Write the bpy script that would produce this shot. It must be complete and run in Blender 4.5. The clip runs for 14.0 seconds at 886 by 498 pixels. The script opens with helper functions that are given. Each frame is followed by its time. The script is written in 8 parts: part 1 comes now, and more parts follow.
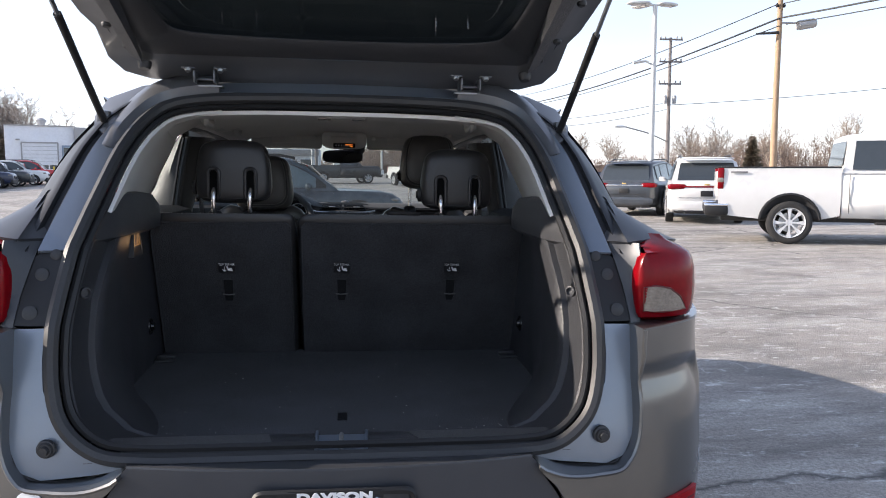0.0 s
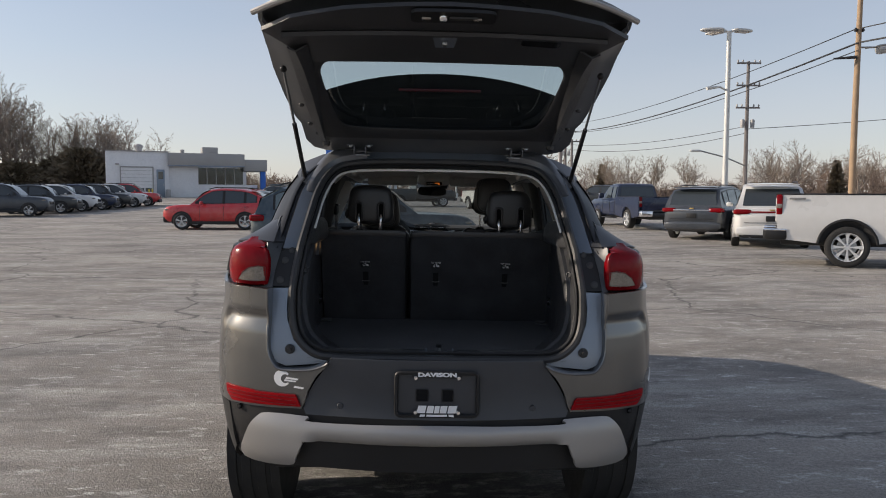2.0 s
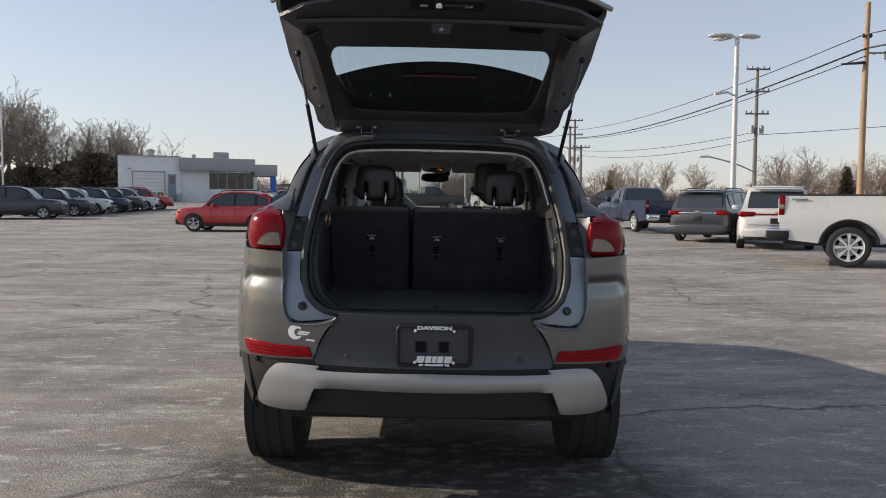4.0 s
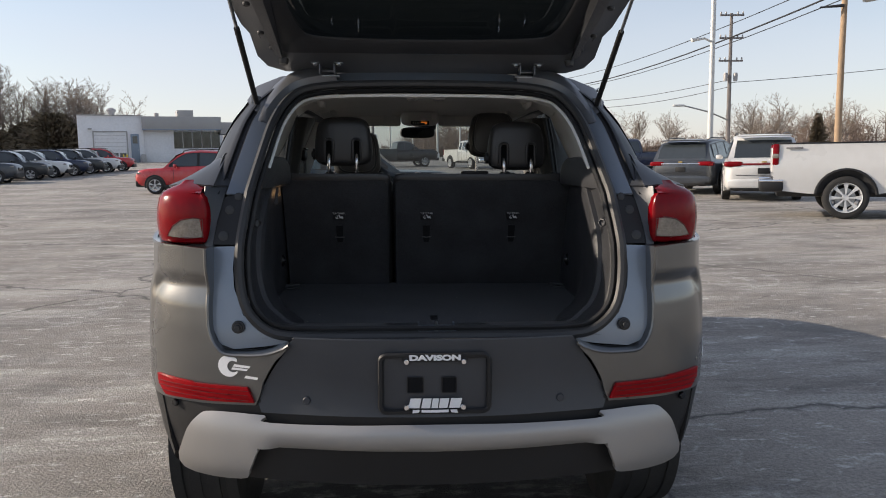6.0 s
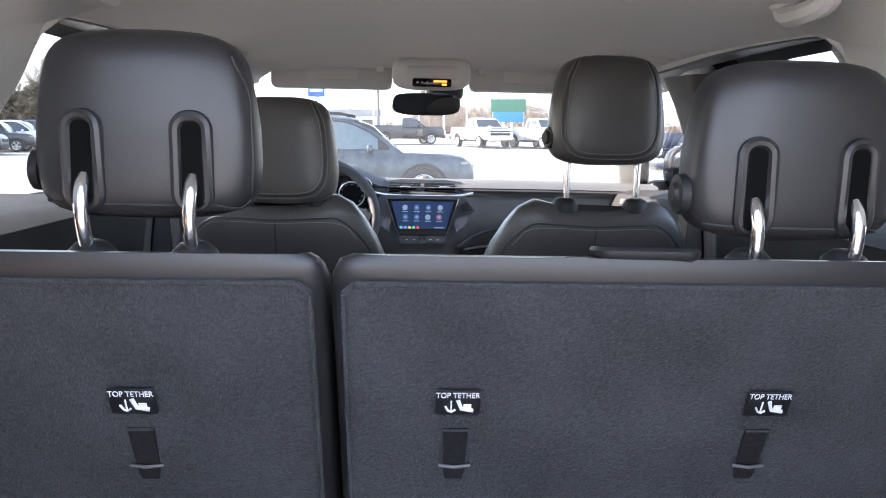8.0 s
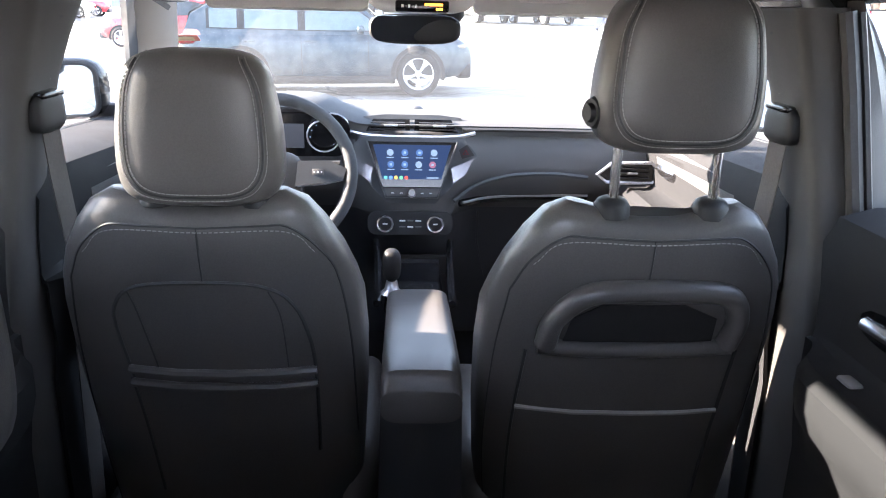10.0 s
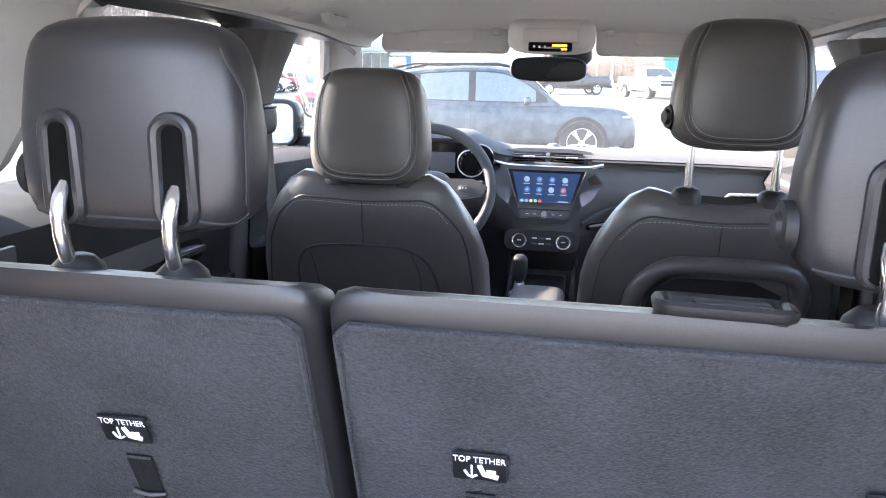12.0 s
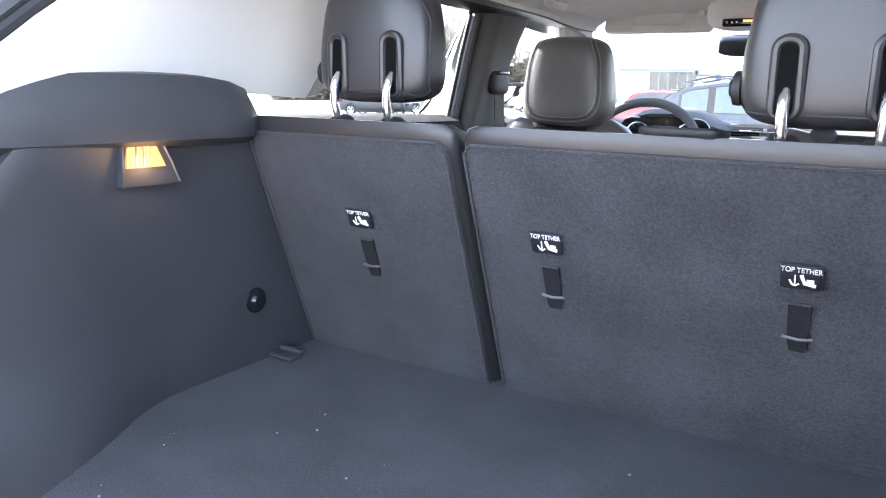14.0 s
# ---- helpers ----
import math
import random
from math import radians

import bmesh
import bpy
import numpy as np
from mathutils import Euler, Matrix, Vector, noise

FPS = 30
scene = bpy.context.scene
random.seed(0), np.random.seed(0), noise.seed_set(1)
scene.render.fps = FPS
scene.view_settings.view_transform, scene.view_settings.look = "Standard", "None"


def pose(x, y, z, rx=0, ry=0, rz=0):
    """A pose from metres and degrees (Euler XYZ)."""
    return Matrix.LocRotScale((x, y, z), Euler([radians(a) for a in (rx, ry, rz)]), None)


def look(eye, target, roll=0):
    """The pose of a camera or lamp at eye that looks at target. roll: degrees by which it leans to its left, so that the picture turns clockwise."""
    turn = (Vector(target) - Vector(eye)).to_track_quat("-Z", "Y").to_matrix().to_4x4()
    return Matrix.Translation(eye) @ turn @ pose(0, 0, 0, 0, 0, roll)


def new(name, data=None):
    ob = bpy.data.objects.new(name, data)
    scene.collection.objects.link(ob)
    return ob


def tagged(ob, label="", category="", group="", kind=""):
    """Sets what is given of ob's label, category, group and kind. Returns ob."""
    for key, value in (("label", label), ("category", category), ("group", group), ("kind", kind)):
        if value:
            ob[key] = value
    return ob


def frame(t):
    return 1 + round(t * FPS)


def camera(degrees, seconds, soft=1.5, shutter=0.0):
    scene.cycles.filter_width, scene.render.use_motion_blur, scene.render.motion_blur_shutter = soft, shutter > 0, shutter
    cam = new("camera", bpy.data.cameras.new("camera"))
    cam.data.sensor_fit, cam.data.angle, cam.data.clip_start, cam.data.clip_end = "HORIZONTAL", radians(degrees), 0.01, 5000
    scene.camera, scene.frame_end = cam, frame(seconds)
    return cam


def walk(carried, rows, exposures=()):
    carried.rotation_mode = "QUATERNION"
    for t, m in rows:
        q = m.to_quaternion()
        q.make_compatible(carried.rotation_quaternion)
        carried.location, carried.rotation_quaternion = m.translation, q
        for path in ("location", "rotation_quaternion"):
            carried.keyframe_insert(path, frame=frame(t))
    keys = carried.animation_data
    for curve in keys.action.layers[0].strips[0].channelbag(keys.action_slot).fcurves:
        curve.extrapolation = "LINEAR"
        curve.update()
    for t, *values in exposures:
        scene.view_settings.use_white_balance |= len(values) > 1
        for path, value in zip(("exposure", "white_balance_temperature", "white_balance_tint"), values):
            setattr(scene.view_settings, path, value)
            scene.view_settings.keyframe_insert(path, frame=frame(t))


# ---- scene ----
cam = camera(60.5, 14.0, soft=1.0)
PATH = [
    (0, (0.031, 0.015, 1.361), (0.272, 1.99, 1.161), -0.0),
    (0.5, (-0.029, -0.334, 1.385), (0.17, 1.649, 1.221), -0.9),
    (1, (-0.056, -0.678, 1.413), (0.083, 1.313, 1.285), -0.8),
    (1.5, (-0.04, -0.984, 1.435), (0.052, 1.011, 1.318), -0.2),
    (2, (-0.049, -1.266, 1.405), (0.0, 0.729, 1.265), 0.2),
    (2.5, (-0.007, -1.521, 1.349), (0.003, 0.473, 1.198), 0.3),
    (4.8, (-0.013, -1.579, 1.267), (0.031, 0.418, 1.154), 0.0),
    (5, (-0.027, -1.484, 1.295), (0.021, 0.51, 1.145), -0.4),
    (5.5, (-0.069, -1.087, 1.291), (0.005, 0.902, 1.093), -0.4),
    (6, (-0.07, -0.596, 1.305), (0.024, 1.387, 1.063), -0.8),
    (6.5, (-0.062, -0.038, 1.322), (0.049, 1.94, 1.048), -1.0),
    (7, (-0.033, 0.519, 1.313), (0.067, 2.498, 1.044), -0.4),
    (7.5, (-0.037, 1.057, 1.323), (0.048, 3.039, 1.064), -0.6),
    (7.7, (-0.043, 1.248, 1.336), (0.037, 3.229, 1.068), 0.1),
    (9.8, (-0.021, 1.96, 1.471), (0.069, 3.866, 0.871), 0.5),
    (10, (-0.02, 1.961, 1.48), (0.073, 3.863, 0.869), 0.5),
    (10.5, (-0.019, 1.953, 1.482), (0.081, 3.858, 0.882), 0.7),
    (11, (-0.021, 1.89, 1.466), (0.034, 3.81, 0.908), 0.8),
    (11.5, (0.008, 1.779, 1.442), (-0.072, 3.714, 0.945), 0.4),
    (12, (0.071, 1.64, 1.403), (-0.259, 3.564, 0.972), 0.5),
    (12.5, (0.176, 1.519, 1.379), (-0.428, 3.386, 0.996), 0.9),
    (13, (0.312, 1.408, 1.36), (-0.492, 3.201, 0.988), 0.7),
    (13.5, (0.392, 1.379, 1.342), (-0.57, 3.092, 0.968), 0.4),
    (14, (0.425, 1.275, 1.28), (-0.611, 2.941, 0.893), 0.6),
]
walk(cam, [(t, look(eye, target, roll)) for t, eye, target, roll in PATH],
     [(0, 1.15, 6400, 15), (0.5, 0.85, 6650, 16), (1.0, 0.4, 6800, 15), (1.5, 0.25, 6800, 15), (2.0, 0.08, 6800, 13), (2.5, 0.12, 6800, 13), (4.8, 0.25, 6800, 13), (5.5, 0.35, 6850, 14), (6.5, 0.6, 6750, 12), (7.0, 1.35, 6100, 13), (7.5, 2.65, 6500, 18), (9.8, 4.35, 6600, 18), (11.2, 4.4, 6600, 18), (11.7, 4.25, 6550, 18), (12.2, 4.15, 6500, 19), (14, 4.3, 6400, 18)])

# ---- daylight ----
SUN_AZ, SUN_EL = 171.0, 23.2     # degrees: azimuth anticlockwise from +x, elevation
sun_dir = Vector((math.cos(radians(SUN_EL)) * math.cos(radians(SUN_AZ)), math.cos(radians(SUN_EL)) * math.sin(radians(SUN_AZ)), math.sin(radians(SUN_EL))))
world = bpy.data.worlds.new("sky")
scene.world = world
world.use_nodes = True
wn = world.node_tree
sky = wn.nodes.new("ShaderNodeTexSky")
sky.sky_type = "NISHITA"
sky.sun_disc = False
sky.sun_elevation = radians(SUN_EL)
sky.sun_rotation = radians(90.0 - SUN_AZ)
sky.air_density, sky.dust_density, sky.ozone_density = 1.0, 0.6, 1.4
# thin high cloud: a soft noise whitens the sky, more towards the horizon
tc = wn.nodes.new("ShaderNodeTexCoord")
mp = wn.nodes.new("ShaderNodeMapping")
mp.inputs["Scale"].default_value = (1.2, 1.2, 5.0)
cl = wn.nodes.new("ShaderNodeTexNoise")
cl.inputs["Scale"].default_value, cl.inputs["Detail"].default_value = 1.6, 5.0
sep = wn.nodes.new("ShaderNodeSeparateXYZ")
low = wn.nodes.new("ShaderNodeMapRange")
low.inputs["From Min"].default_value, low.inputs["From Max"].default_value = 0.0, 0.42
low.inputs["To Min"].default_value, low.inputs["To Max"].default_value = 0.52, 0.2
pick = wn.nodes.new("ShaderNodeMapRange")
pick.inputs["From Min"].default_value, pick.inputs["From Max"].default_value = 0.35, 0.75
mul = wn.nodes.new("ShaderNodeMath")
mul.operation = "MULTIPLY_ADD"
mul.inputs[1].default_value = 0.2
mul.use_clamp = True
mix = wn.nodes.new("ShaderNodeMix")
mix.data_type = "RGBA"
mix.inputs[7].default_value = (4.55, 4.8, 5.55, 1)
wn.links.new(tc.outputs["Generated"], mp.inputs["Vector"])
wn.links.new(mp.outputs["Vector"], cl.inputs["Vector"])
wn.links.new(cl.outputs["Fac"], pick.inputs["Value"])
wn.links.new(tc.outputs["Generated"], sep.inputs[0])
wn.links.new(sep.outputs["Z"], low.inputs["Value"])
wn.links.new(pick.outputs["Result"], mul.inputs[0])
wn.links.new(low.outputs["Result"], mul.inputs[2])
wn.links.new(mul.outputs[0], mix.inputs[0])
wn.links.new(sky.outputs[0], mix.inputs[6])
bg = wn.nodes["Background"]
bg.inputs["Strength"].default_value = 0.126
wn.links.new(mix.outputs[2], bg.inputs["Color"])
sun = new("sun", bpy.data.lights.new("sun", "SUN"))
sun.data.energy, sun.data.angle, sun.data.color = 4.2, radians(0.6), (1.0, 0.9, 0.76)
sun.matrix_world = look(sun_dir * 60, (0, 0, 0))

# ---- tools ----
def thing(name, label, category, at=(0, 0, 0), group="", kind="", turn=0):
    ob = new(name)
    ob.empty_display_size = 0.1
    ob.matrix_world = pose(*at, 0, 0, turn)
    return tagged(ob, label, category, group, kind)


def part(name, bm, material, parent=None, label="", smooth=True, angle=40):
    me = bpy.data.meshes.new(name)
    bmesh.ops.recalc_face_normals(bm, faces=bm.faces)
    if smooth:
        lim = radians(angle)
        for f in bm.faces:
            f.smooth = True
        for e in bm.edges:
            if len(e.link_faces) == 2 and e.calc_face_angle(0) > lim:
                e.smooth = False
    bm.to_mesh(me)
    bm.free()
    for m in (material if isinstance(material, (list, tuple)) else [material]):
        me.materials.append(m)
    ob = new(name, me)
    if parent:
        ob.parent = parent
    if label:
        ob["label"] = label
    return ob


def solo(name, bm, material, label, category, group="", kind="", smooth=True):
    return tagged(part(name, bm, material, None, "", smooth), label, category, group, kind)


def box(c, s, bevel=0.0, seg=2, m=None):
    bm = bmesh.new()
    bmesh.ops.create_cube(bm, size=1)
    for v in bm.verts:
        v.co = Vector((v.co.x * s[0], v.co.y * s[1], v.co.z * s[2]))
    if bevel:
        bmesh.ops.bevel(bm, geom=bm.edges[:], offset=min(bevel, 0.45 * min(s)), segments=seg, profile=0.5, affect="EDGES")
    for v in bm.verts:
        v.co = (m @ v.co if m else v.co) + Vector(c)
    return bm


def join(*bms):
    out = bms[0]
    for b in bms[1:]:
        me = bpy.data.meshes.new("tmp")
        b.to_mesh(me)
        b.free()
        out.from_mesh(me)
        bpy.data.meshes.remove(me)
    return out


def moved(bm, m):
    bm.transform(m)
    return bm


def catmull(pts, n=6, closed=False):
    pts = [Vector(p) for p in pts]
    k = len(pts)
    out = []
    for i in range(k if closed else k - 1):
        p1, p2 = pts[i], pts[(i + 1) % k]
        p0 = pts[(i - 1) % k] if closed or i > 0 else p1 + (p1 - p2)
        p3 = pts[(i + 2) % k] if closed or i + 2 < k else p2 + (p2 - p1)
        for j in range(n):
            t = j / n
            out.append(0.5 * ((2 * p1) + (p2 - p0) * t + (2 * p0 - 5 * p1 + 4 * p2 - p3) * t * t + (3 * p1 - p0 - 3 * p2 + p3) * t ** 3))
    if not closed:
        out.append(pts[-1])
    return out


def lerp(x, table):
    """Straight-line table look-up, table = ((x, y), ...)."""
    return float(np.interp(x, [a for a, _ in table], [b for _, b in table]))


def soft(x, table):
    """Smooth table look-up."""
    xs = [a for a, _ in table]
    if x <= xs[0]:
        return table[0][1]
    if x >= xs[-1]:
        return table[-1][1]
    i = max(j for j in range(len(xs)) if xs[j] <= x)
    t = (x - xs[i]) / (xs[i + 1] - xs[i])
    p = [table[max(0, min(len(table) - 1, i + d))][1] for d in (-1, 0, 1, 2)]
    return 0.5 * (2 * p[1] + (p[2] - p[0]) * t + (2 * p[0] - 5 * p[1] + 4 * p[2] - p[3]) * t * t + (3 * p[1] - p[0] - 3 * p[2] + p[3]) * t ** 3)


AWAY = Vector((0, 2.6, 0.9))    # sheets face away from this point and thicken towards it


def faced(bm):
    bmesh.ops.recalc_face_normals(bm, faces=bm.faces)
    if AWAY is not None:
        bm.normal_update()
        s = sum(f.normal.dot(f.calc_center_median() - AWAY) * f.calc_area() for f in bm.faces)
        if s < 0:
            bmesh.ops.reverse_faces(bm, faces=bm.faces[:])


def sheet(outline, surf, step=0.05, thick=0.0):
    """A filled outline in (u, v), cut by a grid, laid on surf(u, v), and given thickness inwards."""
    bm = bmesh.new()
    vs = [bm.verts.new((u, v, 0)) for u, v in outline]
    bm.faces.new(vs)
    us, ws = [p[0] for p in outline], [p[1] for p in outline]
    for a, lo, hi in ((0, min(us), max(us)), (1, min(ws), max(ws))):
        n = int((hi - lo) / step)
        for i in range(1, n + 1):
            c = [0, 0, 0]
            c[a] = lo + (hi - lo) * i / (n + 1)
            d = [0, 0, 0]
            d[a] = 1
            bmesh.ops.bisect_plane(bm, geom=bm.verts[:] + bm.edges[:] + bm.faces[:], plane_co=c, plane_no=d, dist=1e-6)
    for v in bm.verts:
        v.co = surf(v.co.x, v.co.y)
    faced(bm)
    if thick:
        bmesh.ops.solidify(bm, geom=bm.faces[:], thickness=thick)
    return bm


def loft(rings, closed=True, caps=True):
    bm = bmesh.new()
    rows = [[bm.verts.new(p) for p in r] for r in rings]
    n = len(rows[0])
    for a, b in zip(rows, rows[1:]):
        for i in range(n if closed else n - 1):
            j = (i + 1) % n
            bm.faces.new((a[i], a[j], b[j], b[i]))
    if caps and closed:
        bm.faces.new(rows[0][::-1])
        bm.faces.new(rows[-1])
    return bm


def grid(rings, thick=0.0):
    bm = loft(rings, False, False)
    faced(bm)
    if thick:
        bmesh.ops.solidify(bm, geom=bm.faces[:], thickness=thick)
    return bm


def tube(pts, r, n=8, closed=False, flat=1.0):
    pts = [Vector(p) for p in pts]
    k = len(pts)
    rings = []
    ref = None
    for i, p in enumerate(pts):
        a = pts[(i - 1) % k] if closed or i else p
        b = pts[(i + 1) % k] if closed or i < k - 1 else p
        d = (b - a).normalized()
        if ref is None:
            ref = d.orthogonal().normalized()
        ref = (ref - d * ref.dot(d)).normalized()
        side = d.cross(ref)
        rr = r[i] if isinstance(r, (list, tuple)) else r
        rings.append([p + (ref * math.cos(q) + side * math.sin(q) * flat) * rr for q in [2 * math.pi * j / n for j in range(n)]])
    if closed:
        rings.append(rings[0])
        bm = loft(rings, True, False)
        bmesh.ops.remove_doubles(bm, verts=bm.verts[:], dist=1e-6)
        return bm
    return loft(rings)


def lathe(profile, n=24, m=None):
    """profile: (radius, height) about z."""
    rings = [[Vector((r * math.cos(2 * math.pi * j / n), r * math.sin(2 * math.pi * j / n), h)) for j in range(n)] for r, h in profile]
    bm = loft(rings)
    bmesh.ops.remove_doubles(bm, verts=bm.verts[:], dist=1e-6)
    if m:
        bm.transform(m)
    return bm


def ring(cx, cy, z, a, b, p=2.6, n=28, turn=0.0):
    """A rounded rectangle of half widths a, b."""
    out = []
    for j in range(n):
        q = 2 * math.pi * (j + 0.5) / n
        c, s = math.cos(q), math.sin(q)
        out.append(Vector((cx + a * math.copysign(abs(c) ** (2 / p), c), cy + b * math.copysign(abs(s) ** (2 / p), s), z)))
    return out


def round_rect(w, h, r, n=5, cx=0.0, cy=0.0):
    out = []
    for sx, sy, a0 in ((1, 1, 0), (-1, 1, 90), (-1, -1, 180), (1, -1, 270)):
        for j in range(n + 1):
            q = radians(a0 + 90 * j / n)
            out.append((cx + sx * (w / 2 - r) + r * math.cos(q), cy + sy * (h / 2 - r) + r * math.sin(q)))
    return out


def cushion(c, s, p=3.5, res=9, m=None):
    """A soft block with half sizes s."""
    bm = bmesh.new()
    bmesh.ops.create_cube(bm, size=2)
    bmesh.ops.subdivide_edges(bm, edges=bm.edges[:], cuts=res, use_grid_fill=True)
    for v in bm.verts:
        x, y, z = (math.tan(a * 0.7854) for a in v.co)
        k = (abs(x) ** p + abs(y) ** p + abs(z) ** p) ** (-1 / p)
        q = Vector((x * k * s[0], y * k * s[1], z * k * s[2]))
        v.co = (m @ q if m else q) + Vector(c)
    return bm


def mirrored(bm):
    b = bm.copy()
    for v in b.verts:
        v.co.x = -v.co.x
    bmesh.ops.reverse_faces(b, faces=b.faces[:])
    return b


def both(name, bm, material, parent, label="", smooth=True):
    """A part and its mirror twin."""
    m = mirrored(bm)
    return part(name, bm, material, parent, label, smooth), part(name, m, material, parent, label, smooth)


def lettering(name, words, size, material, parent, m, depth=0.0008, label="", bold=0.0):
    cu = bpy.data.curves.new(name, "FONT")
    cu.body, cu.size, cu.extrude, cu.align_x, cu.align_y = words, size, depth, "CENTER", "CENTER"
    cu.offset = bold
    ob = new(name, cu)
    dg = bpy.context.evaluated_depsgraph_get()
    me = bpy.data.meshes.new_from_object(ob.evaluated_get(dg))
    bpy.data.objects.remove(ob)
    me.transform(m)
    me.materials.append(material)
    ob = new(name, me)
    ob.parent = parent
    if label:
        ob["label"] = label
    return ob


# ---- materials ----
def material(name, color, rough=0.5, metal=0.0, var=0.15, scale=8.0, grain=120.0, bump=0.0, bump_scale=200.0, coat=0.0, dirt=0.0, dirt_color=(0.35, 0.33, 0.3), spec=0.5, rand=0.0, sheen=0.0):
    """A surface with variation at two scales, fine relief, and optional dust."""
    mat = bpy.data.materials.new(name)
    mat.use_nodes = True
    t = mat.node_tree
    b = t.nodes["Principled BSDF"]
    tc = t.nodes.new("ShaderNodeTexCoord")
    big = t.nodes.new("ShaderNodeTexNoise")
    big.inputs["Scale"].default_value, big.inputs["Detail"].default_value = scale, 4
    fine = t.nodes.new("ShaderNodeTexNoise")
    fine.inputs["Scale"].default_value, fine.inputs["Detail"].default_value = grain, 2
    t.links.new(tc.outputs["Object"], big.inputs["Vector"])
    t.links.new(tc.outputs["Object"], fine.inputs["Vector"])
    add = t.nodes.new("ShaderNodeMath")
    add.operation = "ADD"
    t.links.new(big.outputs["Fac"], add.inputs[0])
    t.links.new(fine.outputs["Fac"], add.inputs[1])
    mr = t.nodes.new("ShaderNodeMapRange")
    mr.inputs["From Min"].default_value, mr.inputs["From Max"].default_value = 0.6, 1.4
    mr.inputs["To Min"].default_value, mr.inputs["To Max"].default_value = 1 - var, 1 + var
    t.links.new(add.outputs[0], mr.inputs["Value"])
    mul = t.nodes.new("ShaderNodeVectorMath")
    mul.operation = "SCALE"
    mul.inputs[0].default_value = color[:3]
    t.links.new(mr.outputs["Result"], mul.inputs["Scale"])
    last = mul.outputs[0]
    if rand:
        oi = t.nodes.new("ShaderNodeObjectInfo")
        rr = t.nodes.new("ShaderNodeMapRange")
        rr.inputs["To Min"].default_value, rr.inputs["To Max"].default_value = 1 - rand, 1 + rand
        t.links.new(oi.outputs["Random"], rr.inputs["Value"])
        m2 = t.nodes.new("ShaderNodeVectorMath")
        m2.operation = "SCALE"
        t.links.new(last, m2.inputs[0])
        t.links.new(rr.outputs["Result"], m2.inputs["Scale"])
        last = m2.outputs[0]
    if dirt:
        dn = t.nodes.new("ShaderNodeTexNoise")
        dn.inputs["Scale"].default_value, dn.inputs["Detail"].default_value = 5.0, 8
        t.links.new(tc.outputs["Object"], dn.inputs["Vector"])
        dm = t.nodes.new("ShaderNodeMapRange")
        dm.inputs["From Min"].default_value, dm.inputs["From Max"].default_value = 0.4, 0.75
        dm.inputs["To Max"].default_value = dirt
        t.links.new(dn.outputs["Fac"], dm.inputs["Value"])
        mx = t.nodes.new("ShaderNodeMix")
        mx.data_type = "RGBA"
        mx.inputs[7].default_value = (*dirt_color, 1)
        t.links.new(dm.outputs["Result"], mx.inputs[0])
        t.links.new(last, mx.inputs[6])
        last = mx.outputs[2]
    t.links.new(last, b.inputs["Base Color"])
    rg = t.nodes.new("ShaderNodeMapRange")
    rg.inputs["From Min"].default_value, rg.inputs["From Max"].default_value = 0.3, 0.7
    rg.inputs["To Min"].default_value, rg.inputs["To Max"].default_value = max(0.02, rough * 0.88), min(1, rough * 1.12)
    t.links.new(big.outputs["Fac"], rg.inputs["Value"])
    t.links.new(rg.outputs["Result"], b.inputs["Roughness"])
    b.inputs["Metallic"].default_value = metal
    b.inputs["Coat Weight"].default_value = coat
    b.inputs["Coat Roughness"].default_value = 0.06
    b.inputs["Specular IOR Level"].default_value = spec
    if sheen:
        b.inputs["Sheen Weight"].default_value = sheen
        b.inputs["Sheen Roughness"].default_value = 0.5
    if bump:
        bn = t.nodes.new("ShaderNodeTexNoise")
        bn.inputs["Scale"].default_value, bn.inputs["Detail"].default_value = bump_scale, 3
        t.links.new(tc.outputs["Object"], bn.inputs["Vector"])
        bp = t.nodes.new("ShaderNodeBump")
        bp.inputs["Strength"].default_value, bp.inputs["Distance"].default_value = bump, 0.004
        t.links.new(bn.outputs["Fac"], bp.inputs["Height"])
        t.links.new(bp.outputs["Normal"], b.inputs["Normal"])
    return mat


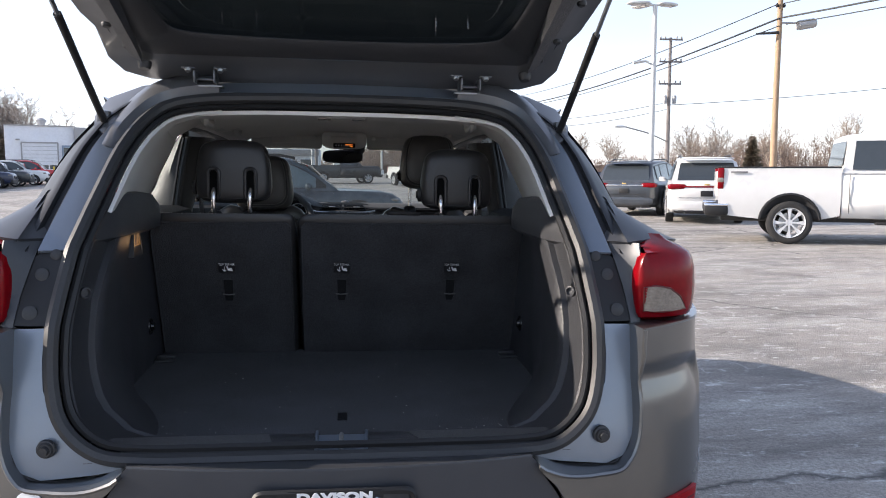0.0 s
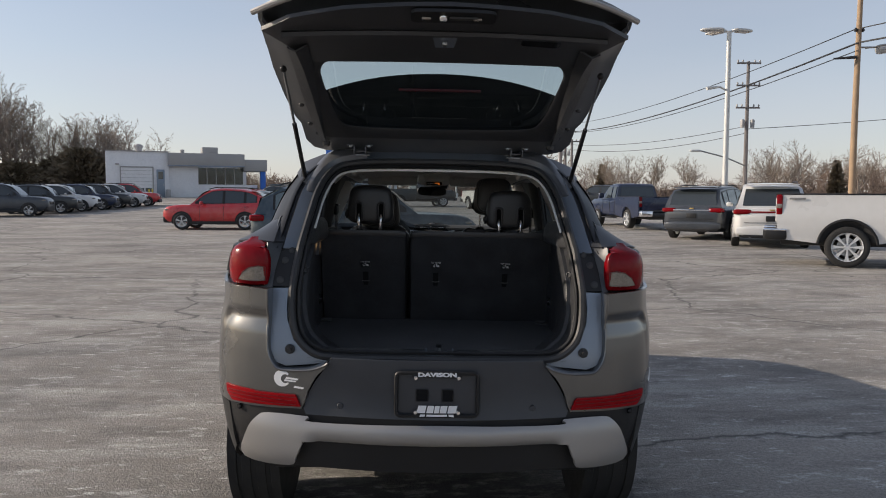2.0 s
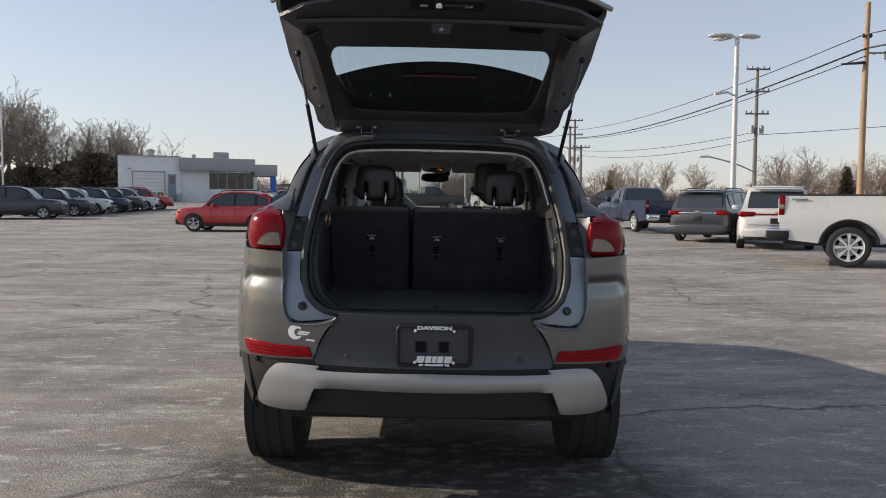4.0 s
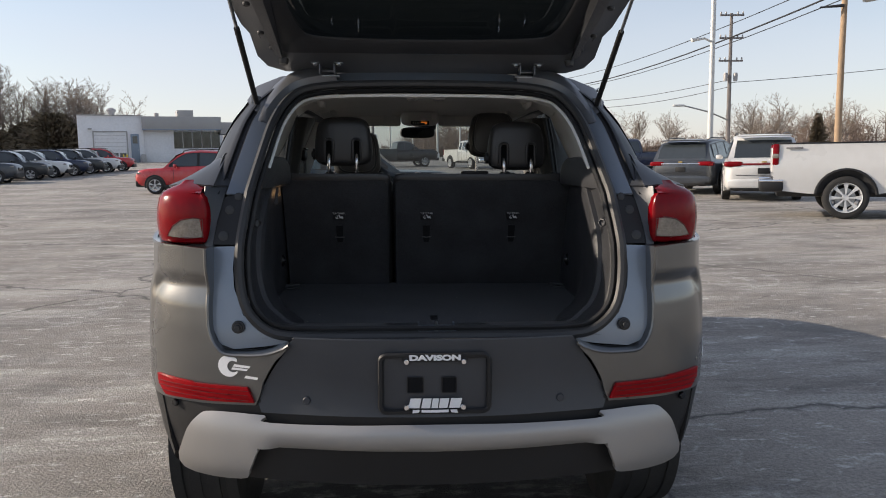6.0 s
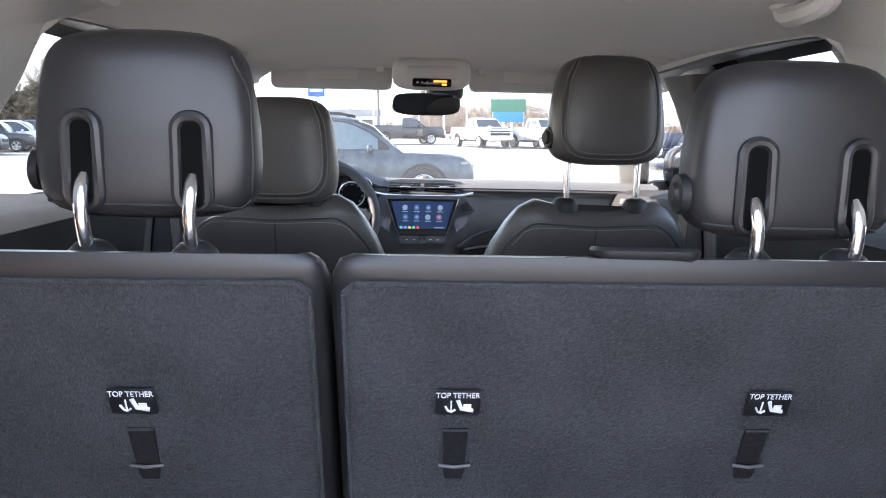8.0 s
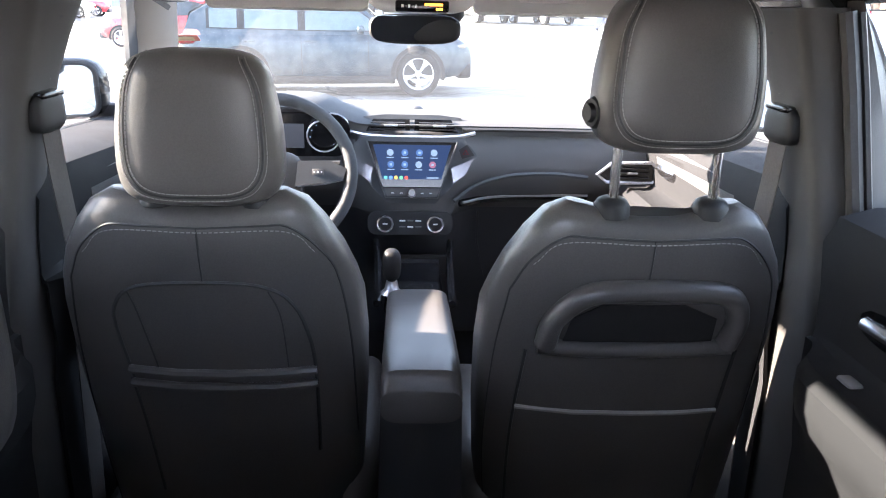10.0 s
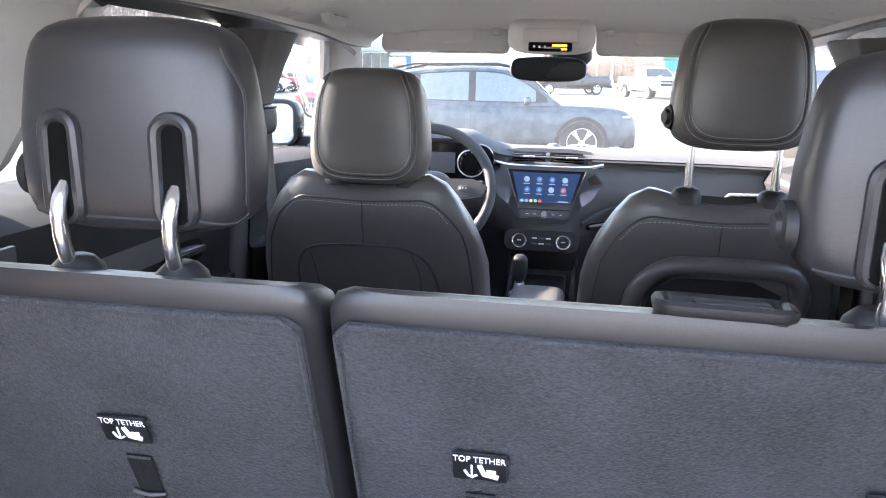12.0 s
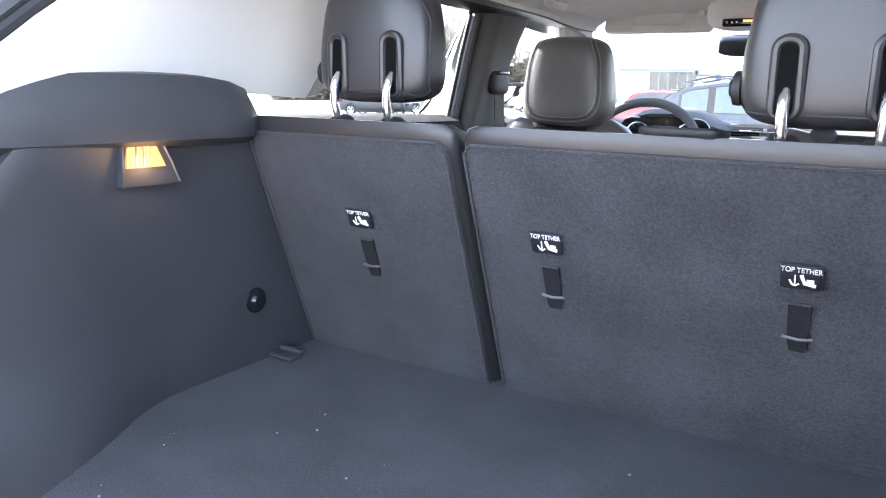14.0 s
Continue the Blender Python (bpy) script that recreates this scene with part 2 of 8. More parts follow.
def glass(name, color=(0.9, 0.95, 0.95), rough=0.0, alpha=0.15, dust=0.0):
    """A thin pane: mostly clear, with a mirror gloss; dust speckles where asked."""
    mat = bpy.data.materials.new(name)
    mat.use_nodes = True
    t = mat.node_tree
    t.nodes.remove(t.nodes["Principled BSDF"])
    out = t.nodes["Material Output"]
    tr = t.nodes.new("ShaderNodeBsdfTransparent")
    tr.inputs["Color"].default_value = (*color, 1)
    gl = t.nodes.new("ShaderNodeBsdfGlossy")
    gl.inputs["Roughness"].default_value = rough
    lw = t.nodes.new("ShaderNodeLayerWeight")
    lw.inputs["Blend"].default_value = 0.5
    pw = t.nodes.new("ShaderNodeMath")
    pw.operation = "POWER"
    pw.inputs[1].default_value = 4.0
    gm = t.nodes.new("ShaderNodeMapRange")
    gm.inputs["To Min"].default_value, gm.inputs["To Max"].default_value = 0.05, 0.9
    t.links.new(lw.outputs["Facing"], pw.inputs[0])
    t.links.new(pw.outputs[0], gm.inputs["Value"])
    mx = t.nodes.new("ShaderNodeMixShader")
    t.links.new(gm.outputs["Result"], mx.inputs[0])
    t.links.new(tr.outputs[0], mx.inputs[1])
    t.links.new(gl.outputs[0], mx.inputs[2])
    last = mx.outputs[0]
    if dust:
        tc = t.nodes.new("ShaderNodeTexCoord")
        n = t.nodes.new("ShaderNodeTexNoise")
        n.inputs["Scale"].default_value, n.inputs["Detail"].default_value = 60, 8
        t.links.new(tc.outputs["Object"], n.inputs["Vector"])
        mr = t.nodes.new("ShaderNodeMapRange")
        mr.inputs["From Min"].default_value, mr.inputs["From Max"].default_value = 0.35, 0.8
        mr.inputs["To Min"].default_value, mr.inputs["To Max"].default_value = dust * 0.4, dust * 1.6
        t.links.new(n.outputs["Fac"], mr.inputs["Value"])
        df = t.nodes.new("ShaderNodeBsdfDiffuse")
        df.inputs["Color"].default_value = (0.75, 0.77, 0.78, 1)
        tl = t.nodes.new("ShaderNodeBsdfTranslucent")
        tl.inputs["Color"].default_value = (0.75, 0.77, 0.78, 1)
        m3 = t.nodes.new("ShaderNodeMixShader")
        m3.inputs[0].default_value = 0.6
        t.links.new(df.outputs[0], m3.inputs[1])
        t.links.new(tl.outputs[0], m3.inputs[2])
        m2 = t.nodes.new("ShaderNodeMixShader")
        t.links.new(mr.outputs["Result"], m2.inputs[0])
        t.links.new(last, m2.inputs[1])
        t.links.new(m3.outputs[0], m2.inputs[2])
        last = m2.outputs[0]
    t.links.new(last, out.inputs["Surface"])
    return mat


def glow(name, color, strength):
    mat = bpy.data.materials.new(name)
    mat.use_nodes = True
    b = mat.node_tree.nodes["Principled BSDF"]
    b.inputs["Base Color"].default_value = (*[c * 0.15 for c in color], 1)
    b.inputs["Emission Color"].default_value = (*color, 1)
    b.inputs["Emission Strength"].default_value = strength
    return mat


paint_grey = material("grey_metallic_paint", (0.16, 0.16, 0.157), 0.3, 0.85, 0.06, 3, 900, coat=0.6, dirt=0.08, dirt_color=(0.3, 0.29, 0.27))
# same grey body paint, with reflected sky put into its colour as blue
paint_jamb = material("jamb_paint_sky_tint", (0.2, 0.235, 0.285), 0.36, 0.5, 0.06, 3, 900, coat=0.5, dirt=0.15)
paint_recess = material("grey_recess_plastic", (0.041, 0.044, 0.051), 0.42, 0.1, 0.1, 5, 600, dirt=0.12, dirt_color=(0.12, 0.12, 0.12))
plastic_black = material("black_plastic", (0.016, 0.016, 0.017), 0.5, 0, 0.15, 10, 500, bump=0.15, bump_scale=900, dirt=0.06, dirt_color=(0.06, 0.06, 0.06), spec=0.35)
plastic_gloss = material("gloss_black", (0.01, 0.01, 0.011), 0.12, 0, 0.1)
rubber = material("black_rubber", (0.03, 0.03, 0.031), 0.5, 0, 0.2, 12, 300)
tyre_rubber = material("tyre_rubber", (0.02, 0.02, 0.02), 0.85, 0, 0.25, 14, 200, bump=0.3, bump_scale=120, dirt=0.12, dirt_color=(0.12, 0.11, 0.1))
silver_trim = material("silver_trim", (0.36, 0.345, 0.33), 0.4, 0.45, 0.06, 4, 700, dirt=0.15)
chrome = material("chrome", (0.86, 0.86, 0.87), 0.2, 1.0, 0.04)
steel = material("zinc_steel", (0.4, 0.41, 0.42), 0.35, 0.9, 0.15, 20, 300)
alloy = material("alloy_wheel", (0.62, 0.63, 0.64), 0.35, 0.25, 0.08)
red_lens = material("red_lens", (0.19, 0.0015, 0.005), 0.2, 0, 0.12, 30, 60, spec=0.2)
red_reflector = material("red_reflector", (0.29, 0.002, 0.006), 0.35, 0, 0.2, 40, 200, spec=0.15)
red_dim = material("unlit_brake_lens", (0.09, 0.004, 0.006), 0.3, 0, 0.2)
clear_lens = material("smoked_lens", (0.27, 0.235, 0.2), 0.2, 0.3, 0.35, 50, 150, coat=1.0)
matt_black = material("matt_black", (0.012, 0.012, 0.013), 0.95, 0, 0.2, spec=0.1)
pillar_black = material("dark_pillar_paint", (0.02, 0.021, 0.024), 0.45, 0.0, 0.1, 4, 600, spec=0.25)
white_print = material("white_print", (0.8, 0.8, 0.8), 0.6, 0, 0.05)
headliner_cloth = material("headliner_cloth", (0.74, 0.71, 0.67), 0.95, 0, 0.06, 3, 700, bump=0.2, bump_scale=900, sheen=0.2)
pillar_trim = material("dark_pillar_trim", (0.05, 0.048, 0.046), 0.5, 0, 0.1, 6, 600, bump=0.15, bump_scale=900)
gate_paint = material("grey_gate_paint", (0.12, 0.125, 0.135), 0.4, 0.4, 0.08, 4, 700, coat=0.3, dirt=0.15)
trim_light = material("light_grey_trim", (0.66, 0.65, 0.62), 0.7, 0, 0.05, 4, 600, bump=0.12, bump_scale=900)
trim_black = material("black_interior_plastic", (0.038, 0.039, 0.043), 0.4, 0, 0.15, 6, 700, bump=0.25, bump_scale=1100)
carpet = material("charcoal_carpet", (0.034, 0.035, 0.039), 0.98, 0, 0.7, 9, 260, bump=0.9, bump_scale=420, sheen=0.06)
leather = material("dark_leatherette", (0.09, 0.084, 0.08), 0.32, 0, 0.14, 5, 400, bump=0.12, bump_scale=900)
# same leatherette as the front, base darkened to offset stronger light at the rear
leather_rear = material("dark_leatherette_dimmed", (0.024, 0.0235, 0.0245), 0.35, 0, 0.12, 5, 400, bump=0.08, bump_scale=1100)
thread = material("grey_stitching", (0.3, 0.29, 0.28), 0.8)
dash_soft = material("dash_soft_plastic", (0.085, 0.089, 0.094), 0.7, 0, 0.1, 6, 600, bump=0.2, bump_scale=900, spec=0.12)
dash_grey = material("dash_grey_plastic", (0.085, 0.084, 0.085), 0.38, 0, 0.1, 6, 600, bump=0.15, bump_scale=900)
door_soft = material("door_soft_plastic", (0.018, 0.0185, 0.02), 0.75, 0, 0.12, 6, 600, bump=0.2, bump_scale=900, spec=0.15)
satin_silver = material("satin_silver", (0.6, 0.6, 0.62), 0.3, 0.8, 0.05)
pane_clear = glass("clear_glass", (0.64, 0.68, 0.68))
pane_dusty = glass("dusty_windscreen", (0.5, 0.555, 0.555), 0.0, 0.15, 0.02)
pane_privacy = glass("rear_door_glass", (0.58, 0.62, 0.62))
pane_gate = glass("privacy_glass", (0.62, 0.7, 0.69))
pane_tint = glass("tinted_glass", (0.25, 0.28, 0.28))

# ---- the grey SUV: outer body ----
suv = thing("suv", "dark grey metallic compact SUV with its tailgate raised, parked on asphalt", "car")
JAMB = ((0.5, 1.44), (0.82, 1.46), (1.06, 1.51), (1.2, 1.58), (1.285, 1.68), (1.4, 1.82), (1.5, 1.95), (1.58, 2.05), (1.7, 2.2))


def jamb_y(z):
    return lerp(z, JAMB)


PLAN = ((0.0, 0.0, 1.35), (0.2, 0.2, 1.361), (0.4, 0.4, 1.395), (0.5, 0.5, 1.42), (0.6, 0.6, 1.451), (0.7, 0.697, 1.497), (0.8, 0.777, 1.56), (0.9, 0.826, 1.645), (1.0, 0.853, 1.735), (1.1, 0.872, 1.83), (1.25, 0.888, 1.98))
WAIST = ((0.3, 0.93), (0.42, 0.965), (0.55, 0.988), (0.64, 1.006), (0.7, 1.008), (0.78, 1.006), (0.86, 1.003), (0.915, 0.999), (0.95, 0.99), (0.985, 0.984), (1.03, 0.982), (1.08, 0.982))


HOLLOW = ((0.6, 0.0), (0.72, -0.001), (0.84, -0.004), (0.9, -0.008), (0.935, -0.016), (0.965, -0.023), (1.1, -0.023))


def hollow(a, z):
    """Depth of the hollow under the lamp, inside a border that turns down round the corner."""
    r, dz, da = 0.07, 0.985 - z, 0.875 - a
    d = r - math.hypot(r - dz, r - da) if dz < r and da < r else min(dz, da)
    k = min(1.0, max(0.0, d / 0.03))
    return lerp(z, HOLLOW) * k * k * (3 - 2 * k)


def rear_skin(s, z, out=0.0):
    """The bumper's skin: s runs along the plan from the car's middle round the corner."""
    sg, a = (1 if s >= 0 else -1), abs(s)
    x = soft(a, [(p[0], p[1]) for p in PLAN])
    y = soft(a, [(p[0], p[2]) for p in PLAN])
    k = 1 + (lerp(z, WAIST) - 1) * min(1.0, max(0.0, (a - 0.45) / 0.4))
    y += (1 - k) * 0.5 * max(0.0, (a - 0.45))
    n = Vector((min(1.0, max(0, a - 0.55) / 0.5), -1 + min(1.0, max(0, a - 0.55) / 0.55), 0))
    n.normalize()
    if a > 0.5:
        out += hollow(a, z)
    return Vector((sg * (x * k + n.x * out), y + n.y * out, z))


# recessed middle of the bumper that the closed gate covers
OUT = [(-0.37, 0.822), (0.37, 0.822), (0.385, 0.808), (0.43, 0.73), (0.478, 0.65), (0.462, 0.618), (-0.462, 0.618), (-0.478, 0.65), (-0.43, 0.73), (-0.385, 0.808)]
part("bumper_recess", sheet(OUT, lambda x, z: rear_skin(x, z, -0.012 + 0.012 * max(0, (0.66 - z) / 0.04)), 0.06, 0.006), paint_recess, suv, "dark grey bumper face with plate frame")
part("recess_ledge", grid([[rear_skin(x, 0.822, -0.012) for x in np.linspace(-0.37, 0.37, 15)], [Vector((x, 1.45, 0.806)) for x in np.linspace(-0.39, 0.39, 15)]], 0.004), paint_recess, suv)
# painted bumper corners
COR = [(0.383, 0.806), (0.44, 0.779), (0.55, 0.771), (0.586, 0.786), (0.609, 0.83), (0.616, 0.9), (0.62, 1.058), (0.7, 1.062), (0.93, 1.066), (1.25, 1.085), (1.25, 0.7), (1.17, 0.662), (1.08, 0.645), (0.93, 0.632), (0.79, 0.626), (0.64, 0.629), (0.482, 0.636), (0.468, 0.66), (0.455, 0.7), (0.42, 0.76)]
both("bumper_corner", sheet(COR, rear_skin, 0.011, 0.012), paint_grey, suv, "grey metallic bumper corner with a soft crease")
# bright flange that borders the painted corner
both("bumper_flange", tube([rear_skin(p.x, p.y, 0.002) for p in catmull([(0.383, 0.806, 0), (0.44, 0.779, 0), (0.55, 0.771, 0), (0.586, 0.786, 0), (0.609, 0.83, 0), (0.616, 0.9, 0), (0.62, 1.055, 0)], 6)], 0.005, 6), paint_grey, suv)
# gap channel and jamb panel, tinted blue for the reflected sky
JP = [(0.37, 0.818), (0.40, 0.796), (0.45, 0.788), (0.548, 0.78), (0.586, 0.794), (0.606, 0.84), (0.613, 0.9), (0.617, 1.055), (0.548, 1.058), (0.552, 1.0), (0.548, 0.945), (0.522, 0.872), (0.455, 0.818), (0.42, 0.812)]


def jamb_surf(x, z):
    return Vector((x, jamb_y(z) + 0.004 + 0.12 * max(0, abs(x) - 0.53), z))


both("jamb_panel", sheet(JP, jamb_surf, 0.03, 0.01), paint_jamb, suv, "painted door jamb, tinted blue for the reflected sky")
EDGE = [(p.x, p.y) for p in catmull([(0.383, 0.806, 0), (0.44, 0.779, 0), (0.55, 0.771, 0), (0.586, 0.786, 0), (0.609, 0.83, 0), (0.616, 0.9, 0), (0.62, 1.058, 0)], 6)]


def behind(u, z):
    """The jamb's plane just behind the bumper's inner edge."""
    p = rear_skin(u, z)
    return Vector((p.x - 0.005, jamb_surf(p.x, z).y + 0.006, z + (0.003 if z < 0.8 else 0)))


both("bumper_return", grid([[rear_skin(u, z, 0.001) for u, z in EDGE], [rear_skin(u, z).lerp(behind(u, z), 0.5) for u, z in EDGE], [behind(u, z) for u, z in EDGE]], 0.004), paint_grey, suv, "painted return edge of the bumper corner")
both("jamb_gap", tube([behind(u, z) + Vector((-0.002, -0.002, 0)) for u, z in EDGE], 0.0045, 6), rubber, suv)
# painted shelf under the lamp and strip beside it
SHELF = np.linspace(0.62, 1.22, 18)
both("lamp_shelf", grid([[rear_skin(u, 1.058 + 0.004 * max(0, (u - 0.7) / 0.2), 0.002 - d) for u in SHELF] for d in (0.0, 0.004, 0.03, 0.075)], 0.004), paint_grey, suv, "painted shelf under the tail lamp")
rows = []
for z in np.linspace(1.05, 1.222, 9):
    xa = lerp(z, ((1.06, 0.61), (1.12, 0.604), (1.185, 0.59), (1.235, 0.575)))
    a_ = Vector((xa, jamb_surf(xa, z).y - 0.001, z))
    b_ = Vector((0.632, 1.534 + 0.5 * max(0, z - 1.18), z))
    rows.append([a_, a_.lerp(b_, 0.5) + Vector((0.006, 0.004, 0)), b_, b_ + Vector((0.004, 0.004, 0))])
both("lamp_return", grid(rows, 0.005), paint_recess, suv, "painted strip beside the tail lamp")
for sx in (-1, 1):
    m = Matrix.Translation((sx * 0.533, jamb_y(0.842) - 0.006, 0.842)) @ pose(0, 0, 0, 90, 0, 0)
    part("rubber_stop", join(lathe([(0.0, 0.016), (0.007, 0.016), (0.009, 0.009), (0.0125, 0.009), (0.0145, 0.004), (0.017, 0.003), (0.018, -0.004)], 18, m)), rubber, suv)
# black bracket panel beside the lamp, with round plugs
BR = [(0.548, 1.062), (0.612, 1.062), (0.606, 1.12), (0.592, 1.185), (0.57, 1.2), (0.53, 1.196), (0.54, 1.12)]
both("jamb_bracket", sheet(BR, lambda x, z: jamb_surf(x, z) + Vector((0, 0.002, 0)), 0.04, 0.008), plastic_black, suv)
for sx in (-1, 1):
    for px, pz, pr in ((0.57, 1.155, 0.013), (0.582, 1.085, 0.014), (0.548, 1.192, 0.011)):
        part("plug", lathe([(0.0, 0.0015), (pr * 0.8, 0.0015), (pr, 0.0003), (pr, -0.006)], 18, Matrix.Translation((sx * px, jamb_surf(px, pz).y - 0.001, pz)) @ pose(0, 0, 0, 75, 0, 0)), rubber, suv)
# seal line of the tailgate opening, half, from the sill's middle to the header's
SEAL = [(0, 0.8), (0.2, 0.8), (0.36, 0.802), (0.45, 0.817), (0.515, 0.872), (0.541, 0.95), (0.545, 1.06), (0.533, 1.18), (0.519, 1.3), (0.503, 1.41), (0.474, 1.485), (0.425, 1.532), (0.33, 1.553), (0.18, 1.56), (0, 1.562)]
half = catmull([(x, 0, z) for x, z in SEAL], 5)


def opening(inset, back):
    """The opening's whole loop, drawn inwards by inset and pushed forward by back."""
    pts = [Vector((-p.x, 0, p.z)) for p in half[1:-1]][::-1]
    loop = half + pts
    out = []
    n = len(loop)
    for i, p in enumerate(loop):
        d = (loop[(i + 1) % n] - loop[i - 1]).normalized()
        nrm = Vector((-d.z, 0, d.x))
        if nrm.dot(Vector((0, 0, 1.18)) - p) < 0:
            nrm = -nrm
        q = p + nrm * inset
        out.append(Vector((q.x, jamb_y(p.z) + back, q.z)))
    return out


loopbm = tube(opening(0.012, -0.002), 0.014, 8, True)
part("tailgate_seal", loopbm, rubber, suv, "black rubber seal round the tailgate opening")
part("seal_flange", tube(opening(0.032, 0.012), 0.008, 6, True), plastic_black, suv)
# painted D-pillar from the seal round to the body side
SIDE = ((0.2, 0.84), (0.35, 0.885), (0.6, 0.893), (0.8, 0.895), (1.0, 0.885), (1.12, 0.872), (1.19, 0.848), (1.24, 0.79), (1.28, 0.755), (1.36, 0.722), (1.44, 0.682), (1.5, 0.64), (1.55, 0.585), (1.6, 0.5))


def side_x(y, z):
    w = soft(z, SIDE)
    w *= 1 - 0.085 * max(0.0, min(1.0, (z - 1.2) / 0.08)) * max(0.0, min(1.0, (2.35 - y) / 0.35))
    w *= lerp(y, ((1.5, 0.895), (1.6, 0.915), (1.72, 0.955), (1.95, 1.0), (4.4, 1.0), (5.0, 0.985), (5.3, 0.93), (5.5, 0.82), (5.65, 0.68)))
    return w


rows = []
for z in np.linspace(1.2, 1.555, 16):
    xs = soft(z, [(b, a) for a, b in SEAL[6:13]])
    yb = jamb_y(z)
    row = [Vector((xs - 0.005, yb + 0.01, z)), Vector((xs + 0.03, yb + 0.002, z)), Vector((xs + 0.05, yb - 0.002, z)), Vector((xs + 0.056, yb + 0.012, z)), Vector((xs + 0.066, yb + 0.012, z)), Vector((xs + 0.07, yb - 0.004, z))]
    far = Vector((side_x(yb + 0.2, z), yb + 0.2, z))
    mid = Vector((min(far.x - 0.005, max(xs + 0.09, side_x(yb + 0.06, z) - 0.02)), yb + 0.055, z))
    row += catmull([row[-1] + Vector((0.008, 0.002, 0)), mid, Vector((side_x(yb + 0.12, z), yb + 0.12, z)), far], 3)
    rows.append(row)
both("d_pillar", grid([r[:3] for r in rows], 0.006), paint_jamb, suv, "painted rear pillar")
both("pillar_cover", grid([r[2:] for r in rows], 0.006), pillar_black, suv, "dark outer pillar cover")
# shoulder above the lamp
rows = []
for y in np.linspace(1.86, 2.05, 6):
    rows.append([Vector((side_x(y, z), y, z)) for z in (1.085, 1.12, 1.16, 1.19, 1.215, 1.24, 1.265, 1.29, 1.32)])
both("shoulder", grid(rows, 0.006), paint_grey, suv)
rows = []
for v in np.linspace(0, 1, 8):
    z = 1.222 + 0.085 * v
    y = 1.6 + 0.17 * v
    out = Vector((side_x(1.9, z) + 0.002, 1.9 + 0.02 * v, z))
    a_ = Vector((0.622 - 0.01 * v, y - 0.03, z + 0.002))
    mid = Vector((0.772 - 0.125 * v ** 0.8, y + 0.085, z - 0.002 + 0.004 * v))
    inner = Vector((0.575 + 0.045 * v, jamb_y(z) + 0.004 + 0.06 * v, z))
    rows.append(catmull([inner, inner.lerp(a_, 0.6) + Vector((0.004, -0.004, 0)), a_, a_.lerp(mid, 0.5) + Vector((0, -0.012, 0.006)), mid, mid.lerp(out, 0.5), out], 3))
both("shoulder_corner", grid(rows, 0.006), paint_recess, suv)
# glossy black quarter piece
QP = [(1.82, 1.285), (1.93, 1.40), (2.03, 1.5), (2.2, 1.515), (2.54, 1.51), (2.49, 1.4), (2.46, 1.285)]
both("quarter_panel_black", sheet(QP, lambda y, z: Vector((side_x(y, z) + 0.004, y, z)), 0.05, 0.006), plastic_gloss, suv, "gloss black rear quarter piece")
# body side with wheel arches
REAR_AXLE, FRONT_AXLE = 2.21, 4.85


def arch(cy, r, a0=0, a1=180):
    return [(cy + r * math.cos(radians(a)), 0.35 + r * math.sin(radians(a))) for a in np.linspace(a0, a1, 13)]


SD = [(1.95, 1.18), (1.95, 0.72)] + [p for p in arch(REAR_AXLE, 0.42, 115, 0)] + [(2.6, 0.27), (4.34, 0.27)] + arch(FRONT_AXLE, 0.42, 180, 0) + [(5.3, 0.3), (5.45, 0.45), (5.5, 0.8), (5.4, 0.96), (5.0, 1.03), (4.5, 1.08), (4.3, 1.12), (3.4, 1.17), (2.6, 1.19)]
both("body_side", sheet(SD, lambda y, z: Vector((side_x(y, z), y, z)), 0.09, 0.012), paint_grey, suv)
for cy in (REAR_AXLE, FRONT_AXLE):
    back = 148 if cy == REAR_AXLE else 180
    o, i = arch(cy, 0.425, 0, back), arch(cy, 0.355, 0, back)
    both("wheel_arch", grid([[Vector((side_x(y, max(z, 0.3)) + 0.006, y, z)) for y, z in o], [Vector((side_x(y, max(z, 0.3)) + 0.01, y, z)) for y, z in i], [Vector((0.6, y, z)) for y, z in i]], 0.006), plastic_black, suv)
both("sill_cladding", grid([[Vector((side_x(y, 0.34) + 0.008, y, 0.36)), Vector((side_x(y, 0.3) + 0.008, y, 0.26)), Vector((0.78, y, 0.2))] for y in np.linspace(2.55, 4.4, 12)], 0.008), plastic_black, suv)
for y0 in (2.62, 3.42, 4.33):
    both("door_gap", tube([Vector((side_x(y0, z) + 0.001, y0 + (0.0 if z > 0.8 else (0.8 - z) * (0.25 if y0 < 2.7 else 0)), z)) for z in np.linspace(0.32, 1.17, 12)], 0.004, 5), rubber, suv)
# lower valance, reflectors, silver guard, finned lower face
VAL = [(-1.1, 0.5), (-1.08, 0.62), (-0.93, 0.688), (-0.79, 0.692), (-0.48, 0.684), (-0.455, 0.622), (0.455, 0.622), (0.48, 0.684), (0.79, 0.692), (0.93, 0.688), (1.08, 0.62), (1.1, 0.5), (1.05, 0.42), (-1.05, 0.42)]
part("lower_bumper", sheet(VAL, lambda s, z: rear_skin(s, z, -0.006 - 0.02 * max(0, (0.56 - z) / 0.15)), 0.045, 0.01), plastic_black, suv, "unpainted black lower bumper")
BS = [(0.8, 0.62), (0.93, 0.628), (1.06, 0.642), (1.06, 0.37), (0.99, 0.345), (0.9, 0.39), (0.8, 0.45)]
both("bumper_side", sheet(BS, lambda s, z: rear_skin(s, z, -0.003 - 0.02 * max(0, (0.5 - z) / 0.15)), 0.04, 0.012), plastic_black, suv)
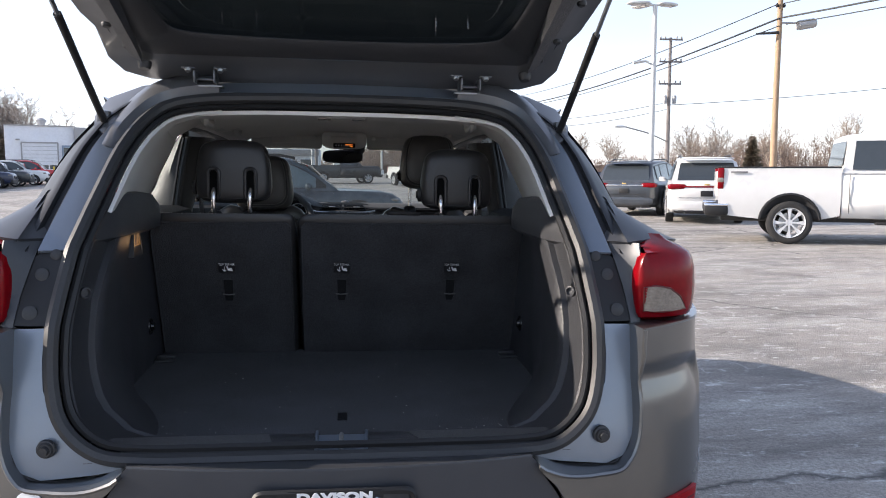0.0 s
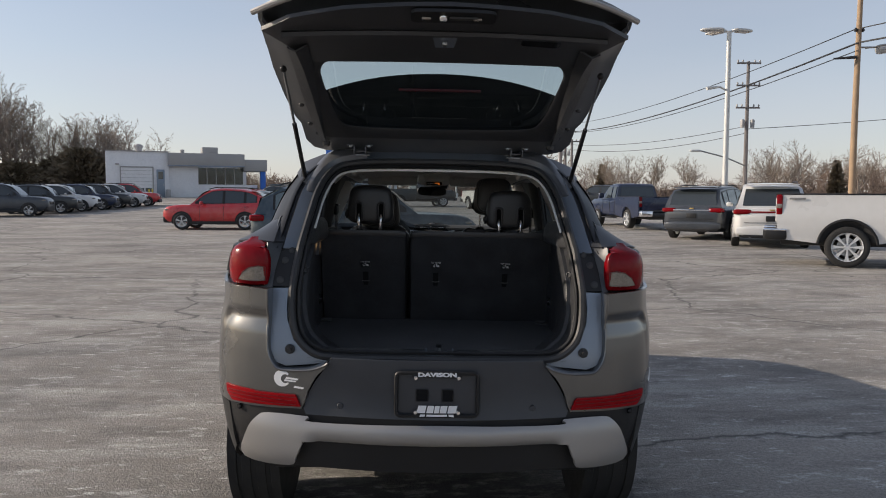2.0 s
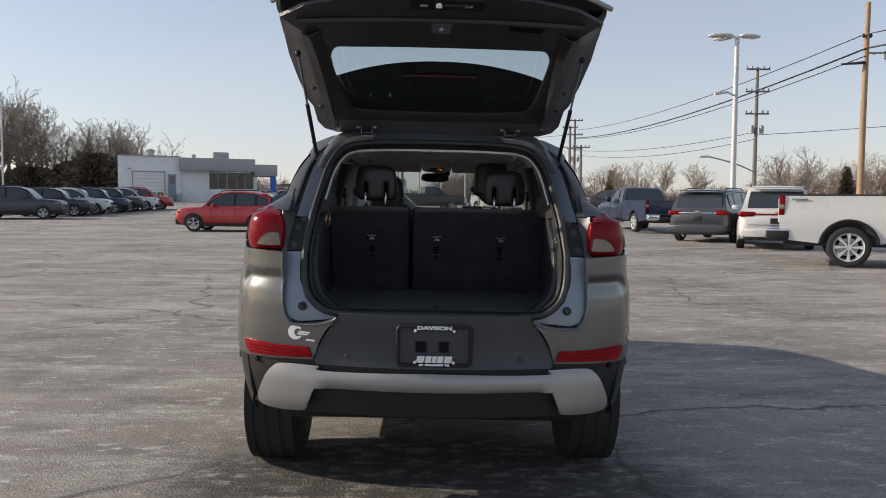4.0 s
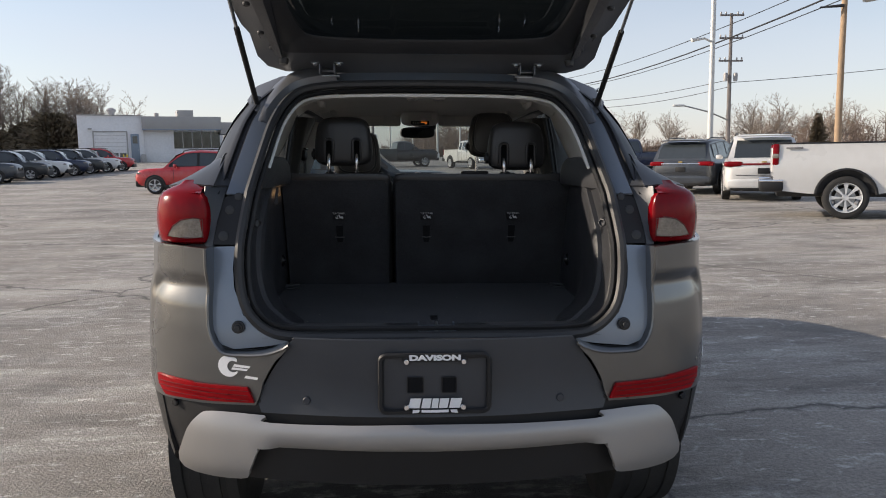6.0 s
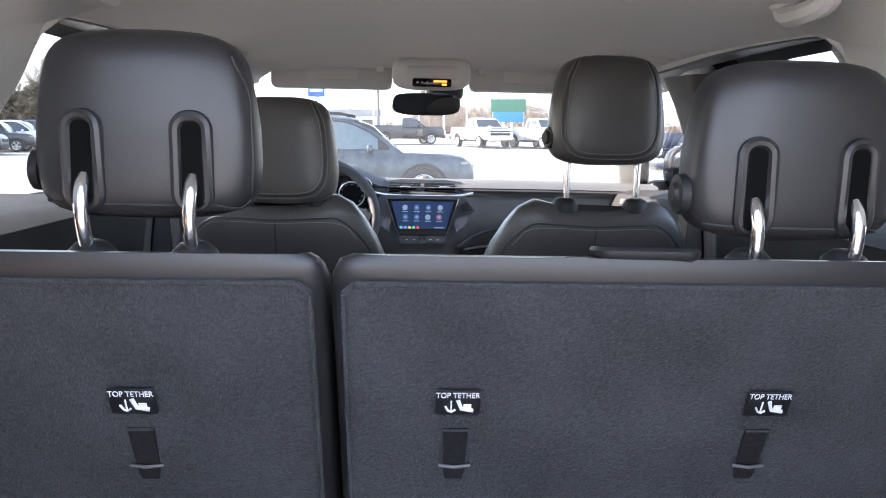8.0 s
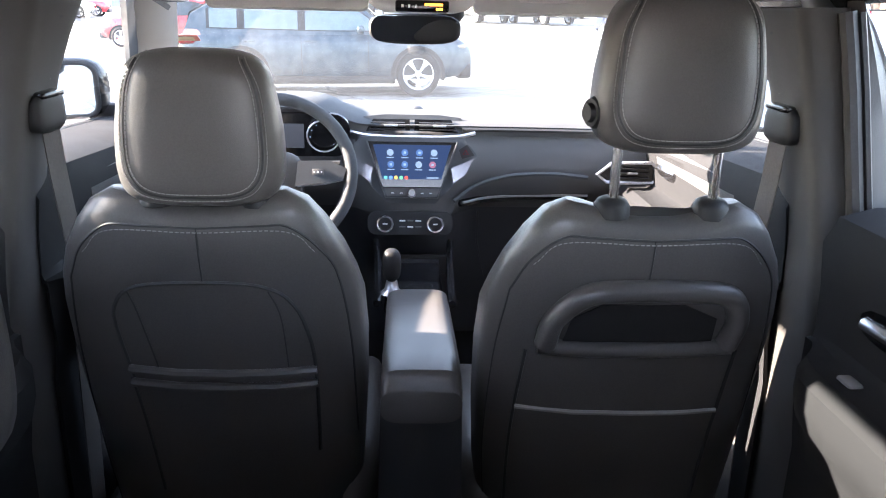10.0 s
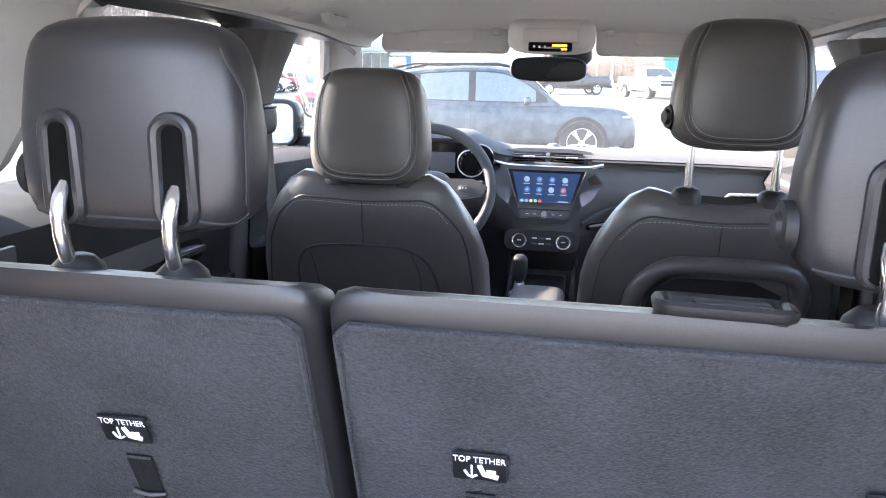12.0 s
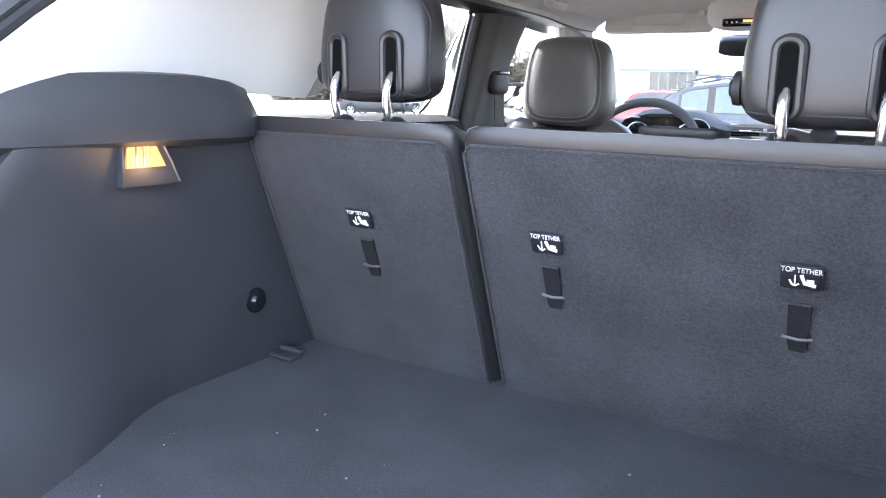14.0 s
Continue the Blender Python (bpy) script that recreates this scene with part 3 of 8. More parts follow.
RF = [(0.505, 0.686), (0.65, 0.686), (0.795, 0.692), (0.79, 0.665), (0.76, 0.637), (0.62, 0.64), (0.485, 0.645)]
both("reflector", sheet(RF, lambda s, z: rear_skin(s, z, 0.009 + 0.0006 * math.sin(z * 420)), 0.006, 0.008), red_reflector, suv, "red bumper reflector")
for zz in (0.652, 0.666, 0.678):
    both("reflector_rib", tube([rear_skin(q, zz + 0.004 * (q - 0.5), 0.0165) for q in np.linspace(0.5, 0.77, 10)], 0.0011, 4), red_dim, suv)
SK = [(0.0, 0.602), (0.43, 0.597), (0.452, 0.613), (0.6, 0.615), (0.645, 0.598), (0.685, 0.54), (0.712, 0.437), (0.53, 0.43), (0.5, 0.465), (0.472, 0.518), (0.43, 0.527), (0.0, 0.527)]
SK = SK + [(-a, b) for a, b in SK[-2:0:-1]]
SK = [(p.x, p.y) for p in catmull([(a, b, 0) for a, b in SK], 4, True)]


def guard(s, z):
    k = min(1.0, max(0.0, (abs(s) - 0.42) / 0.07))
    mid, tall = 0.565 - 0.043 * k, 0.038 + 0.054 * k
    return rear_skin(s, z, 0.03 + 0.004 * k - 0.02 * min(1.3, abs(z - mid) / tall) ** 3)


part("bumper_guard", sheet(SK, guard, 0.014, 0.014), silver_trim, suv, "silver-grey plastic bumper guard")
both("sensor", lathe([(0.0, 0.003), (0.009, 0.003), (0.011, 0.0), (0.011, -0.006)], 16, Matrix.Translation(rear_skin(0.735, 0.615, 0.002)) @ pose(0, 0, 0, 90, 0, 35)), plastic_gloss, suv)
for sx in (-1, 1):
    part("sensor", lathe([(0.0, 0.003), (0.009, 0.003), (0.011, 0.0), (0.011, -0.006)], 16, Matrix.Translation(rear_skin(sx * 0.335, 0.655, -0.006)) @ pose(0, 0, 0, 90, 0, 0)), paint_recess, suv)
DF = [(-0.5, 0.455), (0.5, 0.455), (0.47, 0.532), (-0.47, 0.532)]
part("lower_fin_panel", sheet(DF, lambda s, z: rear_skin(s, z, -0.03 - 0.1 * (0.53 - z)), 0.06, 0.01), plastic_black, suv)
for fx in (-0.27, 0.0, 0.27):
    fin = [(fx - 0.085, 0.472), (fx - 0.06, 0.5), (fx + 0.06, 0.5), (fx + 0.085, 0.472)]
    part("fin_ridge", tube([rear_skin(q, z, -0.024 - 0.1 * (0.53 - z)) for q, z in fin], 0.006, 6), plastic_gloss, suv)
part("underbody", box((0, 3.45, 0.42), (1.3, 3.7, 0.16), 0.04), plastic_black, suv, "dark underbody")


def wheel(parent, c, r=0.345, w=0.225, spokes=5, mat_rim=None, turn=90, tread=True, dish=0.75):
    """Tyre with tread blocks, alloy rim with spokes."""
    m = Matrix.Translation(c) @ pose(0, 0, 0, 0, turn, 0)
    h = w / 2
    prof = [(r * 0.66, -h * 0.9), (r * 0.8, -h), (r * 0.93, -h * 0.96), (r * 0.985, -h * 0.82), (r, -h * 0.55), (r, h * 0.55), (r * 0.985, h * 0.82), (r * 0.93, h * 0.96), (r * 0.8, h), (r * 0.66, h * 0.9)]
    ty = lathe(prof, 40, m)
    bmesh.ops.delete(ty, geom=[f for f in ty.faces if len(f.verts) > 8], context="FACES")
    if tread:
        for q in (-0.5, -0.17, 0.17, 0.5):
            ty = join(ty, lathe([(r * 0.985, (q - 0.12) * w * 0.9), (r * 1.012, (q - 0.1) * w * 0.9), (r * 1.012, (q + 0.1) * w * 0.9), (r * 0.985, (q + 0.12) * w * 0.9)], 40, m))
    tyre = part("tyre", ty, tyre_rubber, parent)
    s = h * dish
    rim = lathe([(r * 0.67, -s), (r * 0.64, -s * 0.6), (r * 0.6, 0), (r * 0.64, s * 0.6), (r * 0.67, s), (r * 0.7, s * 1.05), (r * 0.69, s * 0.4), (r * 0.66, -s)], 32, m)
    bmesh.ops.delete(rim, geom=[f for f in rim.faces if len(f.verts) > 8], context="FACES")
    rim = join(rim, lathe([(0.0, s * 0.9), (r * 0.14, s * 0.85), (r * 0.16, s * 0.5), (r * 0.16, s * 0.2), (0, s * 0.2)], 20, m))
    for i in range(spokes):
        a = 2 * math.pi * i / spokes
        for lo, hi in ((-0.17, -0.025), (0.025, 0.17)) if spokes < 8 else ((-0.12, 0.12),):
            sp = bmesh.new()
            vs = [[sp.verts.new((rr * math.cos(a + g), rr * math.sin(a + g), zz)) for rr, g in ((r * 0.1, lo * 2), (r * 0.4, lo), (r * 0.68, lo * 1.25), (r * 0.68, hi * 1.25), (r * 0.4, hi), (r * 0.1, hi * 2))] for zz in (s * 0.55, s * 0.93)]
            sp.faces.new(vs[1])
            for j in range(6):
                sp.faces.new((vs[0][j], vs[0][(j + 1) % 6], vs[1][(j + 1) % 6], vs[1][j]))
            rim = join(rim, moved(sp, m))
    part("rim", rim, mat_rim or alloy, tyre, "five-spoke alloy rim")
    part("brake_disc", lathe([(0, -s * 0.2), (r * 0.45, -s * 0.2), (r * 0.45, 0), (0, 0)], 24, m), steel, tyre)
    return tyre


for cy in (REAR_AXLE, FRONT_AXLE):
    for sx in (-1, 1):
        wheel(suv, (sx * 0.755, cy, 0.345 + 0.012 * sx), w=0.2, turn=90 * sx)
# tail lamps that wrap the corners
LAMP_PLAN = [(0.622, 1.6), (0.626, 1.532), (0.65, 1.527), (0.69, 1.533), (0.73, 1.547), (0.762, 1.573), (0.784, 1.615), (0.799, 1.68), (0.81, 1.77), (0.815, 1.85)]
LAMP_SIDE = ((0.016, 1.062), (0.004, 1.068), (0.0, 1.078), (-0.003, 1.1), (-0.004, 1.13), (-0.002, 1.165), (0.003, 1.19), (0.011, 1.203), (0.028, 1.214), (0.06, 1.226), (0.11, 1.238))
lamp_line = catmull([(x, y, 0) for x, y in LAMP_PLAN], 4)


def lamp_surf(u, z, out=0.0, inset=0.0):
    """u runs 0 to 1 along the lamp's plan; inset moves towards the car's inside."""
    f = u * (len(lamp_line) - 1)
    i = min(len(lamp_line) - 2, int(f))
    p = lamp_line[i].lerp(lamp_line[i + 1], f - i)
    d = (lamp_line[min(i + 1, len(lamp_line) - 1)] - lamp_line[max(i - 1, 0)]).normalized()
    n = Vector((d.y, -d.x, 0))
    taper = max(0.0, (u - 0.6) / 0.4)
    zz = 1.1 + (z - 1.1) * (1 - 0.55 * taper)
    zz = min(zz, 1.203 + 0.035 * min(1.0, max(0.0, (u - 0.12) / 0.25)))
    q = p + n * (out - min(inset, 0.02 + 0.22 * max(0.0, min(1.0, (u - 0.08) / 0.2)) * max(0.25, 0.75 - u)))
    return Vector((q.x, q.y, zz))


def lamp_front(x, z, out=0.0):
    """A point on the lamp's rear face at breadth x."""
    y = soft(x, [(a, b) for a, b in LAMP_PLAN[1:7]])
    return Vector((x, y - 0.004 - out, z))


for sx in (-1, 1):
    lamp = part("tail_lamp", grid([[Vector((sx * q.x, q.y, q.z)) for q in [lamp_surf(u, z, 0.0, ins) for ins, z in LAMP_SIDE]] for u in np.linspace(0, 1, 38)], 0.0), red_lens, suv, "red tail lamp with a clear reversing lens below")
    CL = [(0.636, 1.082), (0.635, 1.132), (0.66, 1.136), (0.695, 1.13), (0.722, 1.112), (0.739, 1.084), (0.68, 1.08)]
    lens = part("reversing_lens", sheet(CL, lambda x, z: Vector((sx * x, lamp_front(x, z, 0.0025).y, z)), 0.02, 0.004), clear_lens, lamp, "smoked clear lens with fine ribs")
    part("lens_ribs", join(*[tube([Vector((sx * x, lamp_front(x, 0, 0.0055).y, z)) for x in np.linspace(0.638, 0.735 - 0.045 * max(0, (z - 1.09) / 0.04), 6)], 0.0008, 4) for z in np.linspace(1.086, 1.128, 8)]), clear_lens, lens)
    part("lens_border", tube([Vector((sx * x, lamp_front(x, z, 0.003).y, z)) for x, z in CL], 0.002, 5, True), red_dim, lamp)
# plate frame with its lettering and screws
plate = part("plate_frame", sheet(round_rect(0.292, 0.15, 0.012, 4, 0.0, 0.71), lambda x, z: rear_skin(x, z, -0.004), 0.1, 0.006), paint_recess, suv, "black dealer plate frame without a plate")
OB = round_rect(0.296, 0.152, 0.014, 4, 0.0, 0.71)
part("frame_rim", tube([rear_skin(x, z, 0.004) for x, z in OB], 0.0075, 6, True), plastic_black, plate)
part("frame_top_bar", sheet(round_rect(0.2, 0.022, 0.006, 3, 0, 0.781), lambda x, z: rear_skin(x, z, 0.007), 0.1, 0.005), plastic_black, plate)
for sx in (-1, 1):
    for z in (0.771, 0.648):
        part("screw", lathe([(0.0, 0.005), (0.006, 0.0045), (0.0085, 0.001), (0.0085, -0.003)], 14, Matrix.Translation(rear_skin(sx * 0.089, z, 0.01)) @ pose(0, 0, 0, 90, 0, 0)), chrome, plate)
    hole = part("mount_hole", sheet(round_rect(0.04, 0.04, 0.002, 2, sx * 0.058 - 0.008, 0.706), lambda x, z: rear_skin(x, z, -0.0005), 0.1, 0.002), matt_black, plate)
    part("hole_rim", tube([rear_skin(x, z, 0.001) for x, z in round_rect(0.042, 0.042, 0.003, 2, sx * 0.058 - 0.008, 0.706)], 0.0016, 5, True), plastic_black, hole)
lettering("lettering", "DAVISON", 0.019, white_print, plate, Matrix.Translation(rear_skin(0, 0.782, 0.0105)) @ pose(0, 0, 0, 90, 0, 0) @ Matrix.Diagonal((1.65, 1, 1, 1)), bold=0.0011)
for i in range(5):
    q = -0.085 + i * 0.034
    part("name_bar", sheet([(q, 0.646), (q + 0.029, 0.646), (q + 0.035, 0.672), (q + 0.006, 0.672)], lambda x, z: rear_skin(x, z, 0.009), 0.1, 0.002), white_print, plate, "white print bar", smooth=False)
part("print_line", join(sheet([(-0.05, 0.634), (0.05, 0.634), (0.05, 0.641), (-0.05, 0.641)], lambda x, z: rear_skin(x, z, 0.009), 0.1, 0.002), sheet([(-0.075, 0.632), (-0.057, 0.634), (-0.055, 0.641), (-0.073, 0.641)], lambda x, z: rear_skin(x, z, 0.009), 0.1, 0.002), sheet([(0.075, 0.632), (0.057, 0.634), (0.055, 0.641), (0.073, 0.641)], lambda x, z: rear_skin(x, z, 0.009), 0.1, 0.002)), white_print, plate, smooth=False)
# round white dealer sticker on the corner, as plain shapes
STX, STZ = -0.555, 0.741
arc = [(STX + 0.03 * math.cos(q), STZ + 0.03 * math.sin(q)) for q in np.linspace(0.65, 5.75, 26)] + [(STX + 0.012 + 0.016 * math.cos(q), STZ - 0.001 + 0.016 * math.sin(q)) for q in np.linspace(5.4, 0.9, 18)]
stick = sheet(arc, lambda s, z: rear_skin(s, z, 0.0025), 0.1, 0.001)
for q0, q1, z0, z1 in ((-0.548, -0.505, 0.732, 0.738), (-0.543, -0.498, 0.74, 0.747), (-0.512, -0.474, 0.71, 0.717)):
    stick = join(stick, sheet([(q0, z0), (q1, z0 - 0.002), (q1 + 0.004, z1 - 0.003), (q0 + 0.004, z1)], lambda s, z: rear_skin(s, z, 0.0028), 0.1, 0.001))
# sky reflection on the right corner, painted as a white patch
GLEAM = [(0.862, 0.716), (0.885, 0.7), (0.915, 0.703), (0.94, 0.714), (0.936, 0.73), (0.925, 0.748), (0.915, 0.738), (0.9, 0.733), (0.888, 0.724), (0.875, 0.725)]
part("corner_reflection", sheet(GLEAM, lambda s, z: rear_skin(s, z, 0.002), 0.05, 0.001), material("reflection_white", (0.6, 0.6, 0.6), 0.7, 0, 0.5, 40, 200), suv, "white patch painted on the bumper corner for a sky reflection")
part("dealer_sticker", stick, white_print, suv, "white ring-shaped dealer sticker")

# roof, header and glass
def roof_z(x, y):
    top = soft(y, ((2.0, 1.595), (2.3, 1.635), (2.8, 1.655), (3.2, 1.64), (3.5, 1.585), (3.62, 1.545)))
    return top - 0.055 * (abs(x) / 0.5) ** 3.2


ROOF = [(-0.56, 2.03), (-0.3, 2.075), (0, 2.085), (0.3, 2.075), (0.56, 2.03), (0.575, 2.5), (0.57, 3.0), (0.52, 3.5), (0.3, 3.58), (0, 3.6), (-0.3, 3.58), (-0.52, 3.5), (-0.57, 3.0), (-0.575, 2.5)]
part("roof", sheet(ROOF, lambda x, y: Vector((x, y, roof_z(x, y))), 0.08, 0.02), paint_grey, suv)
part("rear_header", grid([[Vector((x, jamb_y(1.56) + 0.012, min(1.562, 1.562))) for x in np.linspace(-0.36, 0.36, 13)], [Vector((x, 2.06, 1.582 - 0.01 * (abs(x) / 0.4) ** 3)) for x in np.linspace(-0.4, 0.4, 13)], [Vector((x, 2.088, roof_z(x, 2.088))) for x in np.linspace(-0.42, 0.42, 13)]], 0.006), paint_jamb, suv)
both("header_corner", grid([[Vector((0.36, 2.03, 1.556)), Vector((0.43, 2.0, 1.536)), Vector((0.485, 1.94, 1.49)), Vector((0.52, 1.86, 1.43))], [Vector((0.4, 2.05, 1.575)), Vector((0.47, 2.03, 1.56)), Vector((0.535, 1.975, 1.515)), Vector((0.57, 1.9, 1.46))], [Vector((0.42, 2.085, 1.587)), Vector((0.5, 2.07, 1.575)), Vector((0.575, 2.04, 1.54)), Vector((0.6, 2.0, 1.49))]], 0.006), gate_paint, suv)
rows = []
for p, q in zip(opening(-0.002, 0.004), opening(-0.05, 0.004)):
    if p.x > 0.3 and p.z > 1.4:
        d = q - p
        d.y = 0
        rows.append([p, p + d * 0.45 + Vector((0, -0.004, 0)), p + d * 0.8 + Vector((0, 0.012, 0)), p + d * 1.2 + Vector((0, 0.05, 0.002)), p + d * 1.45 + Vector((0, 0.13, 0.004))])
both("rain_gutter", grid(rows, 0.004), gate_paint, suv, "painted rain gutter beside the tailgate opening")
both("strut_bracket", box((0.56, 1.945, 1.475), (0.03, 0.035, 0.05), 0.006), gate_paint, suv)
both("roof_side", grid([[Vector((0.572 if y < 3.2 else 0.572 - (y - 3.2) * 0.17, y, roof_z(0.57, y))), Vector((0.6 if y < 3.2 else 0.6 - (y - 3.2) * 0.1, y, 1.545 - max(0, y - 3.0) * 0.04)), Vector((side_x(y, 1.5) - 0.01, y, 1.505 - max(0, y - 3.0) * 0.04))] for y in np.linspace(2.07, 3.6, 12)], 0.01), paint_grey, suv)
WS = [(-0.5, 0.0), (0.5, 0.0), (0.6, 0.4), (0.7, 0.85), (0.74, 1.0), (0.4, 1.02), (0, 1.03), (-0.4, 1.02), (-0.74, 1.0), (-0.7, 0.85), (-0.6, 0.4)]


def screen_pos(x, v):
    bow = 0.1 * (1 - (x / 0.75) ** 2)
    return Vector((x, 3.5 + 0.84 * v + bow, 1.54 - 0.39 * v))


windscreen = part("windscreen", sheet(WS, screen_pos, 0.12), pane_dusty, suv, "dusty windscreen glass")
windscreen.visible_shadow = False
part("windscreen_band", tube([screen_pos(x, v) for x, v in WS], 0.012, 6, True), rubber, suv)
sticker = part("screen_sticker", sheet(round_rect(0.115, 0.036, 0.003, 2, -0.575, 0.365), lambda x, v: screen_pos(x, v) + Vector((0, -0.008, -0.004)), 0.2, 0.001), material("sticker_border", (0.75, 0.3, 0.25), 0.7), suv, "pink-edged paper sticker on the windscreen")
part("sticker_paper", sheet(round_rect(0.095, 0.024, 0.002, 2, -0.575, 0.365), lambda x, v: screen_pos(x, v) + Vector((0, -0.0105, -0.006)), 0.2, 0.001), material("sticker_paper", (0.75, 0.62, 0.4), 0.8), sticker)
both("a_pillar", grid([[screen_pos(0.5 + 0.24 * v, v) + Vector((-0.01, 0.0, 0.01)), screen_pos(0.5 + 0.24 * v, v) + Vector((0.035, -0.03, 0.005)), screen_pos(0.5 + 0.24 * v, v) + Vector((0.055 + 0.04 * v, -0.1, -0.03))] for v in np.linspace(-0.05, 1.05, 10)], 0.015), paint_grey, suv)


def side_glass(name, outline, pane=None):
    g = sheet(outline, lambda y, z: Vector((side_x(y, z) - 0.012, y, z)), 0.1)
    for ob in both(name, g, pane or pane_clear, suv):
        ob.visible_shadow = bool(pane)
        ob["label"] = "tinted side window" if pane else "clear side window"


side_glass("rear_door_glass", [(2.45, 1.24), (2.48, 1.4), (2.53, 1.51), (2.7, 1.53), (3.13, 1.525), (3.13, 1.2), (2.6, 1.22)], pane_privacy)
side_glass("front_door_glass", [(3.25, 1.2), (3.25, 1.52), (3.5, 1.495), (3.75, 1.4), (4.2, 1.2), (4.25, 1.16)])
both("b_pillar_outer", sheet([(3.12, 1.18), (3.12, 1.51), (3.26, 1.51), (3.26, 1.18)], lambda y, z: Vector((side_x(y, z), y, z)), 0.06, 0.01), plastic_gloss, suv)
both("belt_line", grid([[Vector((side_x(y, 1.14) - 0.001, y, 1.17 - max(0, y - 3.2) * 0.05)), Vector((side_x(y, 1.2) + 0.004, y, 1.205 - max(0, y - 3.2) * 0.05)), Vector((side_x(y, 1.22) - 0.02, y, 1.225 - max(0, y - 3.2) * 0.05))] for y in np.linspace(2.0, 4.3, 16)], 0.008), paint_grey, suv)
part("bonnet", sheet([(-0.74, 4.42), (0, 4.5), (0.74, 4.42), (0.78, 4.8), (0.76, 5.2), (0.62, 5.45), (0, 5.52), (-0.62, 5.45), (-0.76, 5.2), (-0.78, 4.8)], lambda x, y: Vector((x, y, 1.12 - 0.1 * ((y - 4.4) / 1.1) ** 1.6 - 0.07 * (abs(x) / 0.78) ** 3)), 0.12, 0.015), paint_grey, suv)
part("scuttle", grid([[Vector((x, 4.36 + 0.1 * (1 - (x / 0.75) ** 2), 1.13)) for x in np.linspace(-0.76, 0.76, 11)], [Vector((x, 4.44 + 0.08 * (1 - (x / 0.75) ** 2), 1.105)) for x in np.linspace(-0.76, 0.76, 11)]], 0.01), plastic_black, suv)
part("front_bumper", grid([[Vector((x, 5.62 - 0.26 * (abs(x) / 0.75) ** 3 - 0.12 * abs(z - 0.6) ** 1.5, z)) for x in np.linspace(-0.78, 0.78, 15)] for z in np.linspace(0.25, 1.0, 9)], 0.02), paint_grey, suv)
part("grille", sheet(round_rect(1.0, 0.2, 0.03, 4, 0, 0.72), lambda x, z: Vector((x, 5.635 - 0.26 * (abs(x) / 0.75) ** 3 - 0.12 * abs(z - 0.6) ** 1.5, z)), 0.1, 0.008), plastic_gloss, suv)
both("headlamp", sheet([(0.42, 0.86), (0.72, 0.9), (0.7, 0.96), (0.45, 0.92)], lambda x, z: Vector((x, 5.64 - 0.26 * (abs(x) / 0.75) ** 3 - 0.12 * abs(z - 0.6) ** 1.5, z)), 0.05, 0.01), clear_lens, suv)
# outside mirrors
for sx, tilt in ((-1, 0.3), (1, -0.36)):
    mir = part("door_mirror", cushion((sx * 0.885, 4.0, 1.256), (0.085, 0.055, 0.078), 3.2, 6), plastic_gloss, suv, "door mirror in a dark housing")
    part("mirror_glass", sheet(round_rect(0.14, 0.125, 0.03, 5, sx * 0.885, 1.256), lambda x, z: Vector((x, 3.936 + tilt * (x - sx * 0.885), z)), 0.2, 0.003), material("mirror_silver", (0.9, 0.9, 0.9), 0.02, 1.0, 0.01), mir, "silvered mirror glass")
    part("mirror_rim", tube([Vector((x, 3.938 + tilt * (x - sx * 0.885), z)) for x, z in round_rect(0.148, 0.133, 0.032, 5, sx * 0.885, 1.256)], 0.008, 8, True), plastic_black, mir)
    part("mirror_arm", box((sx * 0.81, 4.03, 1.19), (0.1, 0.05, 0.05), 0.015), plastic_black, mir)

# ---- raised tailgate ----
AWAY = Vector((0, 1.5, 5.0))
GATE = ((0.93, 1.9), (1.0, 1.885), (1.1, 1.872), (1.35, 1.838), (1.5, 1.8), (1.6, 1.765), (1.95, 1.642), (2.02, 1.592), (2.08, 1.568))


def gate_in(x, y, up=0.0):
    return Vector((x, y, lerp(y, GATE) + up + 0.045 * (1 - (x / 0.57) ** 2) * max(0, min(1, (1.45 - y) / 0.45))))


gate = part("tailgate", grid([[gate_in(sx * lerp(y, ((0.94, 0.555), (1.0, 0.568), (1.1, 0.578), (1.33, 0.585))), y + 0.11 * sx ** 4 * max(0, (1.15 - y) / 0.21), 0.07 + 0.02 * (1 - abs(sx))) for sx in np.linspace(-1, 1, 17)] for y in np.linspace(0.94, 1.33, 7)], 0.008), paint_grey, suv, "raised tailgate, grey outside, black trim inside")
# inner trim near the gate's free end
INN = [(-0.555, 1.07), (-0.46, 1.0), (-0.3, 0.972), (0, 0.962), (0.3, 0.972), (0.46, 1.0), (0.555, 1.07), (0.53, 1.14), (0.5, 1.22), (0.46, 1.36), (-0.46, 1.36), (-0.5, 1.22), (-0.53, 1.14)]
part("inner_trim", sheet(INN, lambda x, y: gate_in(x, y, 0.012), 0.05, 0.012), trim_black, gate, "black moulded tailgate trim")
# grey gate edge drawn paler, so the sun on it is in the colour
part("sunlit_gate_edge", tube([gate_in(x, 0.94 + 0.11 * (abs(x) / 0.575) ** 4, 0.062) for x in np.linspace(-0.578, 0.578, 25)], 0.009, 8), silver_trim, gate, "edge of the raised gate, sunlight put into its pale colour")
part("trim_step", tube([gate_in(x, 1.1 + 0.03 * (1 - (x / 0.5) ** 2), 0.006) for x in np.linspace(-0.5, 0.5, 15)], 0.012, 6), trim_black, gate)
part("handle_panel", sheet(round_rect(0.25, 0.07, 0.02, 4, 0.02, 1.0), lambda x, y: gate_in(x, y, -0.004), 0.05, 0.01), plastic_black, gate)
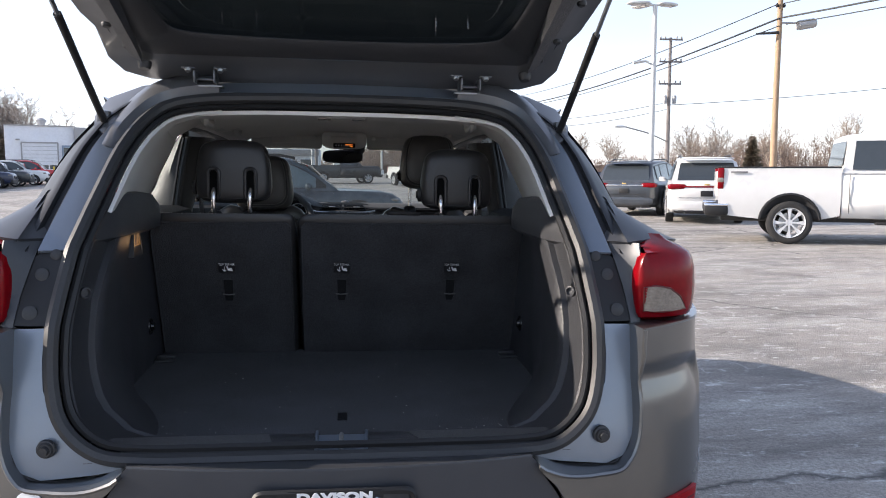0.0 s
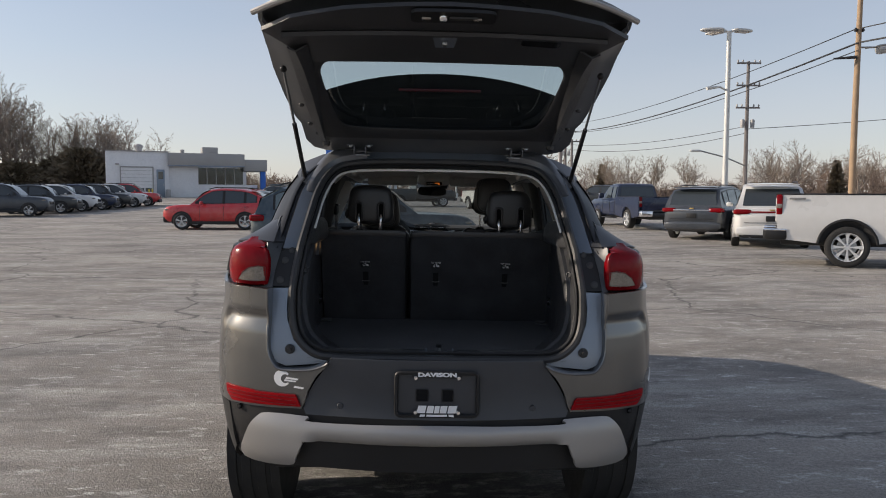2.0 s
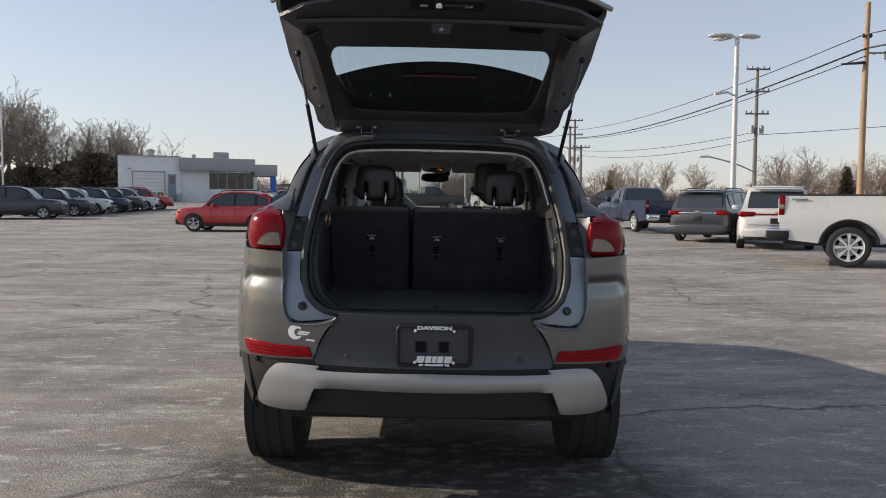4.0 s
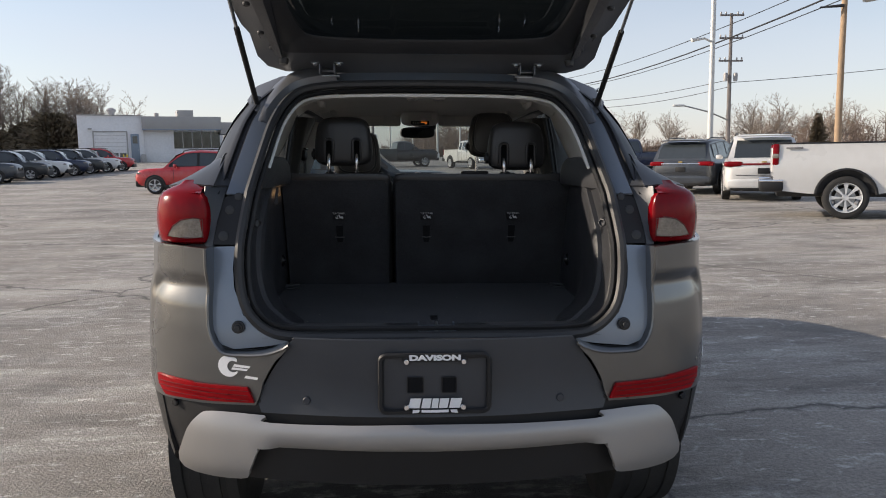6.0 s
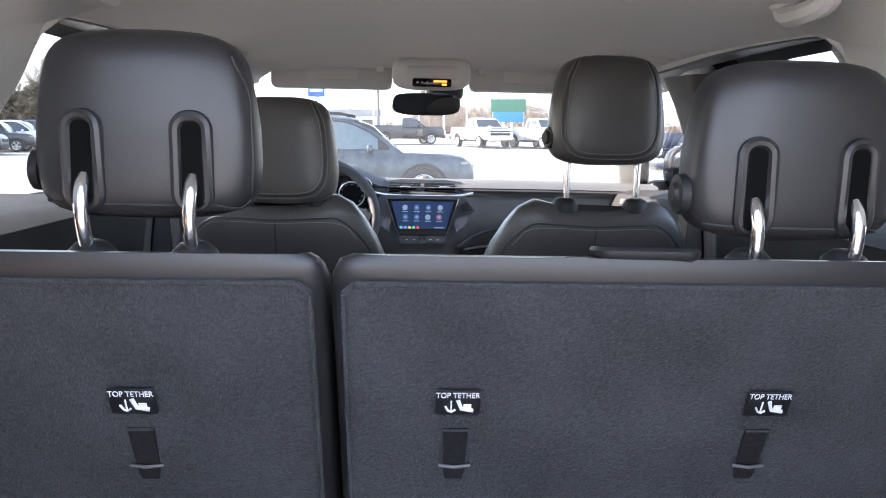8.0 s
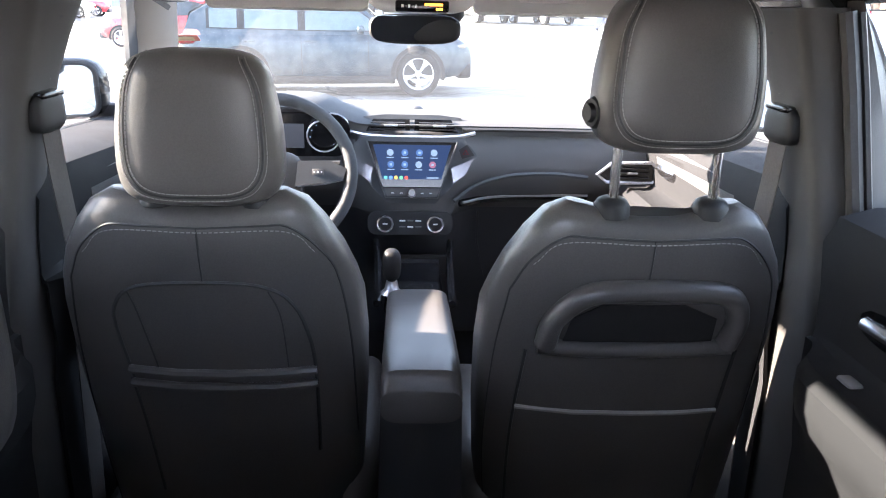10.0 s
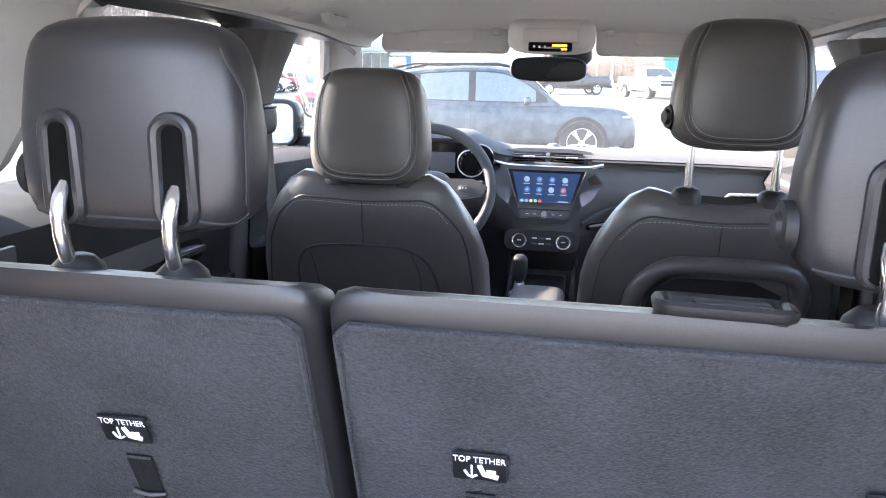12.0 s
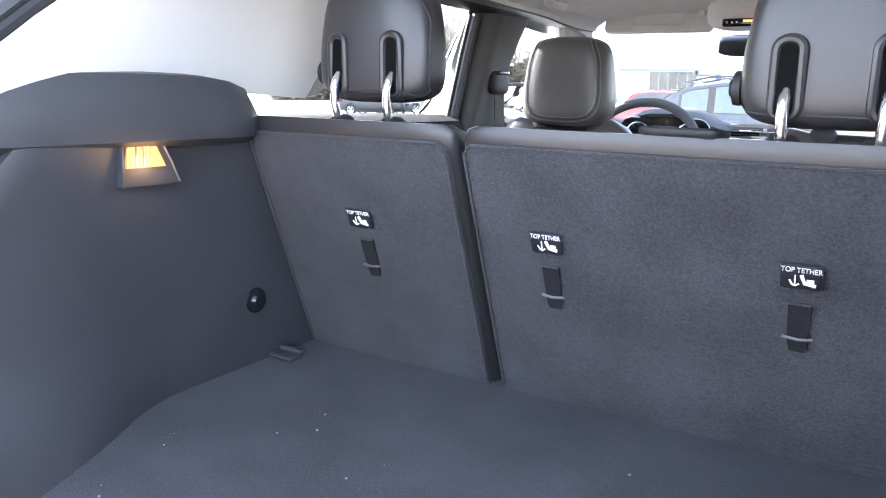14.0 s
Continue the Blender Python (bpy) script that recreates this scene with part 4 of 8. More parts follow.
for px in (-0.06, 0.09):
    part("plate_light", box(gate_in(px, 1.0, -0.008), (0.028, 0.016, 0.008), 0.003), clear_lens, gate)
part("camera_eye", lathe([(0, 0.006), (0.009, 0.006), (0.013, 0), (0.013, -0.008)], 14, Matrix.Translation(gate_in(-0.01, 1.0, -0.01)) @ pose(0, 0, 0, 180, 0, 0)), chrome, gate)
part("release_pad", box(gate_in(0.05, 1.0, -0.006), (0.085, 0.026, 0.008), 0.004), rubber, gate)
part("latch_plate", sheet([(-0.04, 1.13), (0.04, 1.13), (0.03, 1.215), (-0.03, 1.215)], lambda x, y: gate_in(x, y, 0.0), 0.05, 0.006), paint_jamb, gate, "painted latch plate")
part("latch", box(gate_in(0, 1.175, -0.006), (0.016, 0.035, 0.014), 0.004), steel, gate)
part("grab_slot", sheet(round_rect(0.12, 0.05, 0.012, 4, 0.3, 1.15), lambda x, y: gate_in(x, y, -0.001), 0.05, 0.004), plastic_gloss, gate, "recessed grab slot")
# side frames of the gate and the hinge-side frame
SF = [(0.56, 1.1), (0.575, 1.17), (0.588, 1.3), (0.604, 1.5), (0.6, 1.7), (0.588, 1.88), (0.56, 1.99), (0.535, 2.035), (0.48, 2.068), (0.38, 2.075), (0.0, 2.085), (0.0, 1.98), (0.4, 1.975), (0.468, 1.945), (0.455, 1.7), (0.425, 1.37), (0.44, 1.32), (0.5, 1.2)]
both("side_frame", sheet(SF, lambda x, y: gate_in(x, y, 0.02 + 0.03 * max(0, min(1, (abs(x) - 0.53) / 0.03)) * (1 if y < 1.95 else 0)), 0.05, 0.012), gate_paint, gate, "grey painted gate frame with grommets")
both("side_trim", grid([[gate_in(0.505 + 0.01 * math.sin(y * 5), y, 0.0), gate_in(0.475, y, -0.014), gate_in(0.44 + 0.035 * (y - 1.3) / 0.65, y, 0.004)] for y in np.linspace(1.2, 1.96, 10)], 0.006), trim_black, gate)
both("gate_bumper", lathe([(0, 0.012), (0.012, 0.012), (0.016, 0.004), (0.017, -0.006)], 14, Matrix.Translation(gate_in(0.475, 1.985, 0.0)) @ pose(0, 0, 0, 165, 0, 0)), rubber, gate)
for px, py in ((0.525, 1.86), (0.535, 1.7), (0.505, 1.95)):
    both("grommet", lathe([(0, 0.004), (0.008, 0.004), (0.011, 0), (0.011, -0.004)], 12, Matrix.Translation(gate_in(px, py, 0.012)) @ pose(0, 0, 0, 165, 0, 0)), rubber, gate)
GL = [(-0.46, 1.4), (-0.45, 1.34), (0, 1.325), (0.45, 1.34), (0.46, 1.4), (0.465, 1.7), (0.47, 1.95), (0.4, 1.975), (0, 1.985), (-0.4, 1.975), (-0.47, 1.95), (-0.465, 1.7)]
gl = part("rear_glass", sheet(GL, lambda x, y: gate_in(x, y, 0.035), 0.08), pane_gate, gate, "tinted rear window glass")
gl.visible_shadow = False
# dark moulded border with rounded corners round the glass
WIN = [(p.x, p.y) for p in catmull([(0, 1.352, 0), (0.25, 1.356, 0), (0.36, 1.368, 0), (0.405, 1.395, 0), (0.428, 1.45, 0), (0.432, 1.52, 0), (0.428, 1.62, 0), (0.42, 1.75, 0), (0.4, 1.86, 0), (0.36, 1.9, 0), (0.2, 1.915, 0), (0, 1.92, 0)], 5)]
def outer(x, y):
    k = max(abs(x) / 0.475, abs(y - 1.64) / (0.33 if y > 1.64 else 0.3), 0.01)
    return x / k, 1.64 + (y - 1.64) / k


both("glass_border", grid([[gate_in(x, y, 0.026) for x, y in WIN], [gate_in(x * 1.02, 1.64 + (y - 1.64) * 1.02, 0.018) for x, y in WIN], [gate_in(*outer(x, y), 0.014) for x, y in WIN]], 0.004), trim_black, gate, "black moulded border round the glass")
# the spoiler above it
rows = []
for x in np.linspace(-0.54, 0.54, 19):
    u = min(1.0, abs(x) / 0.42)
    tip = Vector((x, 1.905, 1.905 - 0.075 * min(1.1, abs(x) / 0.47) ** 2.2 - (0.12 if abs(x) > 0.5 else 0)))
    foot = Vector((x, 2.055 - 0.03 * u, 1.635))
    rows.append([foot, foot.lerp(tip, 0.35) + Vector((0, 0.012, 0)), foot.lerp(tip, 0.8) + Vector((0, 0.012, 0)), tip, tip + Vector((0, 0.03, 0.004)), foot.lerp(tip, 0.5) + Vector((0, 0.06, 0)), foot + Vector((0, 0.07, 0))])
spoiler = part("spoiler", grid(rows), plastic_black, gate, "black roof spoiler seen from below")
part("brake_light", box((0, 1.925, 1.84), (0.34, 0.012, 0.012), 0.004), red_dim, gate, "dark red high brake light")
AWAY = Vector((0, 2.6, 0.9))
# hinges and gas struts
for sx in (-1, 1):
    h = part("hinge", join(box((sx * 0.333, 2.03, 1.588), (0.05, 0.05, 0.006), 0.002), *[box((sx * (0.333 + dx), 2.0, 1.592), (0.005, 0.05, 0.03), 0.002) for dx in (-0.024, 0.024)], *[box((sx * (0.333 + dx * 1.6), 1.985, 1.612), (0.03, 0.022, 0.004), 0.001) for dx in (-0.024, 0.024)]), gate_paint, suv, "painted tailgate hinge")
    part("hinge_strip", box((sx * 0.36, 2.028, 1.573), (0.13, 0.03, 0.005), 0.002), steel, h, "pale strip under the hinge")
    for dx in (-0.024, 0.024):
        part("hinge_bolt", lathe([(0, 0.007), (0.006, 0.007), (0.0085, 0.002), (0.0085, 0)], 10, Matrix.Translation((sx * (0.333 + dx * 1.6), 1.98, 1.609)) @ pose(0, 0, 0, 150, 0, 0)), steel, h)
    a, b = Vector((sx * 0.553, 1.93, 1.465)), Vector((sx * 0.55, 1.4, 1.83))
    st = part("gas_strut", tube([a, a.lerp(b, 0.55)], 0.0085, 10), plastic_black, suv, "black gas strut")
    part("strut_rod", tube([a.lerp(b, 0.5), b], 0.005, 8), steel, st)
    part("strut_socket", cushion(a, (0.012, 0.012, 0.016), 2, 4), plastic_black, st)
    part("strut_socket", cushion(b, (0.012, 0.016, 0.012), 2, 4), plastic_black, st)

# ---- cabin shell ----
AWAY = Vector((0, 6.0, 1.0))
from mathutils.bvhtree import BVHTree


def lay(tree, pts, off=0.002, way=(0, 1, 0)):
    """Lays points (x, z) on a surface seen along way."""
    out = []
    for x, z in pts:
        hit = tree.ray_cast(Vector((x, 0.5, z)), Vector(way))
        if hit[0]:
            out.append(hit[0] - Vector(way) * off)
    return out


def seam(name, tree, pts, parent, r=0.0018, mat=None, off=0.0, closed=False, n=6):
    line = [(p.x, p.y) for p in catmull([(a, b, 0) for a, b in pts], n, closed)]
    return part(name, tube(lay(tree, line, off), r, 5, closed), mat or rubber, parent)


def stitches(name, tree, pts, parent, pitch=0.0075, off=0.001):
    line = catmull([(a, b, 0) for a, b in pts], 8)
    flat = lay(tree, [(p.x, p.y) for p in line], off)
    bm, run = bmesh.new(), 0.0
    for a, b in zip(flat, flat[1:]):
        d = (b - a).length
        while run < d:
            c = a.lerp(b, run / d)
            t = (b - a).normalized() * 0.0024
            bm = join(bm, tube([c - t, c + t], 0.0008, 4))
            run += pitch
        run -= d
    return part(name, bm, thread, parent, smooth=False)


def head_z(x, y):
    top = soft(y, ((2.0, 1.515), (2.12, 1.525), (2.3, 1.533), (2.7, 1.55), (3.1, 1.555), (3.4, 1.545), (3.6, 1.52)))
    ridge = 0.006 * math.exp(-((y - 2.75 - 0.25 * (x / 0.4) ** 2) / 0.05) ** 2)
    return top - ridge - 0.036 * (abs(x) / 0.5) ** 4


HL = [(-0.4, 2.045), (0.4, 2.045), (0.46, 2.1), (0.5, 2.3), (0.5, 3.2), (0.47, 3.45), (0.3, 3.55), (0, 3.58), (-0.3, 3.55), (-0.47, 3.45), (-0.5, 3.2), (-0.5, 2.3), (-0.46, 2.1)]
part("headliner", sheet(HL, lambda x, y: Vector((x, y, head_z(x, y))), 0.05, 0.01), headliner_cloth, suv, "pale grey cloth headliner")
# light trim: opening edge to window edge
win = catmull([(0.585, 2.38, 1.272), (0.56, 2.41, 1.34), (0.53, 2.44, 1.41), (0.505, 2.475, 1.484), (0.497, 2.58, 1.501), (0.495, 2.85, 1.506), (0.494, 3.05, 1.502), (0.488, 3.25, 1.496), (0.468, 3.4, 1.48), (0.452, 3.52, 1.478)], 4)
edge = [p for p in opening(0.04, 0.02) if p.x > 0.3 and p.z > 1.27]
edge = sorted(edge, key=lambda p: (p.z - p.x * 0.6))
n_lo = 13
lo_e = [edge[min(len(edge) - 1, int(round(i * (len(edge) - 1) / (n_lo - 1))))] for i in range(n_lo)]
lo_w = win[:n_lo]
rows = []
for a, b in zip(lo_e, lo_w):
    mid = a.lerp(b, 0.5) + Vector((0.014, 0, 0.012))
    rows.append(catmull([a, a.lerp(b, 0.2) + Vector((0.006, 0, 0.004)), mid, a.lerp(b, 0.8) + Vector((0.008, 0, 0.006)), b], 3))
both("d_pillar_trim", grid(rows, 0.008), trim_light, suv, "pale grey rear pillar trim")
both("cant_rail_trim", grid([[Vector((p.x, p.y, p.z)), Vector((p.x - 0.004, p.y, p.z + 0.014)), Vector((min(0.45, p.x - 0.03), p.y, head_z(min(0.45, p.x - 0.03), min(p.y, 3.5)) - 0.004)), Vector((0.4, p.y, head_z(0.4, min(p.y, 3.5)) + 0.002))] for p in win[10:]], 0.006), trim_light, suv)
both("pillar_head_corner", grid([[lo_e[-1], Vector((0.42, 2.06, 1.49)), Vector((0.36, 2.05, 1.515))], [Vector((0.47, 2.12, 1.47)), Vector((0.44, 2.15, 1.495)), Vector((0.37, 2.15, 1.522))], [Vector((0.47, 2.25, 1.455)), Vector((0.445, 2.28, 1.49)), Vector((0.38, 2.3, 1.525))], [win[12] + Vector((-0.004, 0, 0.004)), Vector((0.45, 2.48, 1.505)), Vector((0.39, 2.5, 1.535))]], 0.006), trim_light, suv)
# dark reveal from trim edge to the outer skin
both("window_reveal", grid([[p + Vector((0.002, 0.0, 0.002)), Vector((0.5 * (p.x + side_x(p.y + 0.25, p.z + 0.03)), p.y + (0.14 if i < 12 else 0.02), p.z + 0.015)), Vector((side_x(min(3.4, p.y + 0.3), min(1.5, p.z + 0.03)) - 0.006, p.y + (0.25 if i < 12 else 0.04), min(1.525, p.z + 0.03)))] for i, p in enumerate(win)], 0.006), trim_black, suv)
# cargo side panels in black plastic


def cargo_x(y, z):
    bulge = 0.006 * math.exp(-((y - 1.8) / 0.06) ** 2)
    foot = 0.018 * max(0, (0.9 - z) / 0.09) ** 1.5
    return lerp(y, ((1.5, 0.53), (1.72, 0.532), (1.78, 0.53), (1.86, 0.526), (2.0, 0.53), (2.25, 0.534), (2.36, 0.537))) - bulge - foot * min(1, max(0, (y - 1.6) / 0.15)) * max(0, min(1, (2.0 - y) / 0.15))


ROLL = ((0.79, 1.6), (0.84, 1.62), (0.9, 1.645), (1.0, 1.665), (1.08, 1.69), (1.14, 1.725), (1.2, 1.77), (1.215, 1.785))
rows, collar = [], []
for z in (0.79, 0.82, 0.86, 0.885, 0.91, 0.94, 0.98, 1.03, 1.08, 1.13, 1.17, 1.195, 1.215):
    xs = soft(z, [(b, a) for a, b in SEAL[2:9]])
    y0 = jamb_y(z) + 0.012
    ye = max(lerp(z, ROLL), y0 + 0.06)
    collar.append([Vector((xs - 0.03, y0, z)), Vector((xs - 0.034, y0 + 0.012, z)), Vector((xs - 0.026, y0 + 0.03, z)), Vector((xs - 0.02, ye, z)), Vector((xs - 0.018, ye + 0.05, z))])
    row = [Vector((xs - 0.016, ye + 0.012, z)), Vector((xs - 0.024, ye + 0.001, z)), Vector((xs - 0.034, ye + 0.003, z))]
    for y in np.linspace(ye + 0.012, 2.36, 24):
        k = min(1, (y - ye) / 0.4)
        k = k * k * (3 - 2 * k)
        row.append(Vector((min(xs - 0.036, 0.505) * (1 - k) + cargo_x(y, z) * k, y, z)))
    rows.append(row)
both("jamb_trim", grid(collar, 0.005), trim_black, suv, "black trim collar inside the tailgate seal")
both("cargo_side_panel", grid(rows, 0.006), trim_black, suv, "black moulded cargo side panel")
both("seat_side_filler", grid([[Vector((0.536, 2.26, z)), Vector((0.56, 2.31, z)), Vector((0.6, 2.4, z))] for z in (0.78, 1.0, 1.15, 1.215)], 0.006), trim_black, suv)
# ledge above the side panel
rows = []
for y in np.linspace(1.668, 2.185, 16):
    xi = lerp(y, ((1.668, 0.506), (1.71, 0.497), (1.78, 0.487), (2.1, 0.485), (2.16, 0.49), (2.185, 0.51)))
    zt = soft(y, ((1.62, 1.262), (1.72, 1.283), (1.85, 1.298), (2.05, 1.3), (2.14, 1.29), (2.185, 1.262)))
    wide = lerp(y, ((1.668, 0.004), (1.71, 0.02), (1.8, 0.08)))
    rows.append([Vector((xi + min(0.06, wide + 0.008), y, 1.2)), Vector((xi + min(0.016, wide + 0.006), y, 1.206)), Vector((xi + 0.002, y, 1.214)), Vector((xi, y, 1.235)), Vector((xi + 0.003, y, zt - 0.018)), Vector((xi + min(0.013, 0.004 + 0.2 * wide), y, zt - 0.003)), Vector((xi + min(0.035, 0.005 + 0.6 * wide), y, zt)), Vector((xi + 0.006 + wide, y, zt - 0.002))])
both("cargo_ledge", grid(rows, 0.005), trim_black, suv, "black ledge under the pillar trim")
both("ledge_crease", tube([(0.488, 1.8, 1.232), (0.487, 2.0, 1.232), (0.487, 2.1, 1.232)], 0.004, 5), rubber, suv)
both("side_stop", lathe([(0, -0.002), (0.007, -0.002), (0.009, 0.003), (0.0115, 0.0025), (0.0125, -0.004)], 16, Matrix.Translation((0.496, 1.585, 1.115)) @ pose(0, 0, 0, 90, 0, -50)), trim_black, suv)
# cargo lamp on the left panel
def slant(y0, y1, z0, z1, cut, x0, x1):
    """Box against the left panel whose forward end slopes."""
    return loft([[Vector((x, y0, z0)), Vector((x, y1, z0)), Vector((x, y1 - cut, z1)), Vector((x, y0 + 0.25 * cut, z1))] for x in (x0, x1)])


lamp = part("cargo_lamp", join(slant(1.92, 2.022, 1.148, 1.211, 0.03, -0.53, -0.5), slant(1.92, 1.927, 1.148, 1.211, 0.004, -0.53, -0.493), slant(1.922, 1.99, 1.207, 1.2115, 0.0, -0.53, -0.491)), trim_black, suv, "lit cargo lamp set in a sloping recess")
part("lamp_lens", slant(1.929, 1.994, 1.174, 1.206, 0.016, -0.505, -0.4965), glow("warm_lamp", (1.0, 0.56, 0.2), 0.06), lamp, "glowing amber lens")
part("lens_rib", join(*[box((-0.496, y, 1.19), (0.002, 0.0016, 0.028)) for y in (1.945, 1.957, 1.969)]), clear_lens, lamp)
part("recess_edge", tube([(-0.5, 1.993, 1.205), (-0.499, 2.006, 1.18), (-0.5, 2.02, 1.15)], 0.002, 6), dash_grey, lamp)
lp = new("cargo_bulb", bpy.data.lights.new("cargo_bulb", "POINT"))
lp.data.energy, lp.data.color, lp.data.shadow_soft_size = 0.012, (1.0, 0.6, 0.28), 0.01
lp.location = (-0.474, 1.965, 1.178)
for sx in (-1, 1):
    part("seat_latch", join(box((sx * 0.5, 2.25, 0.824), (0.05, 0.014, 0.009), 0.003), box((sx * 0.502, 2.232, 0.817), (0.056, 0.028, 0.006), 0.002)), trim_black, suv)
    part("release_knob", lathe([(0, 0.012), (0.01, 0.012), (0.014, 0.006), (0.022, 0.004), (0.024, -0.004)], 18, Matrix.Translation((sx * 0.528, 2.19, 0.925)) @ pose(0, 0, 0, 0, -90 * sx, 0)), plastic_gloss, suv)
    part("floor_step", box((sx * 0.497, 1.8, 0.822), (0.035, 0.13, 0.03), 0.008), trim_black, suv)
# cargo floor, sill and striker
FZ = 0.812
cargo_floor = solo("cargo_floor", sheet([(-0.47, 1.545), (0.47, 1.545), (0.515, 1.66), (0.52, 1.8), (0.525, 1.95), (0.535, 2.37), (-0.535, 2.37), (-0.525, 1.95), (-0.52, 1.8), (-0.515, 1.66)], lambda x, y: Vector((x, y, FZ)), 0.12), carpet, "charcoal carpeted cargo floor with crumbs of grit", "cargo floor")
part("floor_pull", join(box((0.01, 1.70, FZ + 0.001), (0.022, 0.05, 0.003), 0.001), tube([(0.001, 1.69, FZ + 0.002), (0.01, 1.684, FZ + 0.004), (0.019, 1.69, FZ + 0.002)], 0.002, 5)), matt_black, cargo_floor, "black finger slot in the carpet")
sill = part("sill_trim", join(*[grid([[Vector((x, 1.468, 0.808)), Vector((x, 1.474, 0.824)), Vector((x, 1.49, 0.831)), Vector((x, 1.54, 0.826)), Vector((x, 1.556, 0.817)), Vector((x, 1.562, 0.8))] for x in np.linspace(a_, b_, 9)], 0.005) for a_, b_ in ((-0.47, -0.042), (0.062, 0.47))]), trim_black, suv, "black plastic loading sill")
for x0, x1, x2, x3 in ((-0.45, -0.125, -0.135, -0.435), (0.165, 0.45, 0.435, 0.142)):
    part("scuff_plate", sheet([(x0, 1.48), (x1, 1.48), (x2, 1.53), (x3, 1.53)], lambda x, y: Vector((x, y, 0.834 - 0.1 * (y - 1.49) ** 2 / 0.01 * 0.1)), 0.1, 0.003), dash_grey, sill, "grey ribbed scuff plate")
pocket = part("striker_pocket", join(loft([[Vector((0.01 + sx * 0.048, y, z)) for sx in (-1, 1)] + [Vector((0.01 + sx * 0.048, y, z - 0.01)) for sx in (1, -1)] for y, z in ((1.466, 0.806), (1.485, 0.81), (1.53, 0.822), (1.55, 0.824))]), box((-0.04, 1.508, 0.815), (0.006, 0.08, 0.04), 0.002), box((0.06, 1.508, 0.815), (0.006, 0.08, 0.04), 0.002)), paint_jamb, sill, "blue-grey recessed striker plate")
part("striker", tube([(0.01, 1.472, 0.806), (0.01, 1.474, 0.832), (0.01, 1.506, 0.84), (0.01, 1.508, 0.815)], 0.0045, 8), steel, pocket, "steel striker loop")
# grit and crumbs on the carpet
gr = bmesh.new()
rg = random.Random(5)
for i in range(110):
    x = rg.uniform(-0.42, 0.42) if i < 40 else rg.choice((rg.gauss(0.3, 0.09), rg.gauss(-0.25, 0.1)))
    y = rg.uniform(1.6, 2.18) if i < 40 else 1.58 + abs(rg.gauss(0, 0.03))
    if abs(x) < 0.44:
        s = rg.uniform(0.0007, 0.0022)
        gr = join(gr, box((x, y, FZ + 0.0012), (s, s * rg.uniform(0.8, 2), s * 0.7), 0, 1, pose(0, 0, 0, 0, 0, rg.uniform(0, 180)).to_3x3()))
tagged(part("grit", gr, material("pale_grit", (0.3, 0.29, 0.27), 0.9), None, "", False), "pale crumbs of grit on the carpet", "grit", kind="stuff")
# cabin floor and bulkheads that close the shell
part("cabin_floor", grid([[Vector((x, y, z)) for x in np.linspace(-0.7, 0.7, 7)] for y, z in ((2.42, 0.78), (2.45, 0.55), (2.55, 0.43), (3.4, 0.38), (4.1, 0.4), (4.35, 0.6), (4.4, 1.05))], 0.02), carpet, suv)
# door cards
def door_card(name, y0, y1, xt):
    rows = []
    for y in np.linspace(y0, y1, 30):
        u = (y - y0) / (y1 - y0)
        k_ = min(1, max(0, (y1 - 0.04 - y) / 0.09)) * min(1, max(0, (y - y0 - 0.02) / 0.1))
        arm = 0.06 * math.sqrt(k_ * (2 - k_))
        top = 1.205 - 0.05 * u if y0 > 3 else 1.212
        rows.append([Vector((side_x(y, 1.2) - 0.02, y, top + 0.01)), Vector((xt + 0.06, y, top + 0.012)), Vector((xt + 0.015, y, top)), Vector((xt, y, top - 0.03)), Vector((xt + 0.008, y, 1.12)), Vector((xt + 0.012, y, 1.05)), Vector((xt + 0.006 - 0.2 * arm, y, 1.035)), Vector((xt - 0.8 * arm, y, 1.034)), Vector((xt - arm, y, 1.022)), Vector((xt - arm, y, 0.995)), Vector((xt - 0.85 * arm, y, 0.965)), Vector((xt - 0.4 * arm, y, 0.93)), Vector((xt + 0.01, y, 0.86)), Vector((xt + 0.012, y, 0.6)), Vector((xt, y, 0.42))])
    out = both(name, grid(rows, 0.008), door_soft, suv, "black door trim with padded armrest")
    for ob, sx in zip(out, (1, -1)):
        ym = y0 + 0.35 * (y1 - y0)
        yh = y1 - 0.17 if y1 < 3 else ym + 0.22
        part("door_handle", cushion((sx * (xt + 0.01), yh, 1.122), (0.012, 0.085, 0.036), 3.5, 6), plastic_gloss, ob, "black handle recess")
        part("handle_lever", tube([(sx * (xt + 0.002), yh - 0.06, 1.116), (sx * (xt - 0.008), yh - 0.01, 1.116), (sx * (xt - 0.004), yh + 0.055, 1.112)], 0.009, 8, flat=0.6), chrome, ob)
        ys = y1 - 0.16 if y1 < 3 else ym
        part("switch_panel", box((sx * (xt - 0.026), ys, 1.036), (0.042, 0.12, 0.008), 0.003), plastic_gloss, ob)
        part("window_switch", box((sx * (xt - 0.026), ys + 0.015, 1.042), (0.02, 0.032, 0.01), 0.004), satin_silver, ob)
        part("soft_insert", sheet(round_rect(0.42 * (y1 - y0), 0.05, 0.02, 4, ym + 0.05, 1.145), lambda y, z: Vector((sx * (xt + 0.001), y, z)), 0.1, 0.006), dash_grey, ob)
        part("speaker_bulge", cushion((sx * (xt + 0.01), y0 + 0.2, 0.6), (0.03, 0.1, 0.09), 2.4, 5), trim_black, ob)
    return out


door_card("rear_door_trim", 2.3, 2.935, 0.556)
door_card("front_door_trim", 3.14, 4.25, 0.605)
